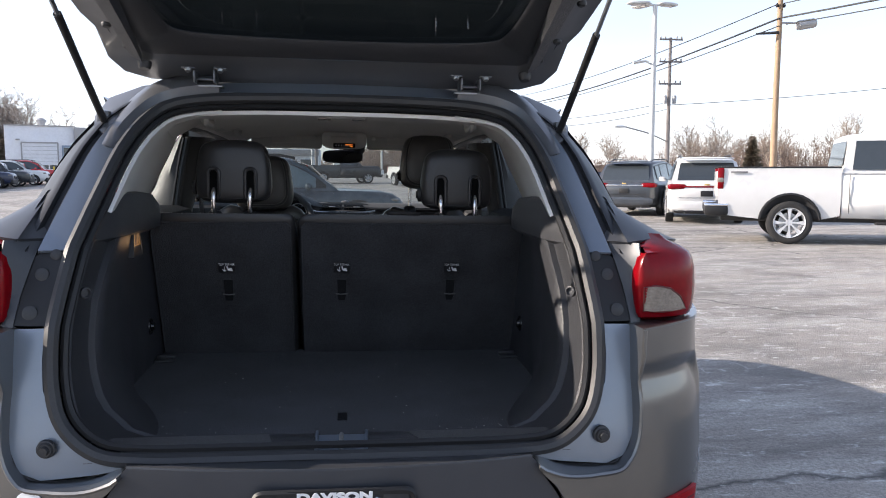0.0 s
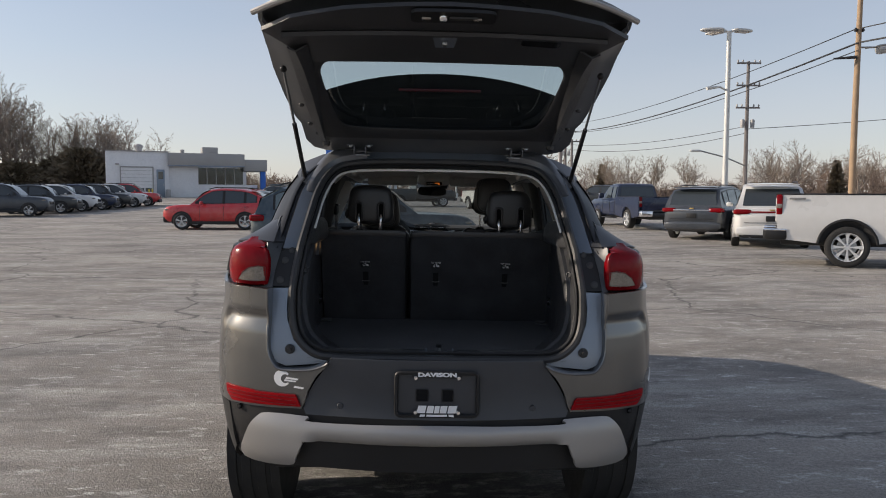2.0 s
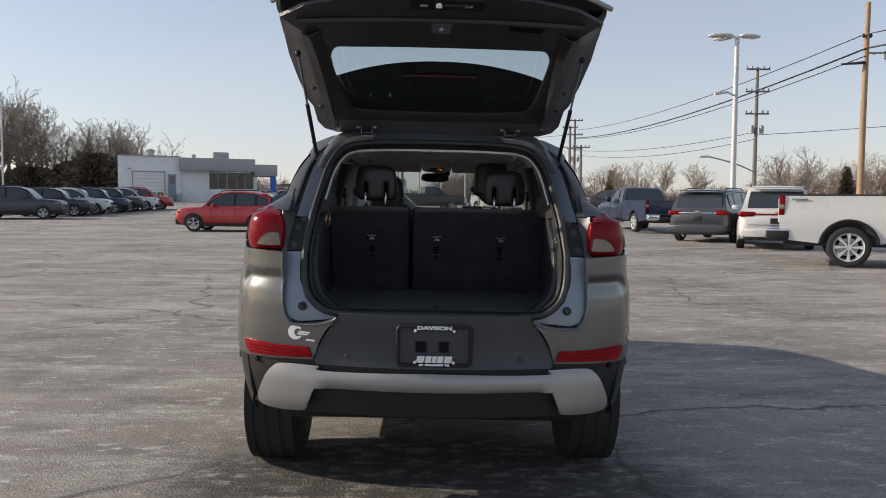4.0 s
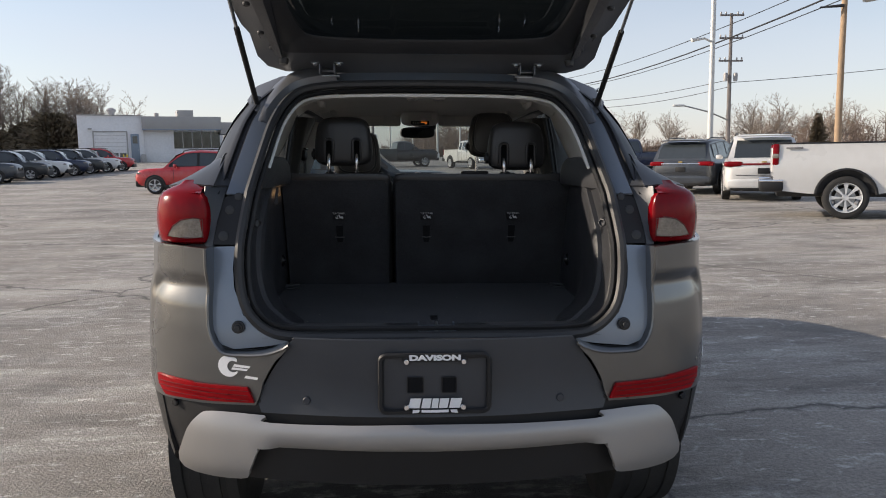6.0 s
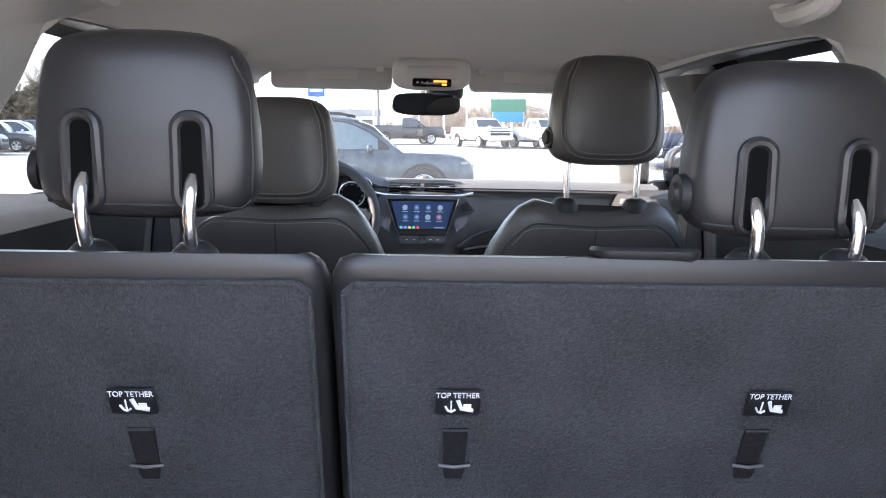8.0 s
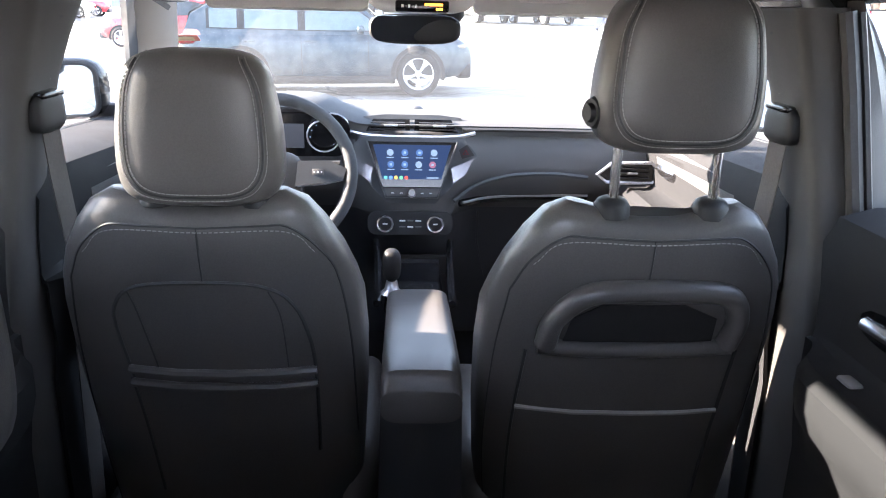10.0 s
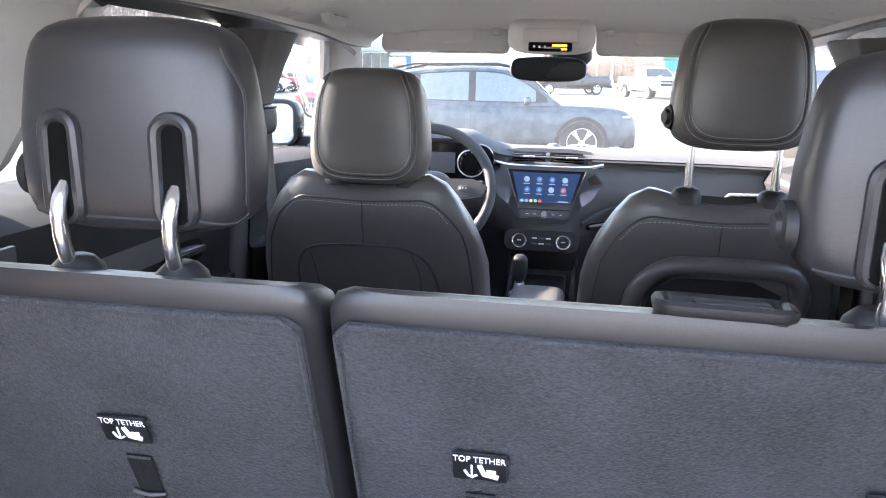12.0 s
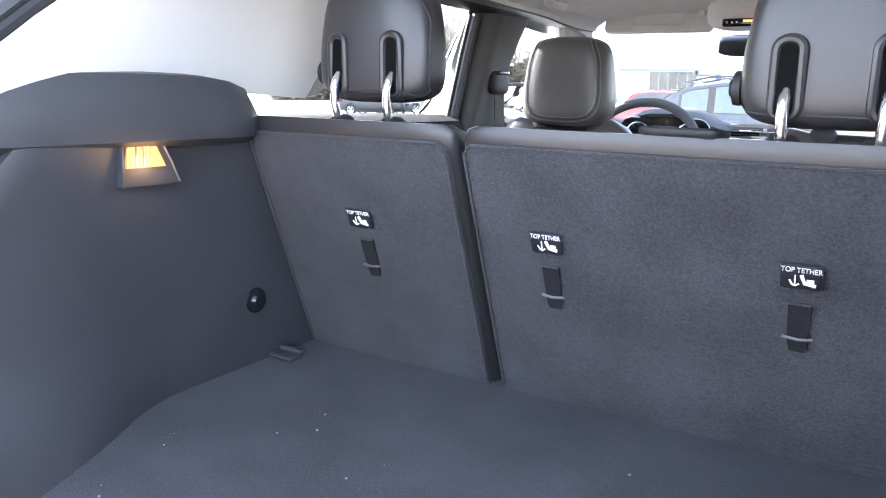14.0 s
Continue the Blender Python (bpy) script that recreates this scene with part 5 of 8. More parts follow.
# B-pillars, seals and belts
def post_at(z, table):
    return Vector((lerp(z, [(a, b) for a, b, _ in table]), lerp(z, [(a, c) for a, _, c in table]), z))


FRONT = ((0.42, 0.64, 3.24), (1.1, 0.632, 3.21), (1.2, 0.618, 3.2), (1.39, 0.568, 3.2), (1.49, 0.52, 3.2))
CORNER = ((0.42, 0.62, 2.95), (1.0, 0.606, 3.0), (1.11, 0.6, 3.02), (1.2, 0.594, 3.04), (1.39, 0.566, 3.08), (1.49, 0.54, 3.09))
GROOVE = ((0.42, 0.66, 2.88), (1.0, 0.648, 2.96), (1.11, 0.642, 3.0), (1.2, 0.636, 3.02), (1.39, 0.612, 3.05), (1.49, 0.592, 3.06))
webbing = material("belt_webbing", (0.11, 0.1, 0.095), 0.9, 0, 0.2, 20, 300, bump=0.4, bump_scale=500)
for sx in (-1, 1):
    flip = Matrix.Diagonal((sx, 1, 1, 1))
    rows = []
    for z in np.linspace(0.42, 1.49, 18):
        f, c, g = post_at(z, FRONT), post_at(z, CORNER), post_at(z, GROOVE)
        line = catmull([f + Vector((0.09, 0.03, 0)), f + Vector((0.02, 0.012, 0)), f, f.lerp(c, 0.5) + Vector((-0.004, 0, 0)), c + Vector((-0.003, 0.02, 0)), c + Vector((0.003, -0.002, 0)), c.lerp(g, 0.6), g + Vector((0.004, 0.01, 0)), g + Vector((0.02, 0.03, 0))], 3)
        rows.append([flip @ p for p in line])
    bp = part("b_pillar_trim", grid(rows, 0.006), pillar_trim, suv, "dark grey pillar trim with belt guide")
    part("trim_joint", tube([flip @ (post_at(1.08, FRONT) + Vector((-0.001, -0.002, 0))), flip @ (post_at(1.08, FRONT).lerp(post_at(1.08, CORNER), 0.5) + Vector((-0.006, 0, 0))), flip @ (post_at(1.08, CORNER) + Vector((-0.004, 0.01, 0)))], 0.0025, 5), rubber, bp)
    part("door_seal", tube([flip @ (post_at(z, GROOVE) + Vector((-0.004, -0.012, 0))) for z in np.linspace(0.45, 1.485, 20)], 0.0125, 8), rubber, bp, "ribbed black door seal")
    part("door_seal", tube([flip @ (post_at(z, GROOVE) + Vector((0.012, -0.02, 0))) for z in np.linspace(0.45, 1.485, 20)], 0.006, 6), rubber, bp)
    rows = []
    for z in np.linspace(1.17, 1.5, 9):
        g = post_at(z, GROOVE) + Vector((0.016, -0.01, 0))
        w = Vector((side_x(3.08, z) - 0.014, 3.085, z))
        rows.append([flip @ p for p in (g + Vector((-0.004, 0.03, 0)), g, g.lerp(w, 0.4) + Vector((-0.006, -0.02, 0)), g.lerp(w, 0.8) + Vector((-0.004, -0.01, 0)), w, w + Vector((0.004, 0.02, 0)))])
    fr = part("door_window_frame", grid(rows, 0.005), pillar_trim, suv, "dark rear door window frame")
    part("window_channel", tube([flip @ Vector((side_x(3.08, z) - 0.018, 3.078, z)) for z in np.linspace(1.19, 1.5, 9)], 0.005, 6), steel, fr, "pale window channel edge")
    bx = post_at(1.462, FRONT).lerp(post_at(1.462, CORNER), 0.35)
    part("airbag_badge", cushion(flip @ (bx + Vector((-0.002, 0, 0))), (0.004, 0.02, 0.013), 4, 4), dash_soft, bp)
    gx = post_at(1.315, FRONT).lerp(post_at(1.315, CORNER), 0.5)
    part("belt_guide", cushion(flip @ (gx + Vector((-0.016, 0, 0))), (0.015, 0.048, 0.03), 4, 6), plastic_black, bp, "black belt height guide")
    part("guide_cap", box(flip @ (gx + Vector((-0.022, 0, 0.026))), (0.024, 0.07, 0.01), 0.004), plastic_gloss, bp)
    # slots as pale boxes: the light falling into them is in their colour
    for zz in (1.365, 1.4):
        qx = post_at(zz, FRONT).lerp(post_at(zz, CORNER), 0.5)
        part("lit_adjuster_slot", box(flip @ (qx + Vector((-0.004, 0, 0))), (0.008, 0.05, 0.016), 0.004), trim_light, bp)
    belt = grid([[flip @ Vector((x, y - 0.022, z)), flip @ Vector((x - 0.006, y + 0.022, z))] for x, y, z in ((0.565, 3.13, 1.3), (0.566, 3.14, 1.22), (0.565, 3.16, 1.1), (0.58, 3.18, 0.9), (0.59, 3.19, 0.7), (0.6, 3.2, 0.5))], 0.002)
    part("belt", belt, webbing, bp, "grey belt webbing")
both("a_pillar_trim", grid([[screen_pos(0.47 + 0.24 * v, v) + Vector((0.0, -0.03, -0.012)), screen_pos(0.47 + 0.24 * v, v) + Vector((0.035, -0.07, -0.03)), screen_pos(0.47 + 0.24 * v, v) + Vector((0.085 + 0.03 * v, -0.1, -0.02))] for v in np.linspace(-0.04, 1.0, 9)], 0.008), trim_light, suv)
# grab handles, dome lamp, visors, overhead console
for x, y in ((0.392, 2.35), (0.425, 3.17)):
    for sx in (-1, 1):
        z = head_z(x, y)
        g = part("grab_handle", tube(catmull([(sx * x, y - 0.055, z + 0.004), (sx * x, y - 0.045, z - 0.018), (sx * (x - 0.004), y, z - 0.024), (sx * x, y + 0.045, z - 0.018), (sx * x, y + 0.055, z + 0.004)], 4), 0.0125, 8), trim_light, suv, "folded ceiling grab handle")
        for dy in (-0.05, 0.05):
            part("handle_foot", cushion((sx * x, y + dy, z - 0.004), (0.014, 0.02, 0.01), 3, 4), trim_light, g)
        part("coat_hook", box((sx * (x + 0.002), y + 0.0, z - 0.008), (0.012, 0.022, 0.014), 0.004), dash_grey, g)
dome = part("dome_lamp", box((0, 2.32, head_z(0, 2.32) - 0.006), (0.16, 0.07, 0.018), 0.008), trim_light, suv, "rear dome lamp")
for sx in (-1, 1):
    part("dome_lens", box((sx * 0.05, 2.32, head_z(0, 2.32) - 0.0145), (0.04, 0.045, 0.006), 0.003), clear_lens, dome)
    vm = Matrix.Translation((sx * 0.255, 3.5, 1.51)) @ pose(0, 0, 0, 70, 0, 0)
    vis = part("sun_visor", sheet(round_rect(0.31, 0.085, 0.015, 4), lambda x, z: vm @ Vector((x, z, 0)), 0.2, 0.014), trim_light, suv, "pale folded sun visor")
    part("visor_clip", box((sx * 0.13, 3.475, 1.515), (0.02, 0.016, 0.016), 0.004), trim_light, vis)
    part("vanity_cover", sheet(round_rect(0.13, 0.045, 0.006, 3), lambda x, z: vm @ Vector((x, z, 0.003)), 0.2, 0.003), headliner_cloth, vis)
oc = part("overhead_console", cushion((0, 3.44, 1.505), (0.098, 0.075, 0.04), 4, 6), trim_light, suv, "overhead console with amber airbag display")
part("console_recess", box((0, 3.366, 1.502), (0.12, 0.012, 0.03), 0.008), trim_light, oc)
part("display_bezel", box((0.0, 3.362, 1.478), (0.095, 0.012, 0.02), 0.004), plastic_gloss, oc)
part("amber_display", join(box((0.02, 3.3545, 1.481), (0.032, 0.002, 0.0045)), box((0.03, 3.3545, 1.4735), (0.012, 0.002, 0.0045))), glow("amber", (1.0, 0.25, 0.03), 0.35), oc)
part("display_mark", join(*[box((-0.035 + 0.012 * i, 3.3545, 1.478), (0.004, 0.002, 0.005)) for i in range(3)]), white_print, oc)
rvm = thing("rear_view_mirror", "black-framed rear view mirror on a stalk at the windscreen", "mirror", (-0.01, 3.55, 1.434))
part("housing", cushion((0, 0.012, 0), (0.093, 0.016, 0.03), 3.4, 7), plastic_black, rvm)
part("mirror_glass", sheet(round_rect(0.176, 0.05, 0.022, 6), lambda x, z: Vector((x, -0.005 + 0.1 * x - 0.12 * z, z)), 0.3, 0.002), material("mirror_face", (0.82, 0.84, 0.86), 0.02, 1.0, 0.01), rvm, "silvered glass")
part("stalk", tube([(0.0, 0.02, 0.005), (0.01, 0.05, 0.035), (0.01, 0.06, 0.06)], 0.012, 8), plastic_black, rvm)
part("sensor_cover", cushion((0.045, 0.085, 0.045), (0.06, 0.035, 0.035), 4, 5), plastic_black, rvm)

# ---- rear seats ----
label_black = material("label_black", (0.012, 0.012, 0.014), 0.4)
recess_shade = material("recess_shade", (0.017, 0.017, 0.018), 0.95, 0, 0.3, 20, 200, spec=0.1)


def tether_card(parent, x, z):
    """Label, recess and bar on the leaning carpet back."""
    m = Matrix.Translation((x, back_y(z) - 0.007, z)) @ pose(0, 0, 0, 21.8, 0, 0)
    c = part("tether_label", moved(box((0, -0.001, 0), (0.046, 0.003, 0.033), 0.002), m), label_black, parent, "black tether label with white print")
    lettering("lettering", "TOP TETHER", 0.0084, white_print, c, m @ Matrix.Translation((0, -0.0028, 0.0098)) @ pose(0, 0, 0, 90, 0, 0) @ Matrix.Diagonal((0.92, 1.15, 1, 1)), 0.0003)
    y = -0.0028
    ic = tube([(a, y, b - 0.002) for a, b in ((-0.0125, -0.002), (-0.0095, -0.008), (-0.006, -0.0095), (-0.002, -0.0065))], 0.0012, 5)
    ic = join(ic, tube([(-0.0065, y, 0.003), (-0.0065, y, -0.0105)], 0.0009, 5), tube([(0.0, y, 0.004), (0.004, y, -0.007), (0.016, y, -0.0095)], 0.0023, 5), box((0.01, y, -0.004), (0.008, 0.0015, 0.005)))
    part("icon", moved(ic, m), white_print, c)
    # flat sheet whose dark colour paints the shading of the tether slot
    rec = part("tether_recess", moved(sheet([(-0.013, -0.04), (0.013, -0.04), (0.0115, -0.1), (0.009, -0.112), (-0.009, -0.112), (-0.0115, -0.1)], lambda u, w: Vector((u, 0.0015, w)), 0.03, 0.002), m), recess_shade, parent)
    part("tether_bar", moved(tube([(-0.017, -0.001, -0.089), (0, -0.004, -0.089), (0.017, -0.001, -0.089)], 0.002, 6), m), dash_grey, rec, "steel tether bar")
    part("recess_lip", moved(tube([(-0.013, 0.0, -0.04), (0.013, 0.0, -0.04)], 0.0015, 5), m), carpet, rec)


def headrest_form(c, a, b, h, taper=0.84, p=3.0):
    rings = []
    for u in [math.sin(q) for q in np.linspace(-math.pi / 2, math.pi / 2, 27)]:
        cap = (1 - abs(u) ** 8) ** (1 / 3.0) if abs(u) < 0.9999 else 0.02
        wid = a * cap * (1 - (1 - taper) * (max(0, u + 0.5) / 1.5) ** 1.5) * (1 - 0.05 * max(0, -u))
        rings.append([Vector((q.x, q.y + c[1], q.z)) for q in ring(c[0], 0, c[2] + h * u, wid, b * max(cap, 0.05) * (1 - 0.12 * max(0, u)), p, 36)])
    return loft(rings)


def back_y(z):
    return 2.228 - 0.4 * (z - 1.088) if z > 0.7 else 2.383


def rear_seat(x0, x1, labels, hx, hz, handle):
    s = thing("split_seat", "upright split rear seatback with charcoal carpet back and dark leatherette", "seat", group="rear bench seats")
    cx, a = (x0 + x1) / 2, (x1 - x0) / 2
    rings = []
    for z, k in ((0.78, 0.98), (0.84, 1.0), (1.0, 1.0), (1.15, 1.0), (1.2, 0.998), (1.225, 0.992), (1.238, 0.972), (1.243, 0.93)):
        b = lerp(z, ((0.8, 0.1), (1.0, 0.085), (1.15, 0.062), (1.225, 0.05), (1.243, 0.038)))
        rings.append([Vector((q.x, q.y, q.z - 0.3 * max(0, (q.y - 2.2)) * (1 if z > 1.18 else 0))) for q in ring(cx, back_y(z) + lerp(z, ((0.8, 0.1), (1.0, 0.087), (1.15, 0.065), (1.243, 0.053))), z, a * k, b, 7, 44)])
    back = part("backrest", loft(rings), leather_rear, s, "dark leatherette backrest")
    e = 0.012
    CP = [(x0 + e, 0.795), (x1 - e, 0.795), (x1 - e, 1.206), (x1 - e - 0.012, 1.217), (x0 + e + 0.012, 1.217), (x0 + e, 1.206)]
    part("carpet_back", sheet(CP, lambda x, z: Vector((x, back_y(z) - 0.001 + 0.006 * max(0, (abs(x - cx) - a + 0.03) / 0.03), z)), 0.08, 0.006), carpet, s, "charcoal carpet backing")
    line = [(x0 + 0.014, 0.82), (x0 + 0.014, 1.205), (x0 + 0.026, 1.217), (x1 - 0.026, 1.217), (x1 - 0.014, 1.205), (x1 - 0.014, 0.82)]
    part("piping", tube([Vector((x, back_y(z) - 0.001, z)) for x, z in line], 0.0022, 6), carpet, s)
    part("cushion", cushion((cx, 2.72, 0.64), (a, 0.24, 0.085), 5, 8), leather_rear, s)
    part("seat_base", box((cx, 2.68, 0.5), (2 * a - 0.03, 0.4, 0.16), 0.02), plastic_black, s)
    for lx in labels:
        tether_card(s, lx, 1.088)
    # headrest with slotted rear and bright posts
    hc = (hx, 2.252, hz)
    bm = headrest_form(hc, 0.108, 0.046, 0.09, 0.82, 3.4)
    tree = BVHTree.FromBMesh(bm)
    hr = part("headrest", bm, leather_rear, s, "dark leatherette headrest")
    seam("seam", tree, [(hx - 0.098, hz - 0.072), (hx - 0.06, hz - 0.0745), (hx, hz - 0.075), (hx + 0.06, hz - 0.0745), (hx + 0.098, hz - 0.07), (hx + 0.1, hz + 0.02), (hx + 0.085, hz + 0.065)], hr, 0.002, None, 0.0)
    for dx in (-0.05, 0.05):
        yb = lay(tree, [(hx + dx, hz - 0.02)])[0].y
        slot = [(p[0], p[1]) for p in round_rect(0.029, 0.086, 0.013, 5, hx + dx, hz - 0.034)]
        part("slot_rim", tube([Vector((u, (lay(tree, [(u, w)]) or [Vector((0, yb, 0))])[0].y, w)) for u, w in slot], 0.0056, 8, True), leather_rear, hr)
        # near-black sheet on the surface paints in the unlit depth of the slot
        part("slot", sheet(slot, lambda u, w: Vector((u, yb - 0.0006, w)), 0.1, 0.003), material("slot_shade", (0.005, 0.005, 0.005), 0.95, spec=0.05), hr)
        part("post", tube(catmull([(hx + dx, yb + 0.004, hz - 0.048), (hx + dx, yb - 0.005, hz - 0.06), (hx + dx * 0.99, yb - 0.009, hz - 0.075), (hx + dx * 0.98, yb - 0.006, hz - 0.1), (hx + dx * 0.97, 2.212, 1.225)], 5), 0.0068, 10), chrome, hr, "bright chrome post")
        part("sleeve", lathe([(0.009, 0.012), (0.014, 0.01), (0.022, 0.002), (0.024, -0.006)], 18, Matrix.Translation((hx + dx * 0.97, 2.214, 1.238))), plastic_black, hr)
    part("release_button", lathe([(0, 0.008), (0.01, 0.008), (0.0125, 0.004), (0.02, 0.003), (0.021, -0.006)], 20, Matrix.Translation((hx - 0.11, 2.25, hz - 0.045)) @ pose(0, 0, 0, 0, -90, 0)), plastic_black, hr)
    if handle:
        m = Matrix.Translation((0.179, 2.207, 1.241)) @ pose(0, 0, 0, -6, 0, -3)
        lever = part("fold_lever", moved(tube([Vector((x, y, 0.004)) for x, y in round_rect(0.092, 0.046, 0.012, 4, 0, -0.004)], 0.006, 8, True, 0.8), m), plastic_black, s, "black plastic fold lever set in the seat top")
        part("lever_plate", moved(box((0, -0.004, -0.001), (0.086, 0.042, 0.006), 0.003), m), plastic_black, lever)
        part("lever_pad", moved(box((0.008, 0.004, 0.004), (0.056, 0.022, 0.007), 0.004), m), rubber, lever)
    return s


rear_seat(-0.535, -0.1275, (-0.322,), -0.303, 1.359, False)
rear_seat(-0.1245, 0.548, (0.002, 0.323), 0.336, 1.345, True)

# ---- front seats ----
def front_seat(cx, dy, hz, passenger):
    s = thing("front_seat", "dark leatherette front seat with raised headrest" if passenger else "dark leatherette driver seat with lowered headrest", "seat", group="front seats")
    rings = []
    for z, a, b in ((0.52, 0.19, 0.05), (0.56, 0.205, 0.065), (0.7, 0.216, 0.075), (0.85, 0.224, 0.075), (0.97, 0.226, 0.072), (1.05, 0.222, 0.066), (1.1, 0.213, 0.06), (1.14, 0.197, 0.054), (1.175, 0.172, 0.046), (1.195, 0.15, 0.036), (1.207, 0.12, 0.022), (1.21, 0.08, 0.01)):
        yc = soft(z, ((0.5, 3.17), (0.7, 3.14), (0.9, 3.105), (1.05, 3.06), (1.21, 3.005))) + dy
        rr = []
        for q in ring(cx, 0, z, a, b, 3.4, 44):
            u = (q.x - cx) / 0.226
            hump = 0.026 * math.exp(-((abs(u) - 0.54) / 0.26) ** 2) * max(0, min(1, (z - 1.08) / 0.1))
            wrap = -0.02 * max(0, abs(u) - 0.6) if q.y < 0 else 0.09 * max(0, abs(u) - 0.55) * (1 if z < 1.1 else 0.4)
            rr.append(Vector((q.x, q.y + yc - wrap * (1 if q.y < 0 else -1), z + hump)))
        rings.append(rr)
    bm = loft(rings)
    tree = BVHTree.FromBMesh(bm)
    part("backrest", bm, leather, s, "dark leatherette backrest shell")
    L = lambda pts: [(cx + a, b) for a, b in pts]
    seam("seam", tree, L([(-0.19, 1.1), (-0.165, 1.15), (-0.125, 1.185), (-0.085, 1.187), (0, 1.183), (0.085, 1.187), (0.125, 1.185), (0.165, 1.15), (0.19, 1.1), (0.205, 0.98), (0.21, 0.8)]), s)
    seam("seam", tree, L([(-0.19, 1.1), (-0.205, 0.98), (-0.21, 0.8), (-0.2, 0.65)]), s)
    seam("seam", tree, L([(0.0, 1.183), (0.0, 1.1)]), s, 0.0016)
    stitches("stitching", tree, L([(-0.16, 1.145), (-0.12, 1.178), (0, 1.177), (0.12, 1.178), (0.16, 1.145)]), s)
    if passenger:
        arc = L([(-0.135, 1.015), (-0.125, 1.06), (-0.085, 1.1), (-0.03, 1.108), (0.06, 1.108), (0.12, 1.098), (0.14, 1.06), (0.132, 1.015)])
        ln = [(p.x, p.y) for p in catmull([(a, b, 0) for a, b in arc], 10)]
        part("grab_bar", tube(lay(tree, ln, 0.006), 0.0165, 12, False), leather, s, "padded arch of the seatback pocket")
        part("pocket_lip", tube(lay(tree, L([(-0.145, 1.012), (-0.07, 1.008), (0, 1.007), (0.07, 1.008), (0.14, 1.012)]), 0.005), 0.0125, 10), leather, s)
        # flat dark sheet: the shade under the arch is put into its colour
        part("pocket_shadow", sheet(L([(-0.11, 1.02), (0.11, 1.02), (0.11, 1.06), (0.06, 1.083), (-0.06, 1.083), (-0.1, 1.06)]), lambda x, z: (lay(tree, [(x, z)], 0.003) or [Vector((x, 3, z))])[0], 0.05, 0.002), material("pocket_shade", (0.012, 0.012, 0.013), 0.7), s)
        seam("seam", tree, L([(-0.16, 1.0), (-0.168, 0.9), (-0.172, 0.8), (-0.17, 0.68)]), s, 0.0035)
        seam("seam", tree, L([(0.155, 1.0), (0.15, 0.9), (0.145, 0.8), (0.14, 0.68)]), s, 0.0035)
        part("pocket_edge", tube(lay(tree, L([(-0.168, 0.893), (-0.08, 0.888), (0, 0.886), (0.08, 0.886), (0.148, 0.888)]), 0.003), 0.004, 6), thread, s)
    else:
        seam("seam", tree, L([(-0.125, 0.93), (-0.135, 1.02), (-0.13, 1.06), (-0.105, 1.088), (-0.05, 1.098), (0.05, 1.098), (0.1, 1.085), (0.125, 1.06), (0.14, 1.02), (0.15, 0.95), (0.15, 0.78)]), s, 0.003)
        seam("seam", tree, L([(-0.11, 1.088), (-0.1, 1.05), (-0.085, 0.95)]), s, 0.0014)
        seam("seam", tree, L([(0.09, 1.085), (0.105, 1.04), (0.11, 0.95)]), s, 0.0014)
        for z in (0.937, 0.912):
            part("pocket_fold", tube(lay(tree, L([(-0.128, z + 0.01), (-0.06, z + 0.003), (0.02, z + 0.001), (0.09, z + 0.003), (0.152, z + 0.006)]), 0.004), 0.0075, 8), leather, s)
        seam("seam", tree, L([(-0.128, 0.93), (-0.118, 0.82), (-0.11, 0.7)]), s, 0.0026)
    part("cushion", cushion((cx, 3.36 + dy, 0.62), (0.235, 0.27, 0.075), 4, 9), leather, s)
    part("bolster", cushion((cx - 0.2 if passenger else cx + 0.2, 3.34 + dy, 0.66), (0.05, 0.25, 0.07), 3, 6), leather, s)
    part("seat_frame", box((cx, 3.36 + dy, 0.49), (0.4, 0.46, 0.13), 0.03), plastic_black, s)
    part("side_shield", box((cx + (0.235 if passenger else -0.235), 3.3 + dy, 0.55), (0.03, 0.4, 0.13), 0.012), plastic_black, s)
    yh = 2.99 + dy
    hb = headrest_form((cx + 0.012, yh, hz), 0.112, 0.056, 0.103, 0.78, 3.4)
    ht = BVHTree.FromBMesh(hb)
    hr = part("headrest", hb, leather, s, "padded leatherette headrest with grey stitching")
    seat_x, cx = cx, cx + 0.012
    a = 0.082
    loop = [(cx - a + 0.02, hz + 0.098), (cx - a, hz + 0.05), (cx - a - 0.006, hz - 0.03), (cx - a + 0.004, hz - 0.066), (cx - a + 0.03, hz - 0.082), (cx, hz - 0.085), (cx + a - 0.03, hz - 0.082), (cx + a - 0.004, hz - 0.066), (cx + a + 0.006, hz - 0.03), (cx + a, hz + 0.05), (cx + a - 0.02, hz + 0.098)]
    seam("seam", ht, loop, hr, 0.0022)
    for k in (0.95, 1.06):
        stitches("stitching", ht, [(cx + (x - cx) * k, hz + (z - hz) * (k if z < hz else 1)) for x, z in loop], hr, 0.006)
    if passenger:
        part("release_button", lathe([(0, 0.012), (0.011, 0.012), (0.013, 0.006), (0.018, 0.006), (0.021, 0.0), (0.021, -0.01)], 22, Matrix.Translation((cx - 0.108, yh - 0.01, hz - 0.052)) @ pose(0, 0, 0, 0, -90, 20)), plastic_black, hr)
    for dx in (-0.069, 0.069):
        part("post", tube([(cx + dx, yh + 0.003, hz - 0.06), (cx + dx, yh + 0.004, 1.19)], 0.0068, 12), chrome, hr, "bright chrome post")
        part("sleeve", lathe([(0.0, 0.016), (0.012, 0.016), (0.02, 0.012), (0.025, 0.004), (0.0255, -0.012)], 20, Matrix.Translation((cx + dx, yh + 0.008, 1.222))), plastic_black, hr)
    return s


front_seat(-0.312, 0.0, 1.318, False)
front_seat(0.312, -0.04, 1.405, True)

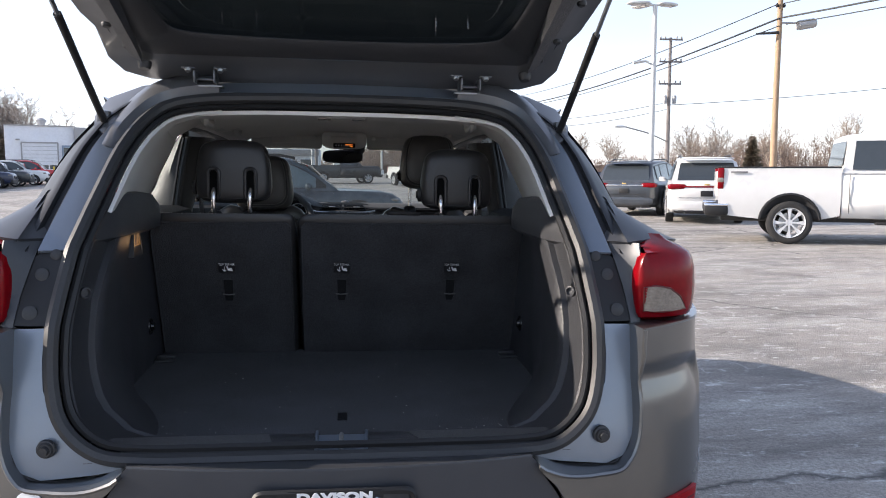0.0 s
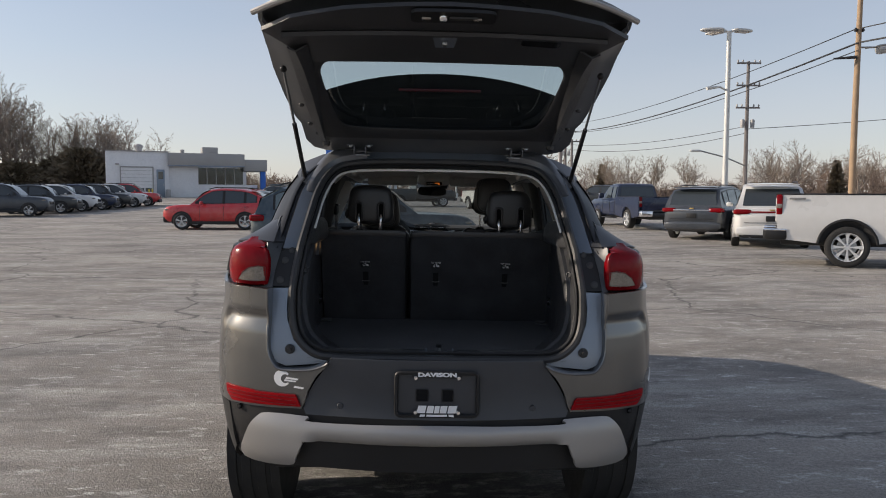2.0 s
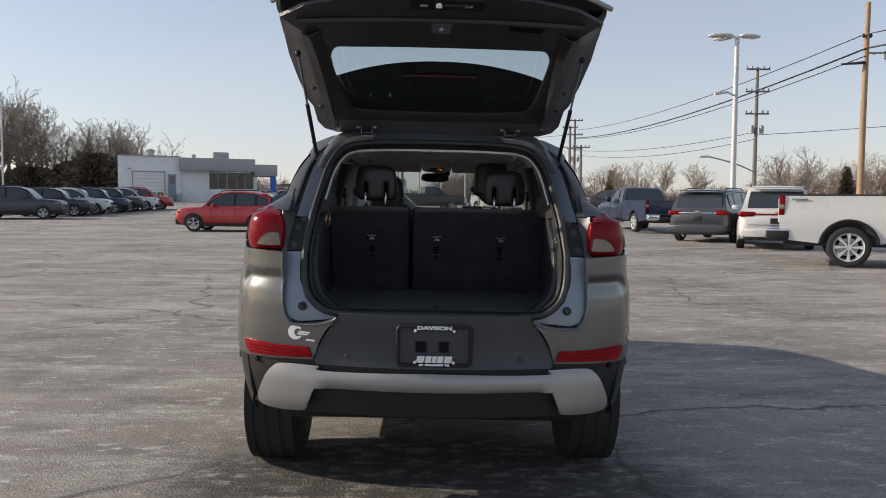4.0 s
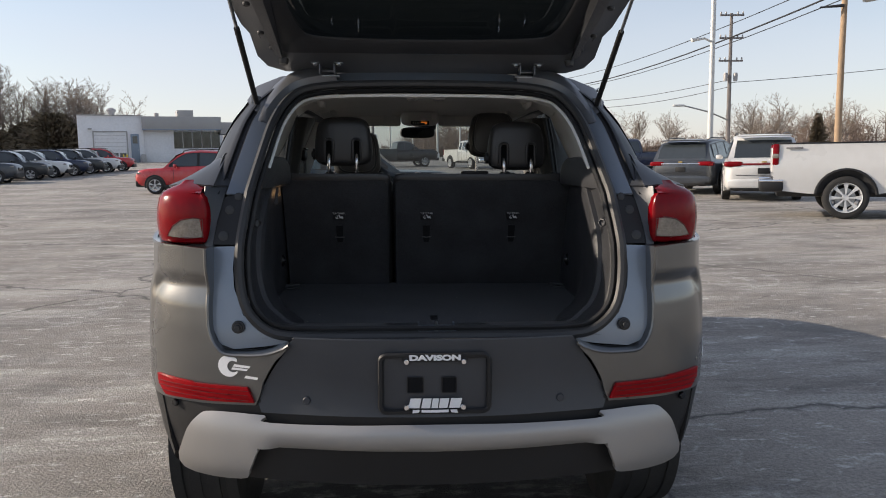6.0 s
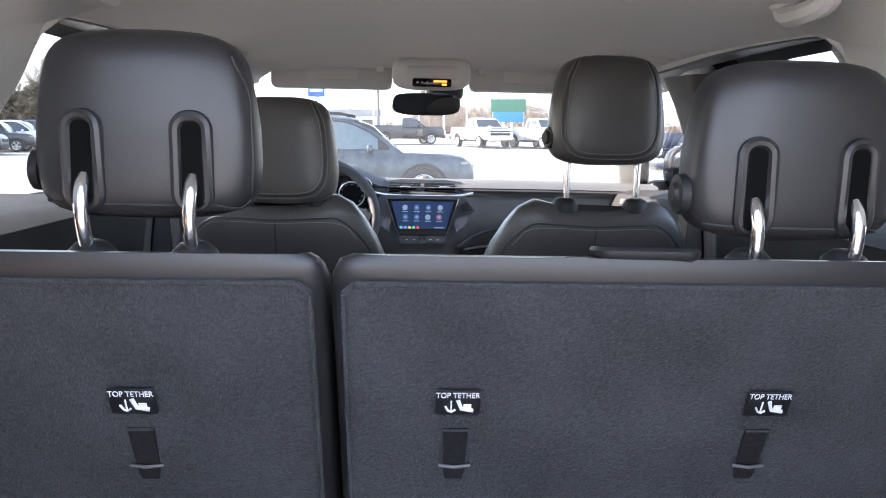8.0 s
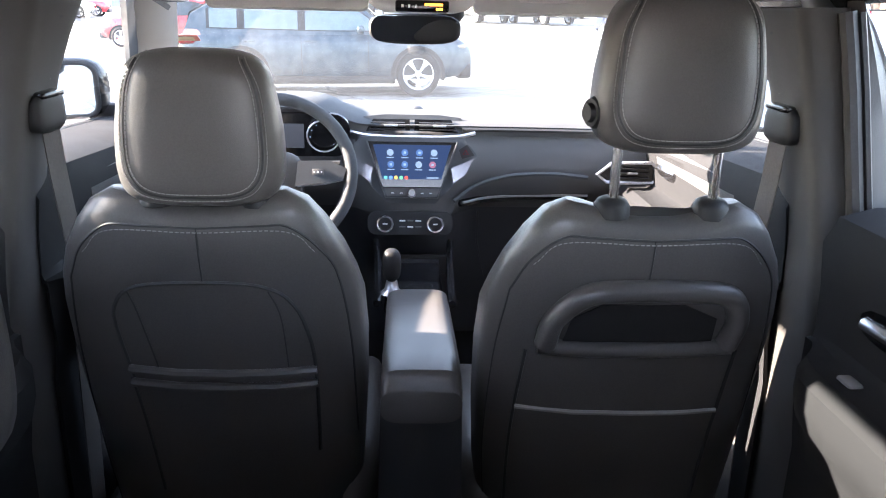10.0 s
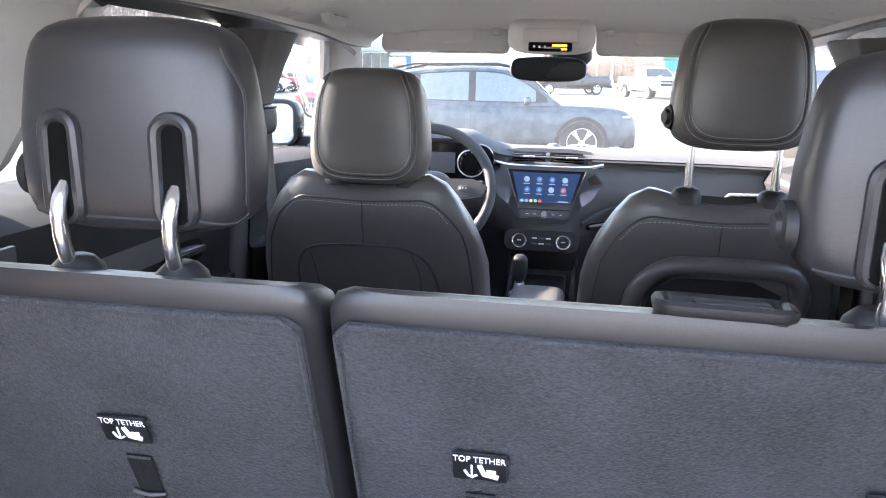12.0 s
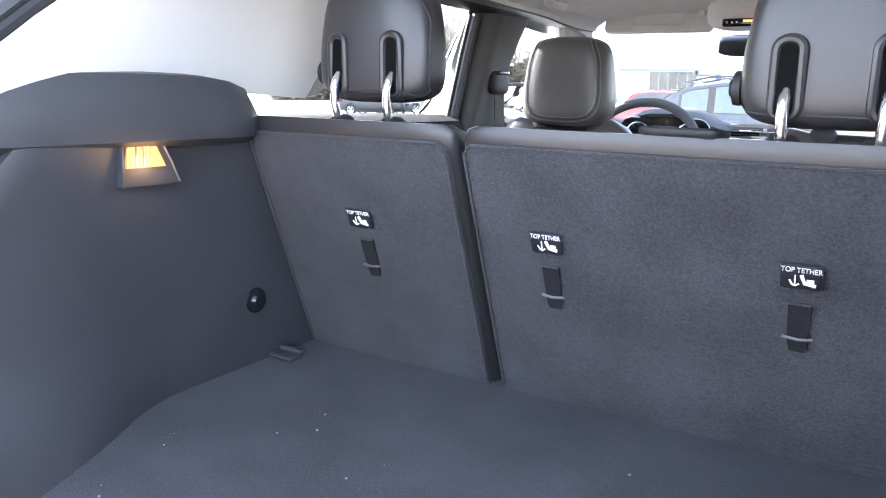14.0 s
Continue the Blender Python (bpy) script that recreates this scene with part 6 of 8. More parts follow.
# ---- centre console ----
con = thing("centre_console", "dark centre console with padded armrest and gear lever", "console")
rings = []
for y, zt in ((2.98, 0.93), (3.0, 0.955), (3.05, 0.962), (3.3, 0.94), (3.42, 0.925), (3.445, 0.91)):
    rings.append([Vector((q.x, y, q.z)) for q in [Vector((0.062 * c, 0, zt - 0.028 + 0.028 * s_)) for c, s_ in [(math.copysign(abs(math.cos(t)) ** 0.45, math.cos(t)), math.copysign(abs(math.sin(t)) ** 0.6, math.sin(t))) for t in np.linspace(0.05, 2 * math.pi + 0.05, 24, endpoint=False)]]])
part("armrest_lid", loft(rings), leather, con, "padded armrest lid")
part("armrest_band", box((0, 3.22, 0.893), (0.116, 0.42, 0.014), 0.005), plastic_gloss, con)
part("console_body", loft([[Vector((x, y, z)) for x, z in ((-0.062, 0.9 - k), (0.062, 0.9 - k), (0.07, 0.6), (0.075, 0.4), (-0.075, 0.4), (-0.07, 0.6))] for y, k in ((2.99, 0.0), (3.0, 0), (3.42, 0), (3.46, 0.05), (3.7, 0.06), (3.85, 0.05))]), trim_black, con)
part("rear_vents", join(box((0, 2.985, 0.66), (0.09, 0.012, 0.06), 0.004), *[box((0, 2.978, 0.64 + 0.014 * i), (0.08, 0.01, 0.004)) for i in range(4)]), plastic_gloss, con)
part("shift_panel", box((-0.005, 3.62, 0.855), (0.13, 0.3, 0.02), 0.008), plastic_gloss, con)
part("gear_lever", join(tube([(-0.055, 3.56, 0.85), (-0.055, 3.55, 0.91)], 0.009, 8), cushion((-0.055, 3.545, 0.935), (0.021, 0.024, 0.036), 2.8, 6)), plastic_black, con, "gear lever knob")
part("lever_collar", lathe([(0.012, 0.03), (0.016, 0.01), (0.026, 0.0)], 16, Matrix.Translation((-0.055, 3.555, 0.865))), satin_silver, con)
part("console_rail", join(tube([(-0.085, 3.5, 0.86), (-0.09, 3.7, 0.88), (-0.1, 3.83, 0.9)], 0.009, 8), tube([(0.078, 3.5, 0.86), (0.082, 3.7, 0.88), (0.09, 3.83, 0.9)], 0.009, 8)), plastic_gloss, con)
part("usb_panel", box((0.008, 3.845, 0.835), (0.15, 0.012, 0.05), 0.004), plastic_black, con)
for i in range(3):
    part("usb_socket", box((-0.018 + 0.026 * i, 3.837, 0.828), (0.013, 0.004, 0.007), 0.001), plastic_gloss, con)
    part("socket_mark", box((-0.018 + 0.026 * i, 3.8375, 0.816), (0.008, 0.001, 0.002)), white_print, con)

# ---- dashboard ----
dash = thing("dashboard", "dark grey dashboard with lit touch screen and silver vents", "dashboard")


def dash_row(x):
    hood = 0.05 * math.exp(-((x + 0.315) / 0.13) ** 4)
    mid = math.exp(-((x + 0.01) / 0.13) ** 4)
    wrap = 0.12 * (abs(x) / 0.7) ** 4
    return [Vector((x, 4.42 - wrap, 1.12)), Vector((x, 4.3 - wrap, 1.17)), Vector((x, 4.15 - wrap, 1.195 + hood * 0.5)), Vector((x, 4.02 - wrap * 0.6, 1.2 + hood)), Vector((x, 3.95 - wrap * 0.5 - hood * 1.4, 1.194 + hood)), Vector((x, 3.925 - wrap * 0.4 - hood * 1.4, 1.18 + hood)),
            Vector((x, 3.93 - wrap * 0.3 - 0.035 * mid, 1.158)), Vector((x, 3.915 - wrap * 0.2 - 0.04 * mid, 1.13)), Vector((x, 3.905 - 0.04 * mid, 1.09)), Vector((x, 3.9 - 0.045 * mid, 1.04)), Vector((x, 3.925 - 0.075 * mid, 1.0)), Vector((x, 3.96 - 0.12 * mid, 0.96)), Vector((x, 3.98 - 0.12 * mid, 0.9)), Vector((x, 3.99 - 0.08 * mid, 0.84)), Vector((x, 4.02, 0.72)), Vector((x, 4.05, 0.55))]


xs = np.linspace(-0.74, 0.74, 49)
part("upper_pad", grid([[dash_row(x)[i] for x in xs] for i in range(6)], 0.006), dash_soft, dash, "soft dark dash top")
part("mid_panel", grid([[dash_row(x)[i] + Vector((0, 0.004, 0)) for x in xs] for i in range(5, 12)], 0.006), dash_grey, dash, "grey dash face")
part("lower_panel", grid([[dash_row(x)[i] + Vector((0, 0.006, 0)) for x in xs] for i in range(11, 16)], 0.006), trim_black, dash)
part("dash_crease", tube([dash_row(x)[5] + Vector((0, -0.003, -0.004)) for x in np.linspace(0.12, 0.72, 15)], 0.006, 6), rubber, dash)
part("swoop", tube(catmull([(0.1, 3.862, 1.0), (0.16, 3.895, 1.035), (0.25, 3.895, 1.062), (0.36, 3.893, 1.068), (0.45, 3.89, 1.06)], 6), 0.006, 6), dash_soft, dash)
part("glove_bar", tube(catmull([(0.115, 3.9, 0.985), (0.2, 3.935, 0.992), (0.33, 3.94, 0.997), (0.46, 3.93, 1.0)], 5), 0.011, 8, flat=0.6), plastic_gloss, dash)
part("glove_strip", tube(catmull([(0.125, 3.888, 0.99), (0.2, 3.924, 0.997), (0.33, 3.929, 1.002), (0.46, 3.919, 1.005)], 5), 0.004, 6), satin_silver, dash)
part("glove_box_gap", tube([(0.17, 3.955, 0.95), (0.175, 3.985, 0.85), (0.2, 4.0, 0.75), (0.5, 4.0, 0.75), (0.56, 3.98, 0.95)], 0.003, 5), rubber, dash)
part("sensor_dome", lathe([(0, 0.016), (0.016, 0.012), (0.024, 0.004), (0.026, -0.004)], 16, Matrix.Translation((0.0, 4.12, 1.198))), dash_grey, dash)
# touch screen
SC0 = -0.01


def face(x, z, off=0.0):
    return Vector((x, 3.862 - (1.15 - z) * 0.22 - off, z))


def trap(wt, wb, zt, zb):
    return [(SC0 - wb, zb), (SC0 + wb, zb), (SC0 + wt, zt), (SC0 - wt, zt)]


part("stack_surround", sheet([(SC0 - 0.06, 1.0), (SC0 + 0.06, 1.0), (SC0 + 0.1, 1.04), (SC0 + 0.165, 1.12), (SC0 + 0.13, 1.163), (SC0 - 0.13, 1.163), (SC0 - 0.165, 1.12), (SC0 - 0.1, 1.04)], lambda x, z: face(x, z, -0.006), 0.04, 0.01), dash_soft, dash)
scr = part("touch_screen", sheet(trap(0.111, 0.073, 1.153, 1.043), lambda x, z: face(x, z, 0.004), 0.05, 0.008), plastic_gloss, dash, "touch screen with lit round icons")
part("screen_image", sheet(trap(0.098, 0.074, 1.146, 1.062), lambda x, z: face(x, z, 0.0052), 0.05), glow("screen_blue", (0.012, 0.04, 0.13), 0.06), scr)
ICON = (glow("icon_blue", (0.1, 0.24, 0.55), 0.055), glow("icon_pale", (0.4, 0.58, 0.8), 0.05), glow("icon_pink", (0.5, 0.2, 0.32), 0.05))
for r_ in range(2):
    for c_ in range(4):
        x, z = SC0 - 0.055 + 0.0367 * c_ * (1 - 0.05 * r_) + 0.002 * r_, 1.127 - 0.029 * r_
        p = face(x, z, 0.0062)
        mi = 2 if (r_, c_) == (1, 3) else (1 if (r_ + c_) % 3 == 0 else 0)
        part("icon", lathe([(0, 0.0006), (0.0082, 0.0006), (0.0085, 0)], 18, Matrix.Translation(p) @ pose(0, 0, 0, 90 - 12, 0, 0)), ICON[mi], scr)
        part("icon_glyph", box(face(x, z, 0.0072), (0.006, 0.0004, 0.006), 0.001), ICON[1], scr)
        part("icon_caption", box(face(x, z - 0.0125, 0.0062), (0.018, 0.0006, 0.0025)), ICON[1], scr)
DOT = [glow("dot_%s" % n, c, 0.13) for n, c in (("teal", (0.1, 0.4, 0.45)), ("blue", (0.1, 0.25, 0.7)), ("gold", (0.6, 0.4, 0.1)), ("green", (0.1, 0.5, 0.25)), ("red", (0.6, 0.08, 0.06)))]
for i, m in enumerate(DOT):
    part("dock_icon", lathe([(0, 0.0006), (0.0045, 0.0006), (0.0047, 0)], 14, Matrix.Translation(face(SC0 - 0.066 + 0.013 * i, 1.066, 0.0068)) @ pose(0, 0, 0, 78, 0, 0)), m, scr)
part("status_bar", box(face(SC0 + 0.052, 1.066, 0.0064), (0.03, 0.0006, 0.0035)), ICON[1], scr)
part("button_strip", sheet(trap(0.071, 0.062, 1.04, 1.02), lambda x, z: face(x, z, 0.007), 0.05, 0.006), dash_grey, scr)
part("volume_knob", lathe([(0, 0.014), (0.0085, 0.014), (0.01, 0.01), (0.0105, 0)], 20, Matrix.Translation(face(SC0, 1.03, 0.008)) @ pose(0, 0, 0, 78, 0, 0)), plastic_gloss, scr)
part("knob_edge", tube([face(SC0, 1.03, 0.018) + Vector((0.0095 * math.cos(a), 0, 0.0095 * math.sin(a))) for a in np.linspace(0, 2 * math.pi, 20, endpoint=False)], 0.001, 5, True), satin_silver, scr)
for dx in (-0.048, -0.026, 0.026, 0.048):
    part("button_mark", box(face(SC0 + dx, 1.03, 0.0142), (0.007, 0.0006, 0.002)), white_print, scr)
part("screen_frame", tube([face(x, z, 0.006) for x, z in [(SC0 - 0.114, 1.155), (SC0 - 0.066, 1.016), (SC0 + 0.066, 1.016), (SC0 + 0.114, 1.155)]], 0.0018, 6), dash_grey, scr)
for sx in (-1, 1):
    part("silver_wing", sheet([(SC0 + sx * 0.098, 1.09), (SC0 + sx * 0.155, 1.115), (SC0 + sx * 0.135, 1.075), (SC0 + sx * 0.105, 1.055)], lambda x, z: face(x, z, 0.006), 0.05, 0.004), material("wing_gloss", (0.2, 0.2, 0.22), 0.15, 0.6), dash)
part("hazard_switch", sheet([(SC0 + 0.118, 1.135), (SC0 + 0.138, 1.148), (SC0 + 0.157, 1.122), (SC0 + 0.125, 1.113)], lambda x, z: face(x, z, 0.004), 0.05, 0.003), plastic_black, dash)
part("hazard_triangle", tube([face(SC0 + 0.128, 1.124, 0.006), face(SC0 + 0.142, 1.124, 0.006), face(SC0 + 0.135, 1.135, 0.006)], 0.001, 5, True), red_lens, dash)
# centre vents
part("vent_hood", sheet([(-0.17, 1.16), (0.15, 1.16), (0.115, 1.203), (0.06, 1.209), (-0.08, 1.209), (-0.135, 1.203)], lambda x, z: Vector((x, 3.922 + (z - 1.16) * 0.5, z)), 0.05, 0.012), dash_soft, dash)
part("vent_bar", tube(catmull([(-0.172, 3.915, 1.168), (-0.12, 3.9, 1.16), (-0.01, 3.895, 1.158), (0.1, 3.9, 1.16), (0.152, 3.915, 1.168)], 5), 0.0055, 6), satin_silver, dash)
for x0, x1 in ((-0.128, -0.016), (-0.004, 0.108)):
    v = part("air_vent", sheet([(x0 + (0.0 if x0 > -0.1 else 0.0), 1.17), (x1, 1.17), (x1 - (0.018 if x1 > 0 else 0), 1.199), (x0 + (0.018 if x0 < -0.1 else 0), 1.199)], lambda x, z: Vector((x, 3.912 + (z - 1.16) * 0.5, z)), 0.05, 0.004), plastic_gloss, dash)
    for i in range(3):
        part("slat", box(((x0 + x1) / 2, 3.906 + 0.004 * i, 1.1765 + 0.0078 * i), (x1 - x0 - 0.024, 0.012, 0.0022)), plastic_black, v)
    part("vent_tab", box(((x0 + x1) / 2 + 0.008, 3.896, 1.188), (0.034, 0.012, 0.005), 0.002), satin_silver, v)
# heater panel
part("heater_panel", sheet(round_rect(0.215, 0.058, 0.022, 6, -0.013, 0.953), lambda x, z: Vector((x, 3.818 + 0.25 * (z - 0.953), z)), 0.05, 0.012), plastic_black, dash, "heater panel with two ringed knobs")
for sx in (-1, 1):
    kx = -0.013 + sx * 0.063
    part("heater_knob", lathe([(0, 0.012), (0.016, 0.012), (0.018, 0.006), (0.018, 0)], 24, Matrix.Translation((kx, 3.81, 0.953)) @ pose(0, 0, 0, 78, 0, 0)), plastic_black, dash)
    part("knob_ring", lathe([(0.0195, 0.008), (0.0215, 0.009), (0.0228, 0.002), (0.0228, 0), (0.0195, 0)], 28, Matrix.Translation((kx, 3.81, 0.953)) @ pose(0, 0, 0, 78, 0, 0)), chrome, dash)
    part("knob_mark", box((kx, 3.7965, 0.956), (0.012, 0.001, 0.003)), white_print, dash)
for i in range(3):
    for j in range(2):
        part("heater_button", box((-0.033 + 0.02 * i, 3.806, 0.946 + 0.016 * j), (0.015, 0.003, 0.004), 0.001), white_print if (i + j) % 2 else dash_grey, dash)
# passenger and driver end vents
for sx in (-1, 1):
    e = part("end_vent", sheet([(sx * 0.465, 1.078), (sx * 0.49, 1.058), (sx * 0.605, 1.058), (sx * 0.628, 1.083), (sx * 0.6, 1.112), (sx * 0.5, 1.108)], lambda x, z: Vector((x, 3.855 - 0.1 * max(0, abs(x) - 0.5), z)), 0.05, 0.01), plastic_gloss, dash, "end vent with silver surround")
    part("vent_ring", tube([Vector((x, 3.852 - 0.1 * max(0, abs(x) - 0.5), z)) for x, z in [(sx * 0.465, 1.078), (sx * 0.49, 1.058), (sx * 0.605, 1.058), (sx * 0.628, 1.083), (sx * 0.6, 1.112), (sx * 0.5, 1.108)]], 0.005, 6, True), satin_silver, e)
    for i in range(3):
        part("slat", box((sx * 0.55, 3.843, 1.072 + 0.012 * i), (0.09, 0.008, 0.0025)), plastic_black, e)
    part("vent_tab", box((sx * 0.55, 3.838, 1.085), (0.03, 0.008, 0.005), 0.002), satin_silver, e)
# gauges
part("gauge_panel", sheet(round_rect(0.3, 0.11, 0.04, 6, -0.315, 1.165), lambda x, z: Vector((x, 3.86 - 0.25 * (z - 1.165), z)), 0.1, 0.01), plastic_gloss, dash, "instrument panel with lit dials")
for dx in (-0.085, 0.085):
    part("dial_ring", tube([Vector((-0.315 + dx + 0.04 * math.cos(a), 3.848 - 0.25 * 0.04 * math.sin(a), 1.165 + 0.04 * math.sin(a))) for a in np.linspace(0, 2 * math.pi, 24, endpoint=False)], 0.0022, 5, True), satin_silver, dash)
    for k in range(8):
        a = radians(-40 + 32 * k)
        part("dial_tick", box((-0.315 + dx + 0.032 * math.cos(a), 3.848 - 0.008 * math.sin(a), 1.165 + 0.032 * math.sin(a)), (0.003, 0.001, 0.003)), ICON[1], dash)
part("driver_display", box((-0.315, 3.85, 1.165), (0.075, 0.004, 0.06), 0.002), glow("display_dim", (0.05, 0.06, 0.08), 0.06), dash)
# steering wheel
SW = thing("steering_wheel", "black leather steering wheel with silver spokes", "steering wheel")
wm = Matrix.Translation((-0.325, 3.635, 1.115)) @ pose(0, 0, 0, 90 - 24, 0, 0)
part("rim", moved(tube([Vector((0.178 * math.cos(a), 0.172 * math.sin(a), 0)) for a in np.linspace(0, 2 * math.pi, 48, endpoint=False)], 0.0145, 10, True), wm), dash_soft, SW)
part("hub", moved(cushion((0, -0.005, -0.02), (0.07, 0.06, 0.028), 3.2, 8), wm), leather, SW)
part("emblem", moved(box((0, 0.0, 0.009), (0.034, 0.011, 0.004), 0.001), wm), material("dull_gold", (0.6, 0.42, 0.14), 0.3, 0.8), SW, "plain gold badge")
for sx in (-1, 1):
    part("spoke", moved(sheet([(sx * 0.055, -0.03), (sx * 0.16, -0.015), (sx * 0.168, 0.012), (sx * 0.13, 0.03), (sx * 0.06, 0.028)], lambda x, y: Vector((x, y, -0.002)), 0.05, 0.014), wm), dash_soft, SW)
    part("spoke_trim", moved(tube([Vector((sx * x, y, 0.007)) for x, y in ((0.06, -0.028), (0.12, -0.022), (0.158, -0.013), (0.165, 0.01), (0.13, 0.027), (0.07, 0.026))], 0.0028, 6), wm), satin_silver, SW, "silver spoke trim")
    part("switch_pad", moved(box((sx * 0.105, 0.003, 0.006), (0.05, 0.024, 0.01), 0.005), wm), plastic_gloss, SW)
    part("switch_ring", moved(box((sx * 0.105, 0.003, 0.012), (0.026, 0.014, 0.003), 0.002), wm), dash_grey, SW)
    part("switch_mark", moved(join(*[box((sx * 0.105 + k, 0.003, 0.0138), (0.003, 0.003, 0.001)) for k in (-0.008, 0.0, 0.008)]), wm), white_print, SW)
part("lower_spoke", moved(sheet([(-0.03, -0.05), (0.03, -0.05), (0.016, -0.165), (-0.016, -0.165)], lambda x, y: Vector((x, y, -0.004)), 0.05, 0.012), wm), satin_silver, SW)
part("column", tube([(-0.325, 3.66, 1.1), (-0.325, 3.86, 1.03)], 0.045, 12), plastic_black, SW)
for sx in (-1, 1):
    part("stalk", tube([(-0.325 + sx * 0.04, 3.71, 1.12), (-0.325 + sx * 0.15, 3.69, 1.13)], 0.007, 8), plastic_black, SW)

# the car leans a little on the sloping lot
LEAN = Matrix.Translation((0, 0, 0.95)) @ pose(0, 0, 0, 0, 0.9, 0) @ Matrix.Translation((0, 0, -0.95))
for ob in [o for o in scene.objects if o.parent is None and o is not cam and o is not sun]:
    ob.matrix_world = LEAN @ ob.matrix_basis

# ---- other vehicles ----
AWAY = None
lot_glass = material("dark_car_glass", (0.035, 0.042, 0.046), 0.06, 0, 0.1, spec=0.8)
lot_glass_light = material("lit_car_glass", (0.12, 0.16, 0.17), 0.08, 0, 0.2, spec=0.8)
white_paint = material("white_paint", (0.66, 0.655, 0.64), 0.3, 0, 0.04, 2, 300, coat=0.6, dirt=0.15, dirt_color=(0.5, 0.48, 0.45))
red_paint = material("red_paint", (0.5, 0.02, 0.025), 0.3, 0.1, 0.08, 2, 300, coat=0.8, dirt=0.1)
navy_paint = material("navy_paint", (0.008, 0.017, 0.05), 0.3, 0.0, 0.1, 2, 300, coat=0.4, dirt=0.04)
teal_paint = material("blue_grey_paint", (0.03, 0.052, 0.07), 0.34, 0.3, 0.1, 2, 300, coat=0.5, dirt=0.16, dirt_color=(0.36, 0.38, 0.38))
slate_paint = material("slate_paint", (0.05, 0.058, 0.07), 0.32, 0.3, 0.08, 2, 300, coat=0.4, dirt=0.05)
black_paint = material("black_paint", (0.03, 0.033, 0.036), 0.3, 0.2, 0.1, 2, 300, coat=0.4, dirt=0.05, dirt_color=(0.2, 0.2, 0.2))
silver_paint = material("silver_paint", (0.5, 0.5, 0.5), 0.35, 0.6, 0.06, 2, 300, coat=0.6, dirt=0.1)
gold_badge = material("gold_badge", (0.65, 0.45, 0.15), 0.35, 0.7)


def body_ring(y, w, zb, zt, n=28):
    """A car body's cross-section: tumblehome above, tuck-under below."""
    out = []
    for x, u in ((0, 0), (0.6, 0), (0.88, 0.03), (0.97, 0.14), (1.0, 0.36), (0.995, 0.6), (0.985, 0.78), (0.965, 0.9), (0.91, 0.97), (0.6, 1.0), (0, 1.0)):
        out.append(Vector((x * w, y, zb + (zt - zb) * u)))
    return out + [Vector((-p.x, p.y, p.z)) for p in out[-2:0:-1]]


def lot_wheels(car, r, w, yr, yf, half, spokes, rim):
    for y in (yr, yf):
        for sx in (-1, 1):
            wheel(car, (sx * (half + 0.022 - w / 2), y, r), r, w, spokes, rim, 90 * sx, False, 0.96)


def well(profile, m, z):
    """A wheel well, open below height z."""
    bm = lathe(profile, 28, m)
    bmesh.ops.bisect_plane(bm, geom=bm.verts[:] + bm.edges[:] + bm.faces[:], plane_co=(0, 0, z), plane_no=(0, 0, -1), clear_outer=True)
    return bm


def arch_trim(car, y, r, half, mat):
    for sx in (-1, 1):
        o = [(y + r * 1.22 * math.cos(a), r + r * 1.22 * math.sin(a)) for a in np.linspace(-0.25, math.pi + 0.25, 17)]
        i = [(y + r * 1.06 * math.cos(a), r + r * 1.06 * math.sin(a)) for a in np.linspace(-0.25, math.pi + 0.25, 17)]
        part("wheel_arch", grid([[Vector((sx * (half - 0.02), a, b)) for a, b in o], [Vector((sx * (half + 0.012), a, b)) for a, b in o], [Vector((sx * (half + 0.012), a, b)) for a, b in i], [Vector((sx * (half - 0.25), a, b)) for a, b in i]]), mat, car)
        part("arch_well", well([(0, -0.02), (r * 1.1, -0.02), (r * 1.1, 0.0), (0, 0.0)], Matrix.Translation((sx * (half + 0.004), y, r)) @ pose(0, 0, 0, 0, 90 * sx, 0), 0.3), rubber, car)


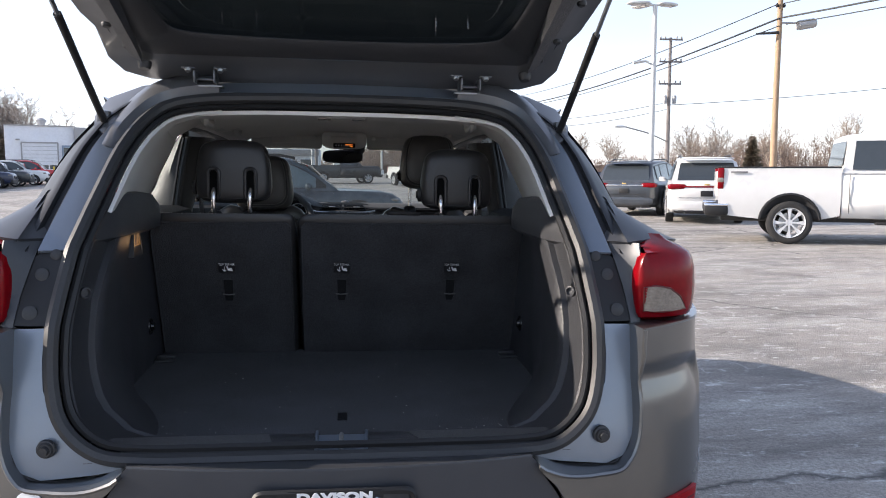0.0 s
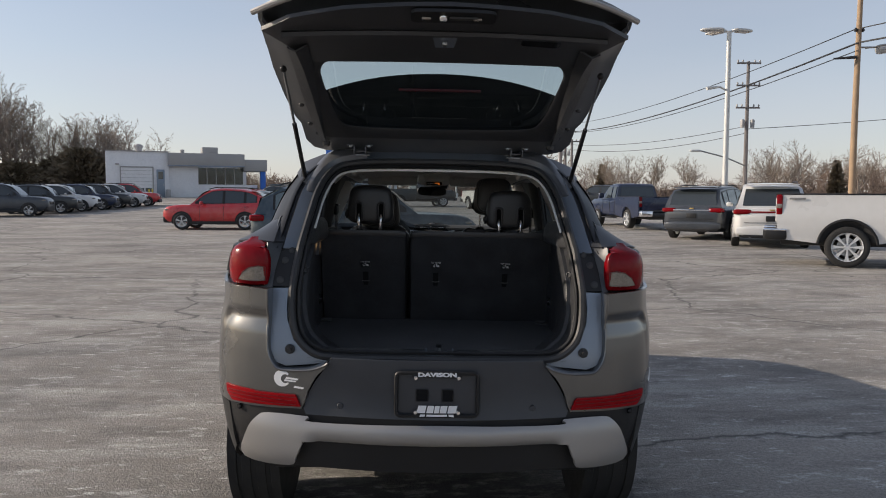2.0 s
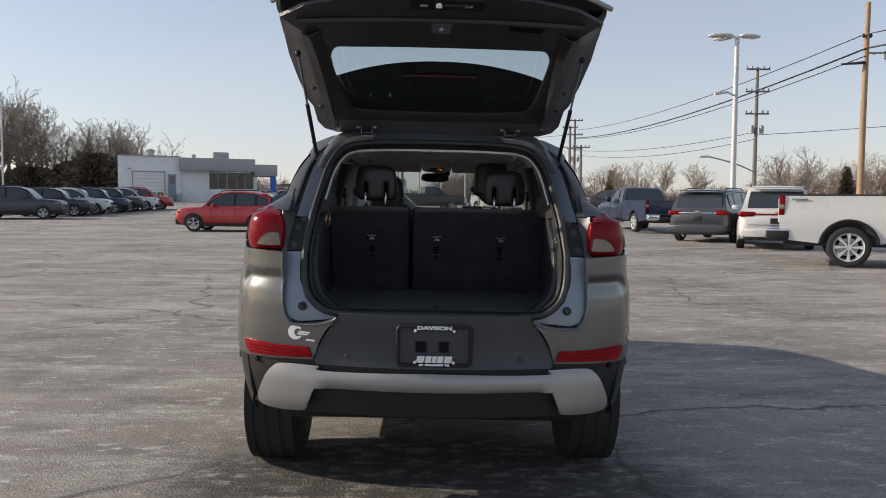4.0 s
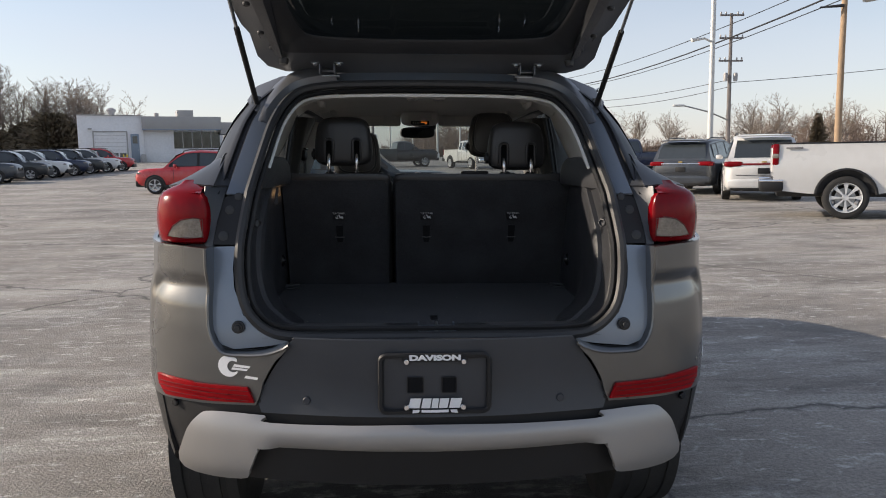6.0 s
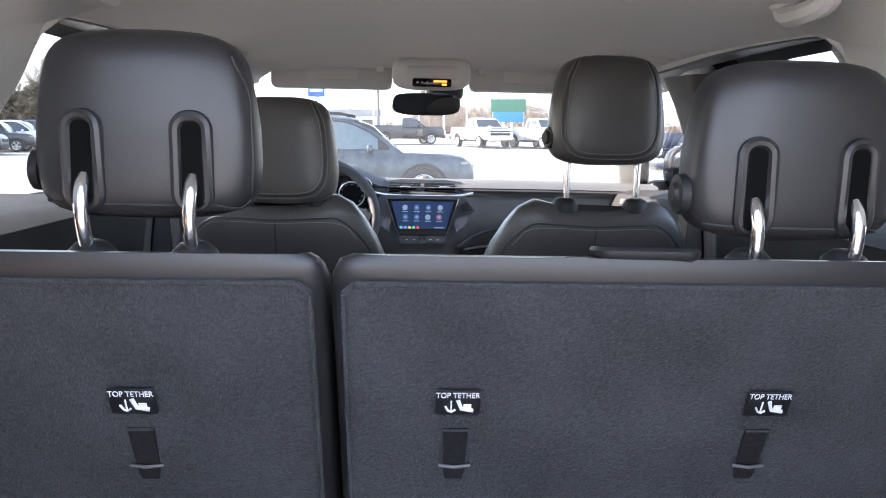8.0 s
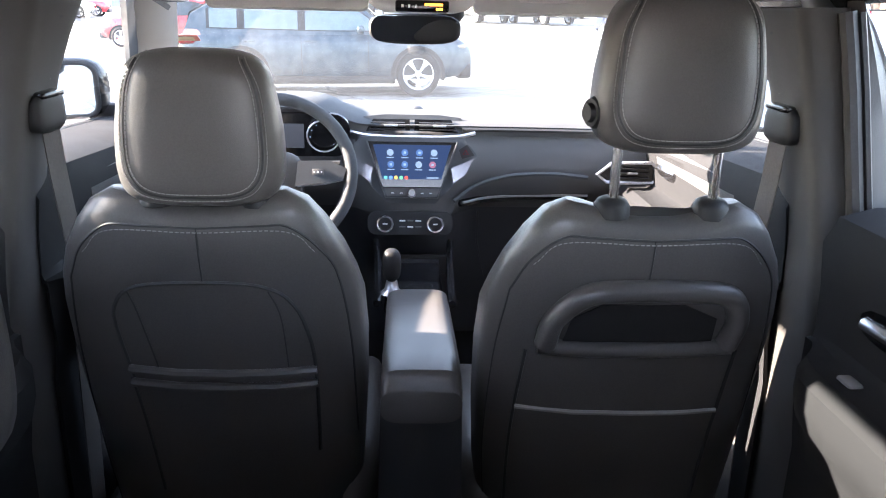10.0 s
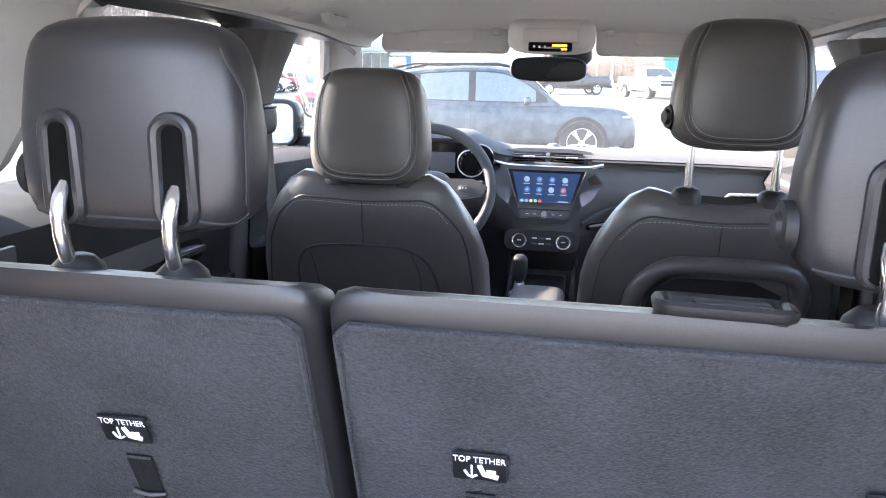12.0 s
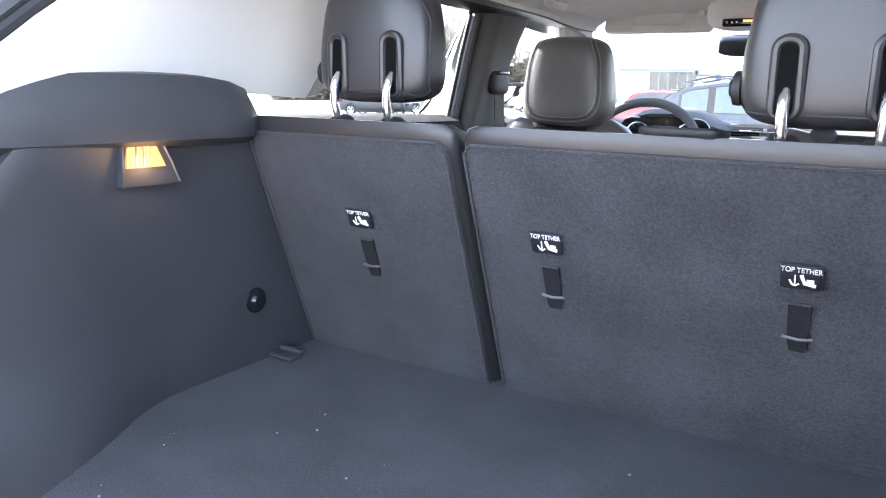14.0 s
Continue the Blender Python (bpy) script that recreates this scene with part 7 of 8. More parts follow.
def crossover(name, label, paint, at, turn, L=4.4, W=1.8, H=1.62, r=0.34, rim=None, cladding=True, glassy=None, group="parked cars", spokes=5, lamp_high=True, sleek=0.0, strip=None):
    """A parked SUV; +y is forward, origin on the ground at its middle."""
    car = thing(name, label, "car", at, group, "", turn)
    g = glassy or lot_glass
    h = L / 2
    w = W / 2
    belt = 0.625 * H
    yf, yr = h * 0.61, -h * 0.58
    st = [(-h, 0.8, 0.5, belt * 0.86), (-h + 0.06, 0.9, 0.4, belt * 0.97), (-h + 0.2, 0.965, 0.33, belt), (-h + 0.55, 0.995, 0.25, belt * 1.01), (-0.4 * h, 1.0, 0.24, belt), (0.1 * h, 1.0, 0.24, belt * 0.985), (0.45 * h, 0.995, 0.24, belt * 0.985), (0.62 * h, 0.99, 0.25, belt * 0.975), (0.8 * h, 0.97, 0.27, belt * 0.95), (0.91 * h, 0.92, 0.32, belt * 0.9), (0.965 * h, 0.85, 0.38, belt * 0.82), (0.992 * h, 0.78, 0.42, belt * 0.72), (h, 0.7, 0.45, belt * 0.62)]
    part("body", loft([body_ring(y, w * k, a, b) for y, k, a, b in st]), paint, car)
    # cabin
    roof = [(-h + 0.12, belt * 1.0), (-h + 0.24, H * 0.8), (-h + 0.46 + sleek, H * 0.935), (-0.52 * h, H * 0.978), (-0.25 * h, H), (-0.05 * h, H * 0.997), (0.08 * h, H * 0.972), (0.24 * h, H * 0.86), (0.46 * h, belt * 0.97)]
    rings = []
    for y, z in roof:
        k = (z - belt * 0.95) / (H - belt * 0.95)
        wt = w * (0.93 - 0.2 * k)
        rings.append([Vector((x * 1.0, y, zz)) for x, zz in ((-w * 0.93, belt * 0.95), (-wt, z - 0.05 * k), (-wt * 0.86, z), (0, z + 0.012), (wt * 0.86, z), (wt, z - 0.05 * k), (w * 0.93, belt * 0.95))])
    part("cabin", loft(rings), paint, car)

    def pane(y, z):
        k = (z - belt * 0.95) / (H - belt * 0.95)
        return w * (0.93 - 0.2 * k) + 0.012

    def top(y):
        return lerp(y, [(a, b) for a, b in roof]) - 0.1

    def waist(y):
        return belt * (1.02 + 0.05 * max(0.0, -y / h))

    for sx in (-1, 1):
        ys = np.linspace(-0.8 * h, 0.36 * h, 16)
        band = [(y, waist(y) - 0.015) for y in ys] + [(y, max(waist(y), top(y) + 0.015)) for y in ys[::-1]]
        part("window_surround", sheet(band, lambda y, z: Vector((sx * (pane(y, z) - 0.005), y, z)), 0.3), plastic_black, car)
        for y0, y1 in ((-h * 0.78, -h * 0.6), (-h * 0.55, -0.2 * h), (-0.15 * h, 0.28 * h)):
            ys = np.linspace(y0, y1, 7)
            low = [(y, waist(y)) for y in ys]
            high = [(y, max(waist(y) + 0.01, top(y) - 0.01)) for y in ys[::-1]]
            part("side_window", sheet(low + high, lambda y, z: Vector((sx * pane(y, z), y, z)), 0.3), g, car)
        part("sill", box((sx * (w - 0.015), 0, 0.28), (0.05, L * 0.45, 0.13), 0.02), plastic_black if cladding else paint, car)
        m = part("door_mirror", cushion((sx * (w + 0.1), 0.22 * h, belt * 1.04), (0.1, 0.06, 0.07), 3, 4), paint, car)
        for y0 in (-0.12 * h, -0.52 * h):
            part("door_handle", box((sx * (w + 0.002), y0, belt * 0.86), (0.03, 0.16, 0.03), 0.01), paint, car)
        for y0 in (-0.58 * h, -0.18 * h, 0.27 * h):
            part("door_gap", tube([(sx * (w * 0.998), y0, 0.36), (sx * (w * 1.002), y0, belt * 0.6), (sx * (w * 0.985), y0, belt * 0.93)], 0.006, 4), rubber, car)
        part("headlamp", cushion((sx * w * 0.74, 0.9 * h, belt * 0.78), (0.17, 0.14, 0.05), 3, 5), clear_lens, car)
        part("fog_lamp", cushion((sx * w * 0.7, 0.955 * h, 0.46), (0.08, 0.06, 0.05), 3, 4), plastic_gloss, car)
        part("tail_lamp", cushion((sx * w * 0.76, -h + 0.15, belt * 0.88), (0.24, 0.17, 0.075 if lamp_high else 0.055), 4.5, 6), red_lens, car)
        part("roof_rail", tube([(sx * w * 0.66, -0.75 * h, H * 0.97), (sx * w * 0.66, -0.6 * h, H * 1.015), (sx * w * 0.66, 0.0, H * 1.02), (sx * w * 0.65, 0.12 * h, H * 0.985)], 0.018, 6), plastic_black, car)
    part("windscreen", grid([[Vector((x * w * 0.9 * 0.84, 0.46 * h - 0.055, belt * 1.03)) for x in np.linspace(-1, 1, 5)], [Vector((x * w * 0.7 * 0.95, 0.24 * h + 0.035, H * 0.88 + 0.012)) for x in np.linspace(-1, 1, 5)], [Vector((x * w * 0.68, 0.1 * h + 0.02, H * 0.967)) for x in np.linspace(-1, 1, 5)]], 0.0), g, car)
    part("rear_window", grid([[Vector((x * w * 0.76, -h + 0.125, belt * 1.03)) for x in np.linspace(-1, 1, 5)], [Vector((x * w * 0.72, -h + 0.2, H * 0.8)) for x in np.linspace(-1, 1, 5)], [Vector((x * w * 0.68, -h + 0.375 + sleek * 0.8, H * 0.9)) for x in np.linspace(-1, 1, 5)]], 0.0), lot_glass, car)
    part("spoiler", box((0, -h + 0.34 + sleek, H * 0.965), (W * 0.68, 0.26, 0.035), 0.012), paint, car)
    part("rear_bumper", cushion((0, -h + 0.1, 0.47), (w * 0.93, 0.14, 0.14), 5, 6), plastic_black if cladding else paint, car)
    part("front_bumper", cushion((0, h - 0.13, 0.42), (w * 0.86, 0.14, 0.16), 5, 6), plastic_black if cladding else paint, car)
    part("grille", cushion((0, h - 0.04, belt * 0.66), (w * 0.52, 0.08, 0.1), 4, 5), plastic_gloss, car)
    part("plate", box((0, -h - 0.012, belt * 0.72), (0.31, 0.02, 0.15), 0.006), plastic_black, car)
    part("chrome_strip", box((0, -h + 0.01, belt * 0.88), (W * 0.62, 0.05, 0.04 if strip else 0.03), 0.008), strip or chrome, car)
    part("valance", cushion((0, -h + 0.09, 0.36), (w * 0.84, 0.12, 0.09), 5, 5), plastic_black, car)
    part("gate_gap", tube([(-w * 0.74, -h + 0.05, belt * 0.8), (-w * 0.7, -h - 0.004, belt * 0.62), (w * 0.7, -h - 0.004, belt * 0.62), (w * 0.74, -h + 0.05, belt * 0.8)], 0.007, 4), rubber, car)
    for sx in (-1, 1):
        part("exhaust_tip", lathe([(0.03, 0.0), (0.04, 0.0), (0.042, 0.08)], 12, Matrix.Translation((sx * w * 0.55, -h - 0.02, 0.33)) @ pose(0, 0, 0, -90, 0, 0)), steel, car)
    part("badge", box((0, -h - 0.002, belt * 0.93), (0.13, 0.03, 0.04), 0.006), gold_badge, car)
    for y in (yr, yf):
        arch_trim(car, y, r, w * 0.995, plastic_black if cladding else paint)
    lot_wheels(car, r, 0.22, yr, yf, w + 0.012, spokes, rim)
    return car


def pickup(name, label, paint, at, turn, L=5.9, W=2.04, H=1.92, r=0.41, spokes=6, group="parked pickups", tailgate=None, cab=-0.12):
    """A parked crew-cab pickup; +y is forward."""
    car = thing(name, label, "pickup", at, group, "", turn)
    h, w = L / 2, W / 2
    belt = 0.66 * H
    cab0, cab1 = cab * h, 0.45 * h
    yr, yf = -h * 0.56, h * 0.62
    st = [(cab0, 0.97, 0.5, belt), (cab0 + 0.02, 0.985, 0.48, belt * 1.0), (0.1 * h, 0.99, 0.47, belt), (cab1, 0.985, 0.48, belt), (0.6 * h, 0.985, 0.5, belt * 1.01), (0.86 * h, 0.97, 0.5, belt * 0.99), (0.96 * h, 0.93, 0.52, belt * 0.94), (0.985 * h, 0.86, 0.56, belt * 0.86)]
    part("body", loft([body_ring(y, w * k, a, b) for y, k, a, b in st]), paint, car)
    rings = []
    for y, z in ((cab0 + 0.02, belt), (cab0 + 0.1, H * 0.955), (cab0 + 0.2, H * 0.99), (0.1 * h, H), (0.2 * h, H * 0.99), (0.27 * h, H * 0.95), (cab1 + 0.12, belt)):
        k = (z - belt) / (H - belt)
        wt = w * (0.95 - 0.15 * k)
        rings.append([Vector((x, y, zz)) for x, zz in ((-w * 0.95, belt * 0.97), (-wt, z - 0.05 * k), (-wt * 0.88, z), (0, z + 0.015), (wt * 0.88, z), (wt, z - 0.05 * k), (w * 0.95, belt * 0.97))])
    part("cabin", loft(rings), paint, car)
    for sx in (-1, 1):
        for y0, y1 in ((cab0 + 0.16, 0.07 * h), (0.1 * h, 0.36 * h)):
            zt = H * 0.93
            y2 = min(y1, 0.27 * h)
            part("side_window", sheet([(y0, belt * 1.02), (y1, belt * 1.02), (y2, zt), (y0 + 0.06, zt)], lambda y, z: Vector((sx * (w * (0.95 - 0.15 * (z - belt) / (H - belt)) + 0.012), y, z)), 0.3), lot_glass, car)
        # bed side, open box behind the cab
        o = [(-h + 0.05, 0.55), (-h + 0.05, belt * 1.05), (cab0 - 0.02, belt * 1.05), (cab0 - 0.02, 0.55)]
        ar = [(yr + r * 1.3 * math.cos(a), r * 1.02 + r * 1.3 * math.sin(a)) for a in np.linspace(0.1, math.pi - 0.1, 15)]
        part("bed_side", sheet(o + ar, lambda y, z: Vector((sx * (w * lerp(z, ((0.5, 0.955), (0.75, 0.985), (1.0, 0.99), (1.3, 0.965)))), y, z)), 0.12, 0.05), paint, car)
        part("bed_rail", box((sx * (w - 0.075), (-h + cab0) / 2, belt * 1.055), (0.1, cab0 + h - 0.03, 0.03), 0.01), plastic_black, car)
        part("arch_lip", tube([Vector((sx * w * 0.99, a, b)) for a, b in ar], 0.03, 6), plastic_black if paint is white_paint else paint, car)
        part("arch_well", well([(0, -0.3), (r * 1.28, -0.3), (r * 1.28, -0.02), (0, -0.28)], Matrix.Translation((sx * w * 0.97, yr, r * 1.02)) @ pose(0, 0, 0, 0, 90 * sx, 0), 0.5), rubber, car)
        tl = part("tail_lamp", box((sx * (w - 0.07), -h + 0.09, belt * 0.9), (0.13, 0.12, 0.42), 0.03), red_lens, car)
        part("lamp_lens", box((sx * (w - 0.062), -h + 0.083, belt * 0.88), (0.125, 0.12, 0.1), 0.02), clear_lens, tl)
        part("bumper_end", box((sx * w * 0.76, -h + 0.02, 0.64), (w * 0.5, 0.46, 0.25), 0.07), plastic_black if paint is white_paint else chrome, car)
        part("bumper_trim", box((sx * w * 0.76, -h + 0.015, 0.735), (w * 0.49, 0.45, 0.05), 0.02), chrome, car)
        part("bumper_step", box((sx * w * 0.78, -h - 0.11, 0.64), (w * 0.24, 0.2, 0.09), 0.03), rubber, car)
        part("mirror", cushion((sx * (w + 0.14), 0.33 * h, belt * 1.1), (0.12, 0.07, 0.12), 4, 4), paint, car)
        part("running_board", box((sx * (w - 0.06), 0.17 * h, 0.42), (0.16, 0.5 * h, 0.05), 0.015), plastic_black, car)
        for y0 in (cab0 + 0.12, 0.115 * h, 0.4 * h):
            part("door_gap", tube([(sx * w * 0.99, y0, 0.6), (sx * w * 0.995, y0, belt * 0.8), (sx * w * 0.975, y0, belt * 0.95)], 0.007, 4), rubber, car)
        for y0 in (0.0, 0.24 * h):
            part("door_handle", box((sx * (w * 0.992 + 0.012), y0, belt * 0.88), (0.03, 0.2, 0.035), 0.01), paint, car)
        part("headlamp", box((sx * w * 0.74, 0.97 * h, belt * 0.82), (0.4, 0.14, 0.14), 0.04), clear_lens, car)
        part("badge_bar", box((sx * (w * 0.985 + 0.004), -h + 0.42, belt * 0.99), (0.012, 0.3, 0.035), 0.004), material("badge_grey", (0.2, 0.2, 0.2), 0.4), car)
    part("bed_floor", box((0, (-h + cab0) / 2, 0.72), (W * 0.9, cab0 + h - 0.1, 0.06), 0.01), plastic_black, car)
    part("tailgate", box((0, -h + 0.06, belt * 0.82), (W * 0.88, 0.08, 0.5), 0.02), tailgate or paint, car)
    part("bumper_bar", box((0, -h - 0.05, 0.6), (W * 0.52, 0.2, 0.15), 0.04), rubber, car)
    part("frame_rail", box((0, -0.1 * h, 0.5), (W * 0.5, L * 0.86, 0.2), 0.04), rubber, car)
    part("bonnet", box((0, 0.7 * h, belt * 1.0), (W * 0.62, 0.5 * h, 0.07), 0.03), paint, car)
    part("grille", box((0, 0.985 * h, belt * 0.74), (W * 0.66, 0.1, 0.3), 0.04), plastic_gloss, car)
    part("grille_bar", box((0, 1.0 * h, belt * 0.76), (W * 0.7, 0.1, 0.05), 0.02), paint, car)
    part("front_bumper", box((0, 0.99 * h, 0.56), (W * 0.88, 0.22, 0.24), 0.07), chrome if paint is white_paint else paint, car)
    part("windscreen", grid([[Vector((x * w * 0.84, cab1 + 0.06, belt * 1.05)) for x in np.linspace(-1, 1, 5)], [Vector((x * w * 0.74, 0.285 * h, H * 0.945)) for x in np.linspace(-1, 1, 5)]], 0), lot_glass, car)
    part("rear_window", grid([[Vector((x * w * 0.78, cab0 + 0.008, belt * 1.08)) for x in np.linspace(-1, 1, 5)], [Vector((x * w * 0.72, cab0 + 0.085, H * 0.93)) for x in np.linspace(-1, 1, 5)]], 0), lot_glass, car)
    lot_wheels(car, r, 0.27, yr, yf, w + 0.0, spokes, None)
    for sx in (-1, 1):
        part("front_arch", well([(0, -0.25), (r * 1.24, -0.25), (r * 1.24, 0.004), (0, -0.24)], Matrix.Translation((sx * w * 0.985, yf, r * 1.02)) @ pose(0, 0, 0, 0, 90 * sx, 0), 0.48), rubber, car)
    return car


def lot_z(y):
    return max(0.0, min(1.1, 0.02 * (y - 30.0)))


def stand(x, y):
    return (x, y, lot_z(y))


# heading 0 looks along +y, turning anticlockwise
pickup("pickup_truck", "white heavy-duty crew cab pickup parked on asphalt", white_paint, stand(10.33, 13.8), -115, 6.1, 2.06, 2.1, 0.41, 8, cab=-0.27)
crossover("suv", "white three-row SUV with red tail strip, parked", white_paint, stand(10.25, 21.3), -22, 4.9, 1.96, 1.8, 0.37, cladding=False, strip=red_lens)
crossover("suv", "dark slate three-row SUV with chrome strip, parked", slate_paint, stand(10.1, 25.1), -37, 5.1, 1.98, 1.76, 0.38, cladding=False)
pickup("pickup_truck", "dark blue crew cab pickup parked on the lot", navy_paint, stand(9.3, 32.5), 8, 5.85, 2.04, 1.92, 0.4)
crossover("suv", "bright red subcompact SUV parked side-on", red_paint, stand(-8.45, 30.3), 88, 4.28, 1.78, 1.66, 0.335, sleek=0.22)
crossover("suv", "dusty blue-grey SUV parked across the lane", teal_paint, stand(-1.37, 15.9), -86, 4.86, 1.94, 1.68, 0.375, glassy=lot_glass_light, sleek=0.18)
crossover("suv", "silver hatchback with red lamps parked beside a red SUV", silver_paint, stand(-8.2, 36.0), -12, 4.2, 1.78, 1.5, 0.32)
for i, (x, y, p, lab) in enumerate(((-22.9, 40.7, slate_paint, "slate grey"), (-22.8, 44.3, black_paint, "black"), (-22.8, 47.0, white_paint, "white"), (-22.7, 49.7, navy_paint, "dark blue"), (-22.8, 52.5, black_paint, "black"), (-22.7, 55.1, white_paint, "white"), (-22.6, 57.7, red_paint, "dark red"))):
    crossover("suv", lab + " compact SUV parked in a long row", p, stand(x, y), -78, 4.75 if i == 0 else 4.45, 1.84, 1.78 if i == 0 else 1.68, 0.34, group="row of parked SUVs")
for i, (x, y, p, lab) in enumerate(((-29.5, 41.0, black_paint, "black"), (-29.5, 44.0, silver_paint, "silver"), (-30.0, 48.5, white_paint, "white"), (-31, 53, slate_paint, "slate"))):
    crossover("suv", lab + " SUV parked behind a row of cars", p, stand(x, y), -78, 4.5, 1.82, 1.7, 0.34, group="row of parked SUVs")
pickup("pickup_truck", "white pickup parked nose-on across the lot", white_paint, stand(4.6, 52.5), 200, 5.8, 2.04, 1.92, 0.4)
pickup("pickup_truck", "white pickup parked nose-on across the lot", white_paint, stand(8.3, 51.0), 205, 5.8, 2.04, 1.92, 0.4)
pickup("pickup_truck", "dark pickup parked far across the lot", black_paint, stand(-0.6, 58.0), -75, 5.8, 2.04, 1.92, 0.4)
crossover("suv", "pale car parked far across the lot", white_paint, stand(-8.5, 70.0), 75, 4.5, 1.8, 1.5, 0.33)
crossover("suv", "silver car parked far across the lot", silver_paint, stand(-14.5, 72.0), 85, 4.5, 1.8, 1.5, 0.33)
crossover("suv", "dark car parked far across the lot", black_paint, stand(14.0, 60.0), 60, 4.6, 1.85, 1.7, 0.35)

# ---- the lot ----
def asphalt_material():
    mat = bpy.data.materials.new("salted_asphalt")
    mat.use_nodes = True
    t = mat.node_tree
    b = t.nodes["Principled BSDF"]
    tc = t.nodes.new("ShaderNodeTexCoord")

    def noise_tex(scale, detail, stretch=(1, 1, 1), rough=0.6):
        mp = t.nodes.new("ShaderNodeMapping")
        mp.inputs["Scale"].default_value = stretch
        n = t.nodes.new("ShaderNodeTexNoise")
        n.inputs["Scale"].default_value, n.inputs["Detail"].default_value, n.inputs["Roughness"].default_value = scale, detail, rough
        t.links.new(tc.outputs["Object"], mp.inputs["Vector"])
        t.links.new(mp.outputs["Vector"], n.inputs["Vector"])
        return n.outputs["Fac"]

    def rng(v, a, b_, c, d):
        m = t.nodes.new("ShaderNodeMapRange")
        for k, x in (("From Min", a), ("From Max", b_), ("To Min", c), ("To Max", d)):
            m.inputs[k].default_value = x
        t.links.new(v, m.inputs["Value"])
        return m.outputs["Result"]

    def mixc(f, a, b_):
        m = t.nodes.new("ShaderNodeMix")
        m.data_type = "RGBA"
        t.links.new(f, m.inputs[0])
        for i, c in ((6, a), (7, b_)):
            if isinstance(c, tuple):
                m.inputs[i].default_value = (*c, 1)
            else:
                t.links.new(c, m.inputs[i])
        return m.outputs[2]

    base = mixc(rng(noise_tex(0.28, 6, (0.7, 1.3, 1), 0.65), 0.4, 0.6, 0, 1), (0.23, 0.21, 0.187), (0.44, 0.4, 0.355))
    salt = mixc(rng(noise_tex(0.8, 10, (0.55, 1.7, 1), 0.76), 0.48, 0.6, 0, 0.85), base, (0.5, 0.475, 0.435))
    spots = mixc(rng(noise_tex(4.0, 9, (0.65, 1.5, 1), 0.8), 0.56, 0.6, 0, 0.9), salt, (0.6, 0.58, 0.545))
    wet = mixc(rng(noise_tex(0.55, 7, (0.8, 1.2, 1), 0.65), 0.54, 0.64, 0, 0.6), spots, (0.15, 0.144, 0.137))
    # fine branching cracks, here and there edged with dried salt
    wob = t.nodes.new("ShaderNodeMix")
    wob.data_type = "VECTOR"
    wob.inputs[0].default_value = 0.3
    nz = t.nodes.new("ShaderNodeTexNoise")
    nz.inputs["Scale"].default_value, nz.inputs["Detail"].default_value = 2.2, 6
    t.links.new(tc.outputs["Object"], nz.inputs["Vector"])
    t.links.new(tc.outputs["Object"], wob.inputs[4])
    t.links.new(nz.outputs["Color"], wob.inputs[5])

    def crack(scale):
        v = t.nodes.new("ShaderNodeTexVoronoi")
        v.feature = "DISTANCE_TO_EDGE"
        v.inputs["Scale"].default_value = scale
        t.links.new(wob.outputs[1], v.inputs["Vector"])
        return v.outputs["Distance"]

    def times(a, b_):
        m = t.nodes.new("ShaderNodeMath")
        m.operation = "MULTIPLY"
        t.links.new(a, m.inputs[0])
        t.links.new(b_, m.inputs[1])
        return m.outputs[0]

    flake = mixc(rng(noise_tex(11.0, 6, (0.6, 1.7, 1), 0.7), 0.62, 0.68, 0, 0.8), wet, (0.6, 0.585, 0.56))
    wet = mixc(rng(noise_tex(26.0, 4, (0.8, 1.3, 1), 0.7), 0.6, 0.7, 0, 0.55), flake, (0.075, 0.072, 0.07))
    where = rng(noise_tex(0.45, 6, (1, 1, 1), 0.7), 0.53, 0.6, 0, 1)
    c1, c2, c3 = crack(0.3), crack(4.2), crack(1.7)
    lace = times(where, rng(noise_tex(3.0, 6), 0.38, 0.48, 0, 1))
    wet = mixc(times(rng(c2, 0.0, 0.035, 0.7, 0.0), lace), wet, (0.62, 0.6, 0.57))
    wet = mixc(times(rng(c3, 0.0, 0.014, 0.8, 0.0), rng(noise_tex(0.4, 5), 0.56, 0.64, 0, 1)), wet, (0.06, 0.057, 0.054))
    wet = mixc(times(rng(c1, 0.0, 0.006, 0.95, 0.0), rng(noise_tex(0.16, 3), 0.38, 0.46, 0, 1)), wet, (0.05, 0.048, 0.046))
    wet = mixc(rng(noise_tex(9.0, 6, (0.5, 1.3, 1), 0.68), 0.615, 0.645, 0, 0.95), wet, (0.72, 0.7, 0.66))
    grit = mixc(rng(noise_tex(48, 6, (1, 1, 1), 0.8), 0.4, 0.62, 0.0, 0.6), wet, (0.1, 0.095, 0.09))
    grit = mixc(rng(noise_tex(1.5, 9, (0.55, 1.7, 1), 0.8), 0.5, 0.6, 0.0, 0.5), grit, (0.12, 0.112, 0.104))
    # darker patch with a ragged edge, centred under the car's tail
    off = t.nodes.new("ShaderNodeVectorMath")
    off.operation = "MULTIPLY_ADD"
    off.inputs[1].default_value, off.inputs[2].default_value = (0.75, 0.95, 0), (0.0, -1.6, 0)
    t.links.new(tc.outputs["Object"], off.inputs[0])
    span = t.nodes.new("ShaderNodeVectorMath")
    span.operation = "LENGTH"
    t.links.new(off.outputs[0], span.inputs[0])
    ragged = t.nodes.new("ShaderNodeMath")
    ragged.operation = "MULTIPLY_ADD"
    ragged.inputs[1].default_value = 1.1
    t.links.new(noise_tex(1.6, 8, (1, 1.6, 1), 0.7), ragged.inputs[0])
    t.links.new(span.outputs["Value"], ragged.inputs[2])
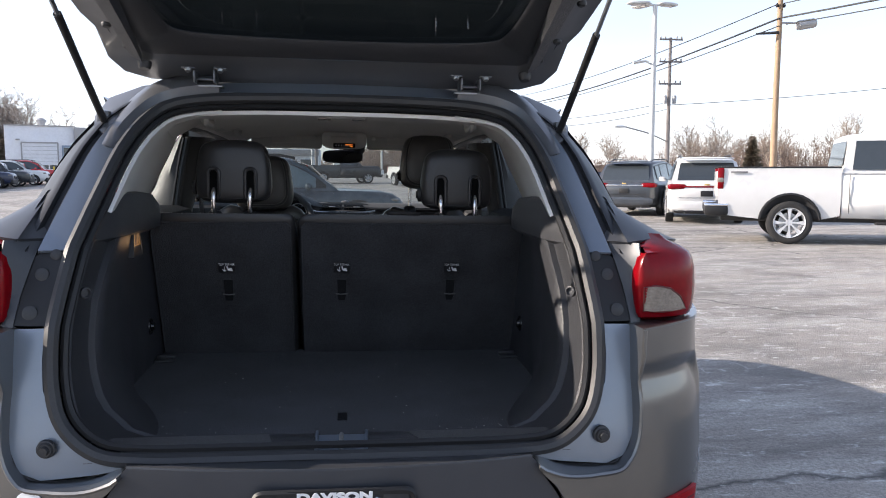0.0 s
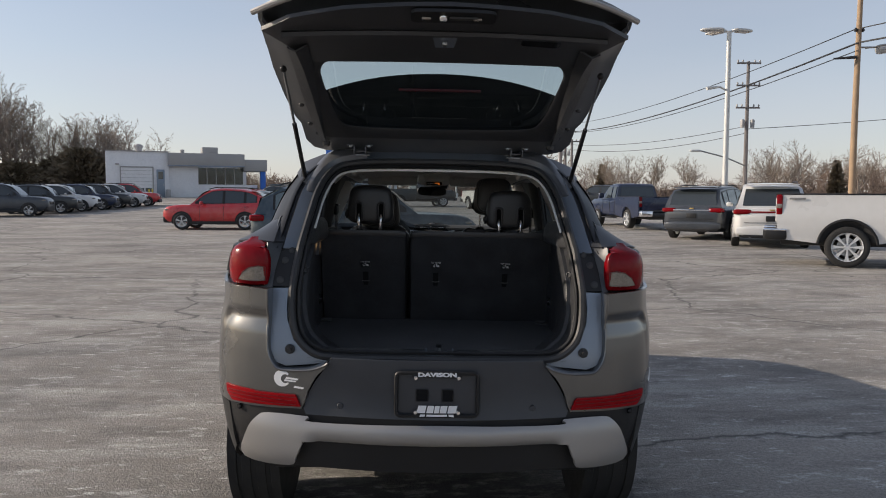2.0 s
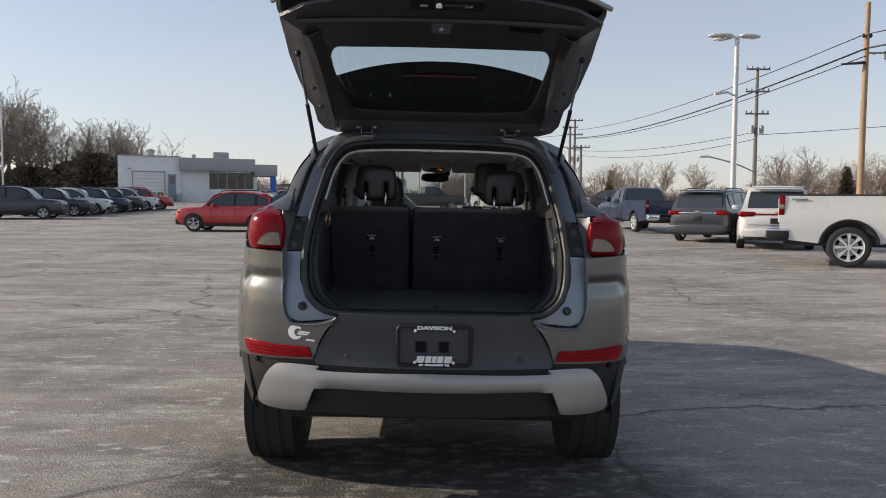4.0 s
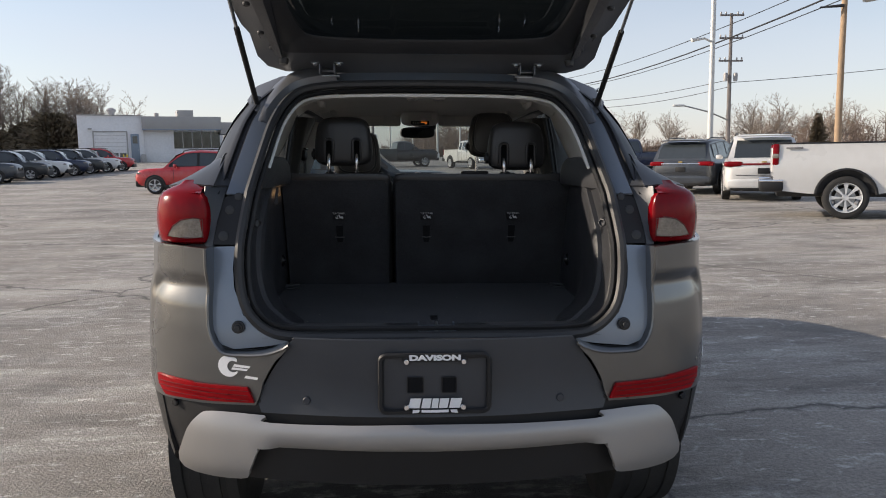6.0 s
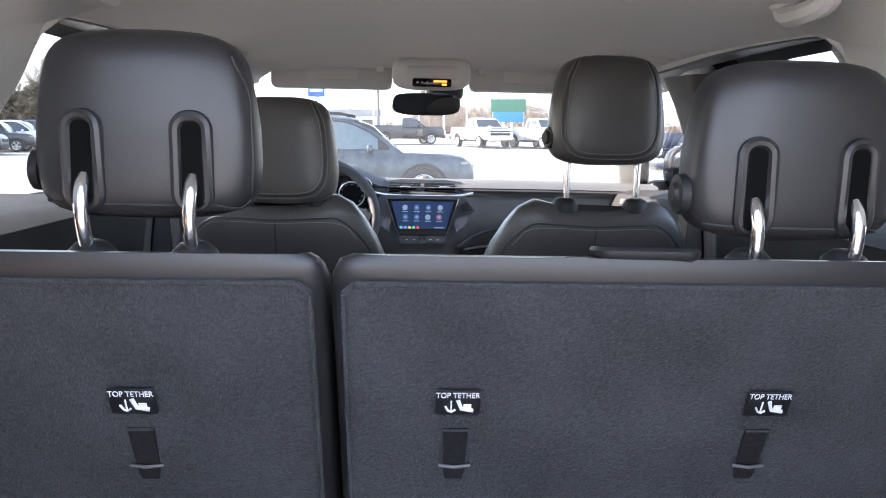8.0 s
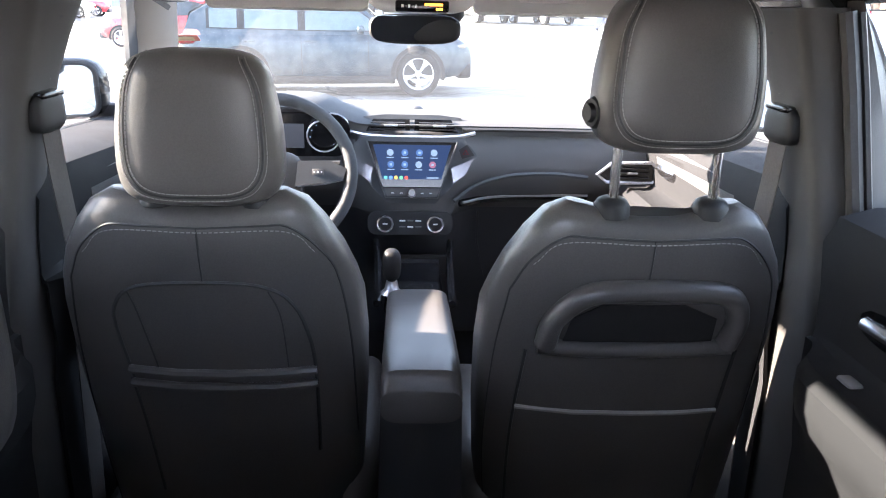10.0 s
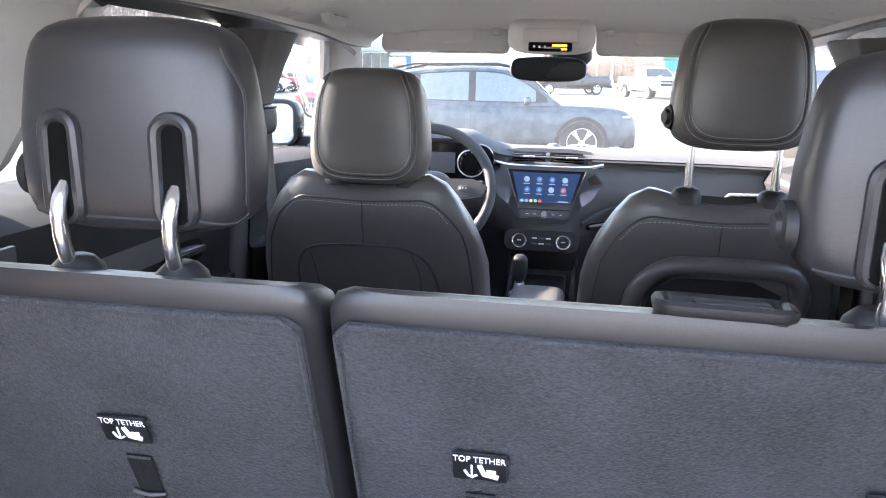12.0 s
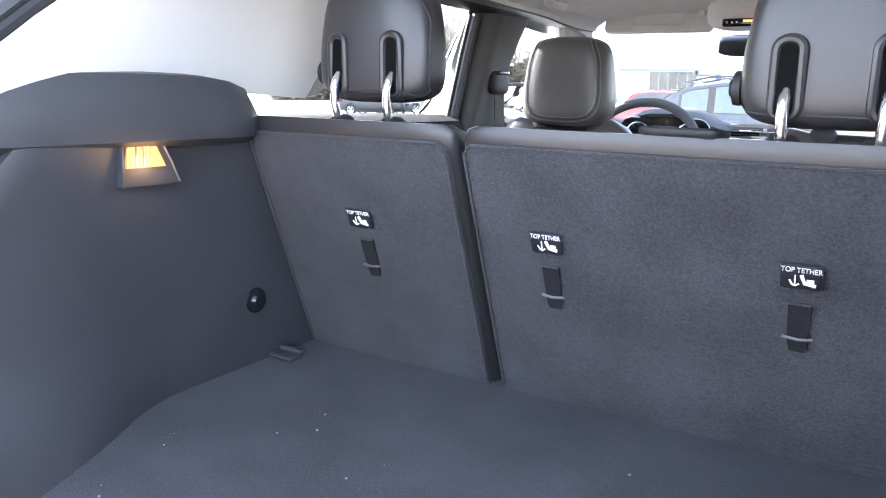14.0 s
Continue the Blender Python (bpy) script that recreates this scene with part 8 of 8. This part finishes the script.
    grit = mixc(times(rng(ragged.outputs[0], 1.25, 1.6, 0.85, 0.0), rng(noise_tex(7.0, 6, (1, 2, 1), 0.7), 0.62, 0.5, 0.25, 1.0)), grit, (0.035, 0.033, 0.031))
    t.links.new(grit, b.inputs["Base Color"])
    t.links.new(rng(noise_tex(1.3, 5), 0.3, 0.7, 0.72, 0.95), b.inputs["Roughness"])
    bp = t.nodes.new("ShaderNodeBump")
    bp.inputs["Strength"].default_value, bp.inputs["Distance"].default_value = 0.9, 0.014
    t.links.new(noise_tex(70, 5), bp.inputs["Height"])
    t.links.new(bp.outputs["Normal"], b.inputs["Normal"])
    return mat


asphalt = asphalt_material()
gb = bmesh.new()
edges = [-2500, -400, -120, -60, -40, -20, -12, 0, 12, 20, 30, 45, 60, 72, 85, 100, 140, 400, 2500]
gv = [[gb.verts.new((x, y, lot_z(y))) for x in edges] for y in edges]
for i in range(len(edges) - 1):
    for j in range(len(edges) - 1):
        gb.faces.new((gv[i][j], gv[i][j + 1], gv[i + 1][j + 1], gv[i + 1][j]))
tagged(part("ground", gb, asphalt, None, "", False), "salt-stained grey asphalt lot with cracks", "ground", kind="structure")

# ---- building, poles, wires, trees ----
white_wall = material("white_painted_block", (0.8, 0.8, 0.81), 0.8, 0, 0.08, 1.0, 30, dirt=0.2, dirt_color=(0.45, 0.44, 0.42))
grey_metal = material("grey_fascia_metal", (0.36, 0.35, 0.34), 0.5, 0.1, 0.08, 1, 20)
steel_door = material("blue_grey_door", (0.22, 0.27, 0.33), 0.5, 0, 0.1)
blue_sign = material("blue_sign", (0.02, 0.13, 0.5), 0.5, 0, 0.08)
shop_glass = material("shop_glass", (0.05, 0.06, 0.065), 0.08, 0, 0.4, 0.6, 4, spec=0.8)
bld = thing("dealership_building", "white single-storey dealership building with grey fascia", "building", (-35.3, 84.0, 1.0), turn=22)
part("wall", box((3.3, 9.0, 2.63), (6.6, 18, 5.26), 0.05), white_wall, bld)
part("wall", box((8.2, 9.4, 2.5), (3.3, 18, 5.0), 0.05), white_wall, bld, "white front wall beside the windows")
part("low_wall", box((13.2, 0.7, 0.8), (6.8, 0.35, 1.6), 0.03), white_wall, bld)
part("back_room", box((13.0, 13.0, 2.2), (7.0, 10.0, 4.4), 0.03), white_wall, bld)
part("parapet_cap", box((3.3, 0.0, 5.28), (6.7, 0.3, 0.1), 0.02), grey_metal, bld)
part("fascia", box((10.75, 1.2, 4.45), (8.5, 3.4, 1.45), 0.04), grey_metal, bld)
part("fascia_line", box((10.75, -0.55, 3.72), (8.6, 0.12, 0.12)), steel_door, bld)
part("canopy", box((16.3, 2.2, 3.9), (2.7, 5.0, 1.35), 0.04), grey_metal, bld)
part("canopy_post", box((17.2, 0.2, 1.6), (0.6, 0.6, 3.2), 0.03), blue_sign, bld)
sh = part("garage_door", box((3.2, -0.04, 1.7), (3.25, 0.1, 3.4)), white_wall, bld, "white sectional garage door with low panes")
part("door_frame", join(box((1.5, -0.06, 1.72), (0.14, 0.16, 3.5)), box((4.9, -0.06, 1.72), (0.14, 0.16, 3.5)), box((3.2, -0.06, 3.5), (3.5, 0.16, 0.14))), grey_metal, sh)
for k in range(5):
    part("door_rib", box((3.2, -0.1, 1.5 + 0.4 * k), (3.2, 0.06, 0.03)), grey_metal, sh)
for k in range(4):
    for q in range(2):
        part("pane", box((2.0 + 0.8 * k, -0.1, 0.4 + 0.55 * q), (0.66, 0.06, 0.42)), shop_glass, sh)
for x in (4.4, 4.75):
    part("bollard", box((x, -0.9, 0.5), (0.16, 0.16, 1.0), 0.03), material("safety_yellow", (0.7, 0.5, 0.05), 0.6), sh)
dr = part("door", box((5.7, -0.04, 1.65), (0.86, 0.12, 3.2), 0.02), steel_door, bld)
part("door_handle", box((6.0, -0.12, 1.5), (0.06, 0.06, 0.2)), steel, dr)
part("door_pane", box((5.7, -0.11, 2.6), (0.5, 0.04, 0.8)), shop_glass, dr)
for k in range(5):
    wn_ = part("window", box((10.3 + 1.04 * k, 0.75, 2.6), (1.0, 0.06, 1.95)), pane_tint, bld)
    part("window_frame", box((9.8 + 1.04 * k, 0.7, 2.6), (0.09, 0.12, 2.0)), grey_metal, wn_)
part("showroom_back", box((12.5, 7.6, 2.2), (6.0, 0.1, 4.2)), white_wall, bld)
for x, z, w_ in ((10.4, 2.2, 0.5), (11.6, 2.5, 0.7), (13.0, 2.3, 0.9), (14.2, 2.6, 0.4)):
    part("showroom_panel", box((x, 6.0, z), (w_, 0.2, 1.0), 0.03), steel_door if w_ > 0.6 else grey_metal, bld)
part("roof_unit", box((11.5, 4.0, 5.6), (1.8, 2.0, 1.0), 0.05), grey_metal, bld)
part("roof_vent", lathe([(0.35, 0), (0.35, 0.4), (0.5, 0.6), (0.5, 0.75), (0.2, 0.95), (0, 0.98)], 14, Matrix.Translation((3.5, 1.5, 5.2))), grey_metal, bld)
part("roof_vent", lathe([(0.25, 0), (0.25, 0.5), (0, 0.6)], 12, Matrix.Translation((8.2, 1.5, 5.1))), grey_metal, bld)
part("gas_meter", box((6.5, -0.4, 0.5), (0.5, 0.4, 1.0), 0.05), grey_metal, bld)
part("wall_lamp", box((1.2, -0.2, 3.8), (0.4, 0.3, 0.15), 0.03), grey_metal, bld)
# farther low buildings seen past the first
far = thing("far_building", "low pale shop building far behind the lot", "building", (0, 0, 0))
part("wall", box((-13.0, 132, 3.0), (16, 10, 4.4), 0.05), white_wall, far)
part("fascia", box((-13.0, 126.8, 4.6), (16.2, 0.5, 1.0), 0.03), grey_metal, far)
for i in range(6):
    part("window", box((-19 + 2.4 * i, 126.9, 2.6), (1.9, 0.2, 1.8)), shop_glass, far)
sg = thing("roadside_sign", "blue dealer sign board on a tall pole", "sign", (-11.4, 95, 1.0))
part("pole", box((0, 0, 2.6), (0.3, 0.3, 5.2), 0.03), white_wall, sg)
part("board", box((0, 0, 5.4), (2.0, 0.4, 1.5), 0.06), blue_sign, sg)
part("board_band", box((0, -0.22, 5.4), (1.5, 0.04, 0.35)), white_print, sg)
sg = thing("road_sign", "green and blue road sign on two posts", "sign", (7.6, 62, 0.64))
part("post", box((-1.2, 0, 1.2), (0.12, 0.12, 2.4)), steel, sg)
part("post", box((1.2, 0, 1.2), (0.12, 0.12, 2.4)), steel, sg)
part("green_board", box((0, 0, 2.9), (2.8, 0.12, 1.0), 0.03), material("sign_green", (0.05, 0.2, 0.12), 0.6), sg)
part("blue_board", box((0, -0.03, 2.0), (2.4, 0.12, 0.8), 0.03), material("sign_cyan", (0.02, 0.25, 0.7), 0.6), sg)
wood = material("weathered_pole_wood", (0.36, 0.25, 0.16), 0.85, 0, 0.3, 2, 40, bump=0.5, bump_scale=30)
wood_grey = material("grey_pole_wood", (0.2, 0.18, 0.17), 0.9, 0, 0.25, 2, 40)
pole_paint = material("pale_pole_paint", (0.6, 0.6, 0.58), 0.5, 0.2, 0.08)
cable = material("cable_black", (0.02, 0.02, 0.022), 0.6)


def lamp_post(x, y, h, heads, size=1.0, turn=0.0, arm=True):
    p = thing("lot_lamp", "pale steel lot lamp with flat heads on a tall pole", "lamp", (x, y, lot_z(y)), "lot lamps", "", turn)
    part("pole", tube([(0, 0, 0), (0, 0, h * 0.5), (0, 0, h)], [0.17 * size, 0.15 * size, 0.13 * size], 10), pole_paint, p)
    part("base", lathe([(0.32, 0), (0.32, 0.6), (0.26, 0.7), (0, 0.7)], 14), white_wall, p)
    for a in heads:
        m = pose(0, 0, 0, 0, 0, a)
        part("arm", moved(tube([(0, 0, h - 0.05), (0.35, 0, h + 0.02)], 0.06 * size, 6), m), pole_paint, p)
        hd = part("lamp_head", moved(cushion((0.95 * size, 0, h + 0.1), (0.68 * size, 0.3 * size, 0.1 * size), 3, 5), m), pole_paint, p)
        part("lens", moved(box((0.95 * size, 0, h + 0.0), (0.8 * size, 0.4 * size, 0.03)), m), clear_lens, hd)
    if arm:
        part("camera_arm", tube([(0, 0, h * 0.68), (-0.5, -0.1, h * 0.7), (-1.3, -0.2, h * 0.69)], [0.06, 0.06, 0.11], 6), pole_paint, p)
    return p


lamp_post(17.55, 43.0, 10.7, (170, 120, 20), 1.0, 0)
for x, y, h in ((14.2, 110, 12.5), (-43.0, 75, 9.5), (5.0, 120, 11), (-6.0, 125, 11), (-12.0, 140, 11), (10.0, 140, 11), (-3.0, 150, 10), (17.0, 150, 11), (1.5, 160, 10), (24, 135, 10)):
    lamp_post(x, y, h, (0, 180), 0.6 if x == -43.0 else 1.0, 20, y == 110)
up = thing("utility_pole", "tall brown wooden utility pole with a grey transformer", "utility pole", (23.4, 40.0, 0.2), "utility poles")
part("pole", tube([(0, 0, 0), (0, 0, 6), (0.05, 0, 12.0)], [0.19, 0.165, 0.135], 12), wood, up)
part("transformer", lathe([(0, -0.55), (0.24, -0.52), (0.26, -0.4), (0.26, 0.4), (0.22, 0.5), (0, 0.55)], 16, Matrix.Translation((1.55, -0.1, 9.25)) @ pose(0, 0, 0, 0, 80, 0)), material("transformer_grey", (0.45, 0.44, 0.42), 0.5, 0.3), up, "grey cable splice drum")
part("bracket", tube([(0, 0, 9.3), (0.9, -0.05, 9.3), (1.4, -0.1, 9.3)], 0.05, 6), steel, up)
part("splice", tube([(-0.1, -0.2, 8.75), (-1.2, 0.2, 8.72)], [0.09, 0.05], 8), cable, up)
part("insulator", lathe([(0.05, 0), (0.09, 0.1), (0.05, 0.2), (0.0, 0.24)], 10, Matrix.Translation((-0.2, -0.1, 10.1))), cable, up)
part("insulator", lathe([(0.05, 0), (0.09, 0.1), (0.05, 0.2), (0.0, 0.24)], 10, Matrix.Translation((0.2, -0.1, 10.1))), cable, up)


def cross_pole(x, y, h, arms=True):
    p = thing("utility_pole", "grey wooden utility pole with cross-arms and transformers", "utility pole", (x, y, lot_z(y)), "utility poles")
    part("pole", tube([(0, 0, 0), (0, 0, h)], [0.24, 0.16], 8), wood_grey, p)
    for i, z in enumerate((h - 0.2, h - 2.4, h - 4.6) if arms else (h - 0.3,)):
        part("cross_arm", box((0, -0.15, z), (2.4, 0.14, 0.16)), wood_grey, p)
        for k in (-1.1, -0.6, 0.6, 1.1):
            part("insulator", lathe([(0.05, 0), (0.1, 0.1), (0.06, 0.25), (0, 0.28)], 8, Matrix.Translation((k, -0.15, z + 0.08))), grey_metal, p)
    if arms:
        for k in (-0.5, 0.5):
            part("transformer", lathe([(0, 0), (0.2, 0.02), (0.22, 0.7), (0.14, 0.84), (0, 0.86)], 12, Matrix.Translation((k, -0.2, h - 6.6))), grey_metal, p)
        part("lamp_arm", tube(catmull([(0, 0, h - 10.4), (-2.4, -0.8, h - 9.6), (-5.2, -1.6, h - 9.0)], 5), 0.07, 6), steel, p)
        part("lamp_head", cushion((-5.7, -1.7, h - 9.0), (0.6, 0.2, 0.12), 3, 4), pole_paint, p)
    return p


cross_pole(32.3, 75.0, 14.0)
cross_pole(22.0, 118, 13.2)
cross_pole(20.9, 116, 12.0, False)
cross_pole(20.5, 105, 8.2, False)
cross_pole(-5.0, 118, 13.0)


def wire(a, b, sag, r=0.02, group="overhead cables", name="cable"):
    a, b = Vector(a), Vector(b)
    pts = [a.lerp(b, t) - Vector((0, 0, sag * 4 * t * (1 - t))) for t in np.linspace(0, 1, 15)]
    solo(name, tube(pts, r, 5), cable, "black overhead cable sagging between poles", "cable", group)


ua = Vector((23.4, 39.8, 0.2))
wire(ua + Vector((-0.2, 0, 10.25)), (22.0, 117.8, 12.6), 1.0, 0.03)
wire(ua + Vector((-0.1, 0, 9.5)), (22.0, 117.8, 11.4), 1.1, 0.055)
wire(ua + Vector((-0.1, 0, 9.1)), (22.0, 117.8, 11.3), 1.15, 0.03)
wire(ua + Vector((0.1, 0, 10.3)), (42, 6, 13.0), 0.4, 0.03)
wire(ua + Vector((0.1, 0, 9.55)), (42, 6, 11.6), 0.4, 0.05)
wire(ua + Vector((0.3, 0, 9.2)), (42, 6, 11.0), 0.4, 0.03)
wire((32.3, 75, 8.5), (22.0, 118, 9.5), 0.8, 0.03)
wire((32.3, 75, 7.8), (22.0, 118, 8.8), 1.0, 0.03)
wire((32.3, 75, 8.2), (75, 66, 12.5), 0.6, 0.03)
wire((22.0, 118, 12), (-5, 118, 12), 0.8, 0.03)
# bare trees
bark = material("grey_brown_bark", (0.27, 0.22, 0.18), 0.95, 0, 0.25, 1, 20)
bark_far = material("far_twigs", (0.17, 0.125, 0.1), 0.95, 0, 0.2, 0.3, 4)
needle = material("dark_evergreen", (0.19, 0.15, 0.1), 0.9, 0, 0.4, 0.8, 12)


def twig_mesh(name, segs, mat, sides=3):
    vs, fs = [], []
    for a, b, ra, rb in segs:
        d = (b - a).normalized()
        u = d.orthogonal().normalized()
        v = d.cross(u)
        k = len(vs)
        for p, r in ((a, ra), (b, rb)):
            for j in range(sides):
                q = 2 * math.pi * j / sides
                vs.append(p + (u * math.cos(q) + v * math.sin(q)) * r)
        for j in range(sides):
            l = (j + 1) % sides
            fs.append((k + j, k + l, k + sides + l, k + sides + j))
    me = bpy.data.meshes.new(name)
    me.from_pydata([tuple(v) for v in vs], [], fs)
    me.materials.append(mat)
    return me


def limb(rg, out, a, d, length, r, level):
    """A tapering limb that bends upwards and carries ever finer side twigs."""
    n = max(3, int(length / 0.55)) if level < 3 else 2
    p, step = a, length / n
    for i in range(n):
        d = (d + Vector((rg.gauss(0, 0.13), rg.gauss(0, 0.13), rg.gauss(0.05, 0.07)))).normalized()
        q = p + d * step
        ra, rb = r * (1 - 0.75 * i / n), r * (1 - 0.75 * (i + 1) / n)
        out[0 if level == 0 else 1].append((p, q, ra, rb))
        p = q
        if level < 3 and (i > 0 or level > 0) and (level > 0 or i >= n * 0.25):
            for _ in range(1 if level == 1 else 2):
                w = Vector((rg.gauss(0, 1), rg.gauss(0, 1), rg.gauss(0.25, 0.5))).normalized()
                e = (d * 0.55 + w * 0.75).normalized()
                limb(rg, out, p, e, length * (1 - 0.55 * i / n) * rg.uniform(0.28, 0.52) * (1.15 if level == 0 else 1), rb * 0.6, level + 1)


def bare_tree(name, seed, h, stems=1, wide=0.25, mat=None):
    rg = random.Random(seed)
    out = [[], []]
    if stems == 1:
        limb(rg, out, Vector((0, 0, 0)), Vector((0, 0, 1)), h, 0.018 * h, 0)
    else:
        out[0].append((Vector((0, 0, 0)), Vector((0, 0, 0.14 * h)), 0.03 * h, 0.026 * h))
        for k in range(stems):
            a = 2 * math.pi * k / stems + rg.uniform(-0.3, 0.3)
            limb(rg, out, Vector((0, 0, 0.13 * h)), Vector((math.cos(a) * wide, math.sin(a) * wide, 1)).normalized(), h * rg.uniform(0.75, 0.95), 0.014 * h, 0)
    k = h / max(s[1].z for s in out[0] + out[1])
    out = [[(a * k, b * k, max(ra, 0.012), max(rb, 0.012)) for a, b, ra, rb in o] for o in out]
    return twig_mesh("trunk", out[0], mat or bark, 6), twig_mesh("crown", out[1], mat or bark, 3)


def plant(meshes, at, turn, s, label="bare leafless winter tree with fine twigs", group="bare trees"):
    t = thing("tree", label, "tree", at, group, "", turn)
    t.scale = (s, s, s)
    for n, me in zip(("trunk", "crown"), meshes):
        o = new(n, me)
        o.parent = t
    return t


A = bare_tree("a", 3, 10.0, 4, 0.35)
B = bare_tree("b", 8, 10.0, 5, 0.5)
C = bare_tree("c", 21, 10.0, 3, 0.3)
D = bare_tree("d", 5, 9.0, 9, 1.15)
rg = random.Random(11)
for x, y, s, k in ((-60.5, 86, 1.65, 2), (-56, 92, 1.55, 0), (-52.0, 90, 1.5, 1), (-47.5, 89, 1.25, 2), (-49.5, 95, 1.3, 0), (-44, 97, 1.12, 2), (-41.5, 94, 1.1, 1), (-63, 95, 1.7, 0), (-38.5, 93, 1.05, 1), (-40, 99, 1.1, 0), (-46, 94, 1.1, 1), (-66.5, 90, 1.5, 1), (-58, 90, 1.4, 1), (-70, 86, 1.6, 2), (-37.0, 97, 0.95, 2), (-76, 80, 1.5, 1), (-54, 97, 1.4, 2)):
    plant((A, B, C)[k], (x, y, 0.6), rg.uniform(0, 360), s)
plant(D, (48.0, 100, 0.6), 40, 1.0, "wide round-headed bare tree", "bare trees").scale = (1.0, 1.0, 0.95)
for x, y, s, k in ((72, 105, 1.0, 0), (64, 110, 0.9, 1), (28, 112, 0.68, 0), (78, 92, 1.0, 2), (60, 125, 0.9, 1), (41, 150, 0.95, 2), (47, 155, 0.95, 0), (35, 150, 0.9, 1), (53, 150, 0.95, 1), (88, 110, 1.1, 1)):
    plant((A, B, C)[k], (x, y, 0.6), rg.uniform(0, 360), s)


def clump(seed, h, w, n, cone=False, leaf=0.16):
    """An evergreen mass of many small tufts with an uneven outline."""
    rg = random.Random(seed)
    vs, fs = [], []
    for i in range(n):
        u = rg.random() ** 0.8
        z = h * u
        if cone:
            rad = w * (1 - u) * rg.uniform(0.35, 1.0) * (0.75 + 0.25 * math.sin(u * 40))
        else:
            rad = w * math.sqrt(max(0.02, 1 - (u * 1.05 - 0.25) ** 2 / 0.7)) * rg.uniform(0.55, 1.05)
        a = rg.uniform(0, 2 * math.pi)
        rad *= 1 + 0.18 * math.sin(3 * a + seed) + 0.1 * math.sin(7 * a)
        c = Vector((rad * math.cos(a), rad * math.sin(a), z + rg.uniform(-0.2, 0.2)))
        out = Vector((math.cos(a), math.sin(a), rg.uniform(-0.4, 0.7))).normalized()
        s1 = out.orthogonal().normalized()
        s1.rotate(Matrix.Rotation(rg.uniform(0, 6.3), 3, out))
        L = leaf * rg.uniform(1.5, 4.0)
        k = len(vs)
        vs += [tuple(c - s1 * leaf), tuple(c + s1 * leaf), tuple(c + out * L + s1 * leaf * 0.2)]
        fs.append((k, k + 1, k + 2))
    me = bpy.data.meshes.new("crown")
    me.from_pydata(vs, [], fs)
    me.materials.append(needle)
    return me


EV = clump(4, 5.2, 3.4, 9000, False, 0.2)
PI = clump(9, 6.0, 1.9, 5000, True, 0.16)


def evergreen(me, at, s, label, turn=0):
    t = thing("evergreen", label, "tree", at, "evergreens", "", turn)
    t.scale = s if isinstance(s, tuple) else (s, s, s)
    o = new("crown", me)
    o.parent = t
    tr = new("trunk", trunk_mesh)
    tr.parent = t
    return t


trunk_mesh = twig_mesh("trunk", [(Vector((0, 0, -0.3)), Vector((0, 0, 3.4)), 0.2, 0.08)], bark, 7)
evergreen(EV, (-41.0, 91, 0.6), (0.92, 1, 1.15), "dense dark evergreen mass beside a building", 20)
for x, y, s in ((-47, 88, 0.85), (-52, 87, 0.8), (-57, 86, 0.9), (-62, 84, 0.85), (-67, 82, 0.9), (-72, 80, 0.9), (-44, 93, 1.0)):
    evergreen(EV, (x, y, 0.4), (s * 1.1, s, s), "dark evergreen hedge shrub", x * 37 % 360)
for x, y, s in ((55.3, 100, 0.95), (66, 96, 0.75), (74, 98, 0.9), (33, 140, 1.1)):
    evergreen(PI, (x, y, 0.4), s, "dark pointed spruce tree")
evergreen(EV, (71, 88, 0.2), 0.75, "rounded green pine tree", 90)
# far woods: brown twig haze along the horizon
rg = random.Random(31)
segs = []
for i in range(900):
    x = rg.uniform(-120, 330)
    y = 230 + rg.uniform(-30, 40)
    h = rg.uniform(8.5, 13.5) * (0.8 + 0.35 * math.sin(x * 0.06) + 0.15 * math.sin(x * 0.23))
    segs.append((Vector((x, y, 0.5)), Vector((x + rg.gauss(0, 0.4), y, h * 0.6)), 0.22, 0.12))
    for j in range(46):
        z = h * rg.uniform(0.12, 0.75)
        d = Vector((rg.gauss(0, 1), rg.gauss(0, 0.6), abs(rg.gauss(0.9, 0.5)))).normalized()
        a = Vector((x + rg.gauss(0, 1.0), y, z))
        segs.append((a, a + d * h * rg.uniform(0.14, 0.28), 0.07, 0.03))
wd = new("far_woods", twig_mesh("far_woods", segs, bark_far, 3))
tagged(wd, "brown leafless woods along the horizon", "woods", kind="stuff")
hedge = bmesh.new()
rows = [[Vector((x, 262 + 6 * math.sin(x * 0.05), 0)) for x in range(-160, 400, 8)], [Vector((x, 262 + 6 * math.sin(x * 0.05), 3.6 + 0.8 * math.sin(x * 0.11) + 0.9 * math.sin(x * 0.37))) for x in range(-160, 400, 8)]]
tagged(part("far_brush", grid(rows, 0.5), bark_far), "brown brush under far woods", "brush", kind="stuff")
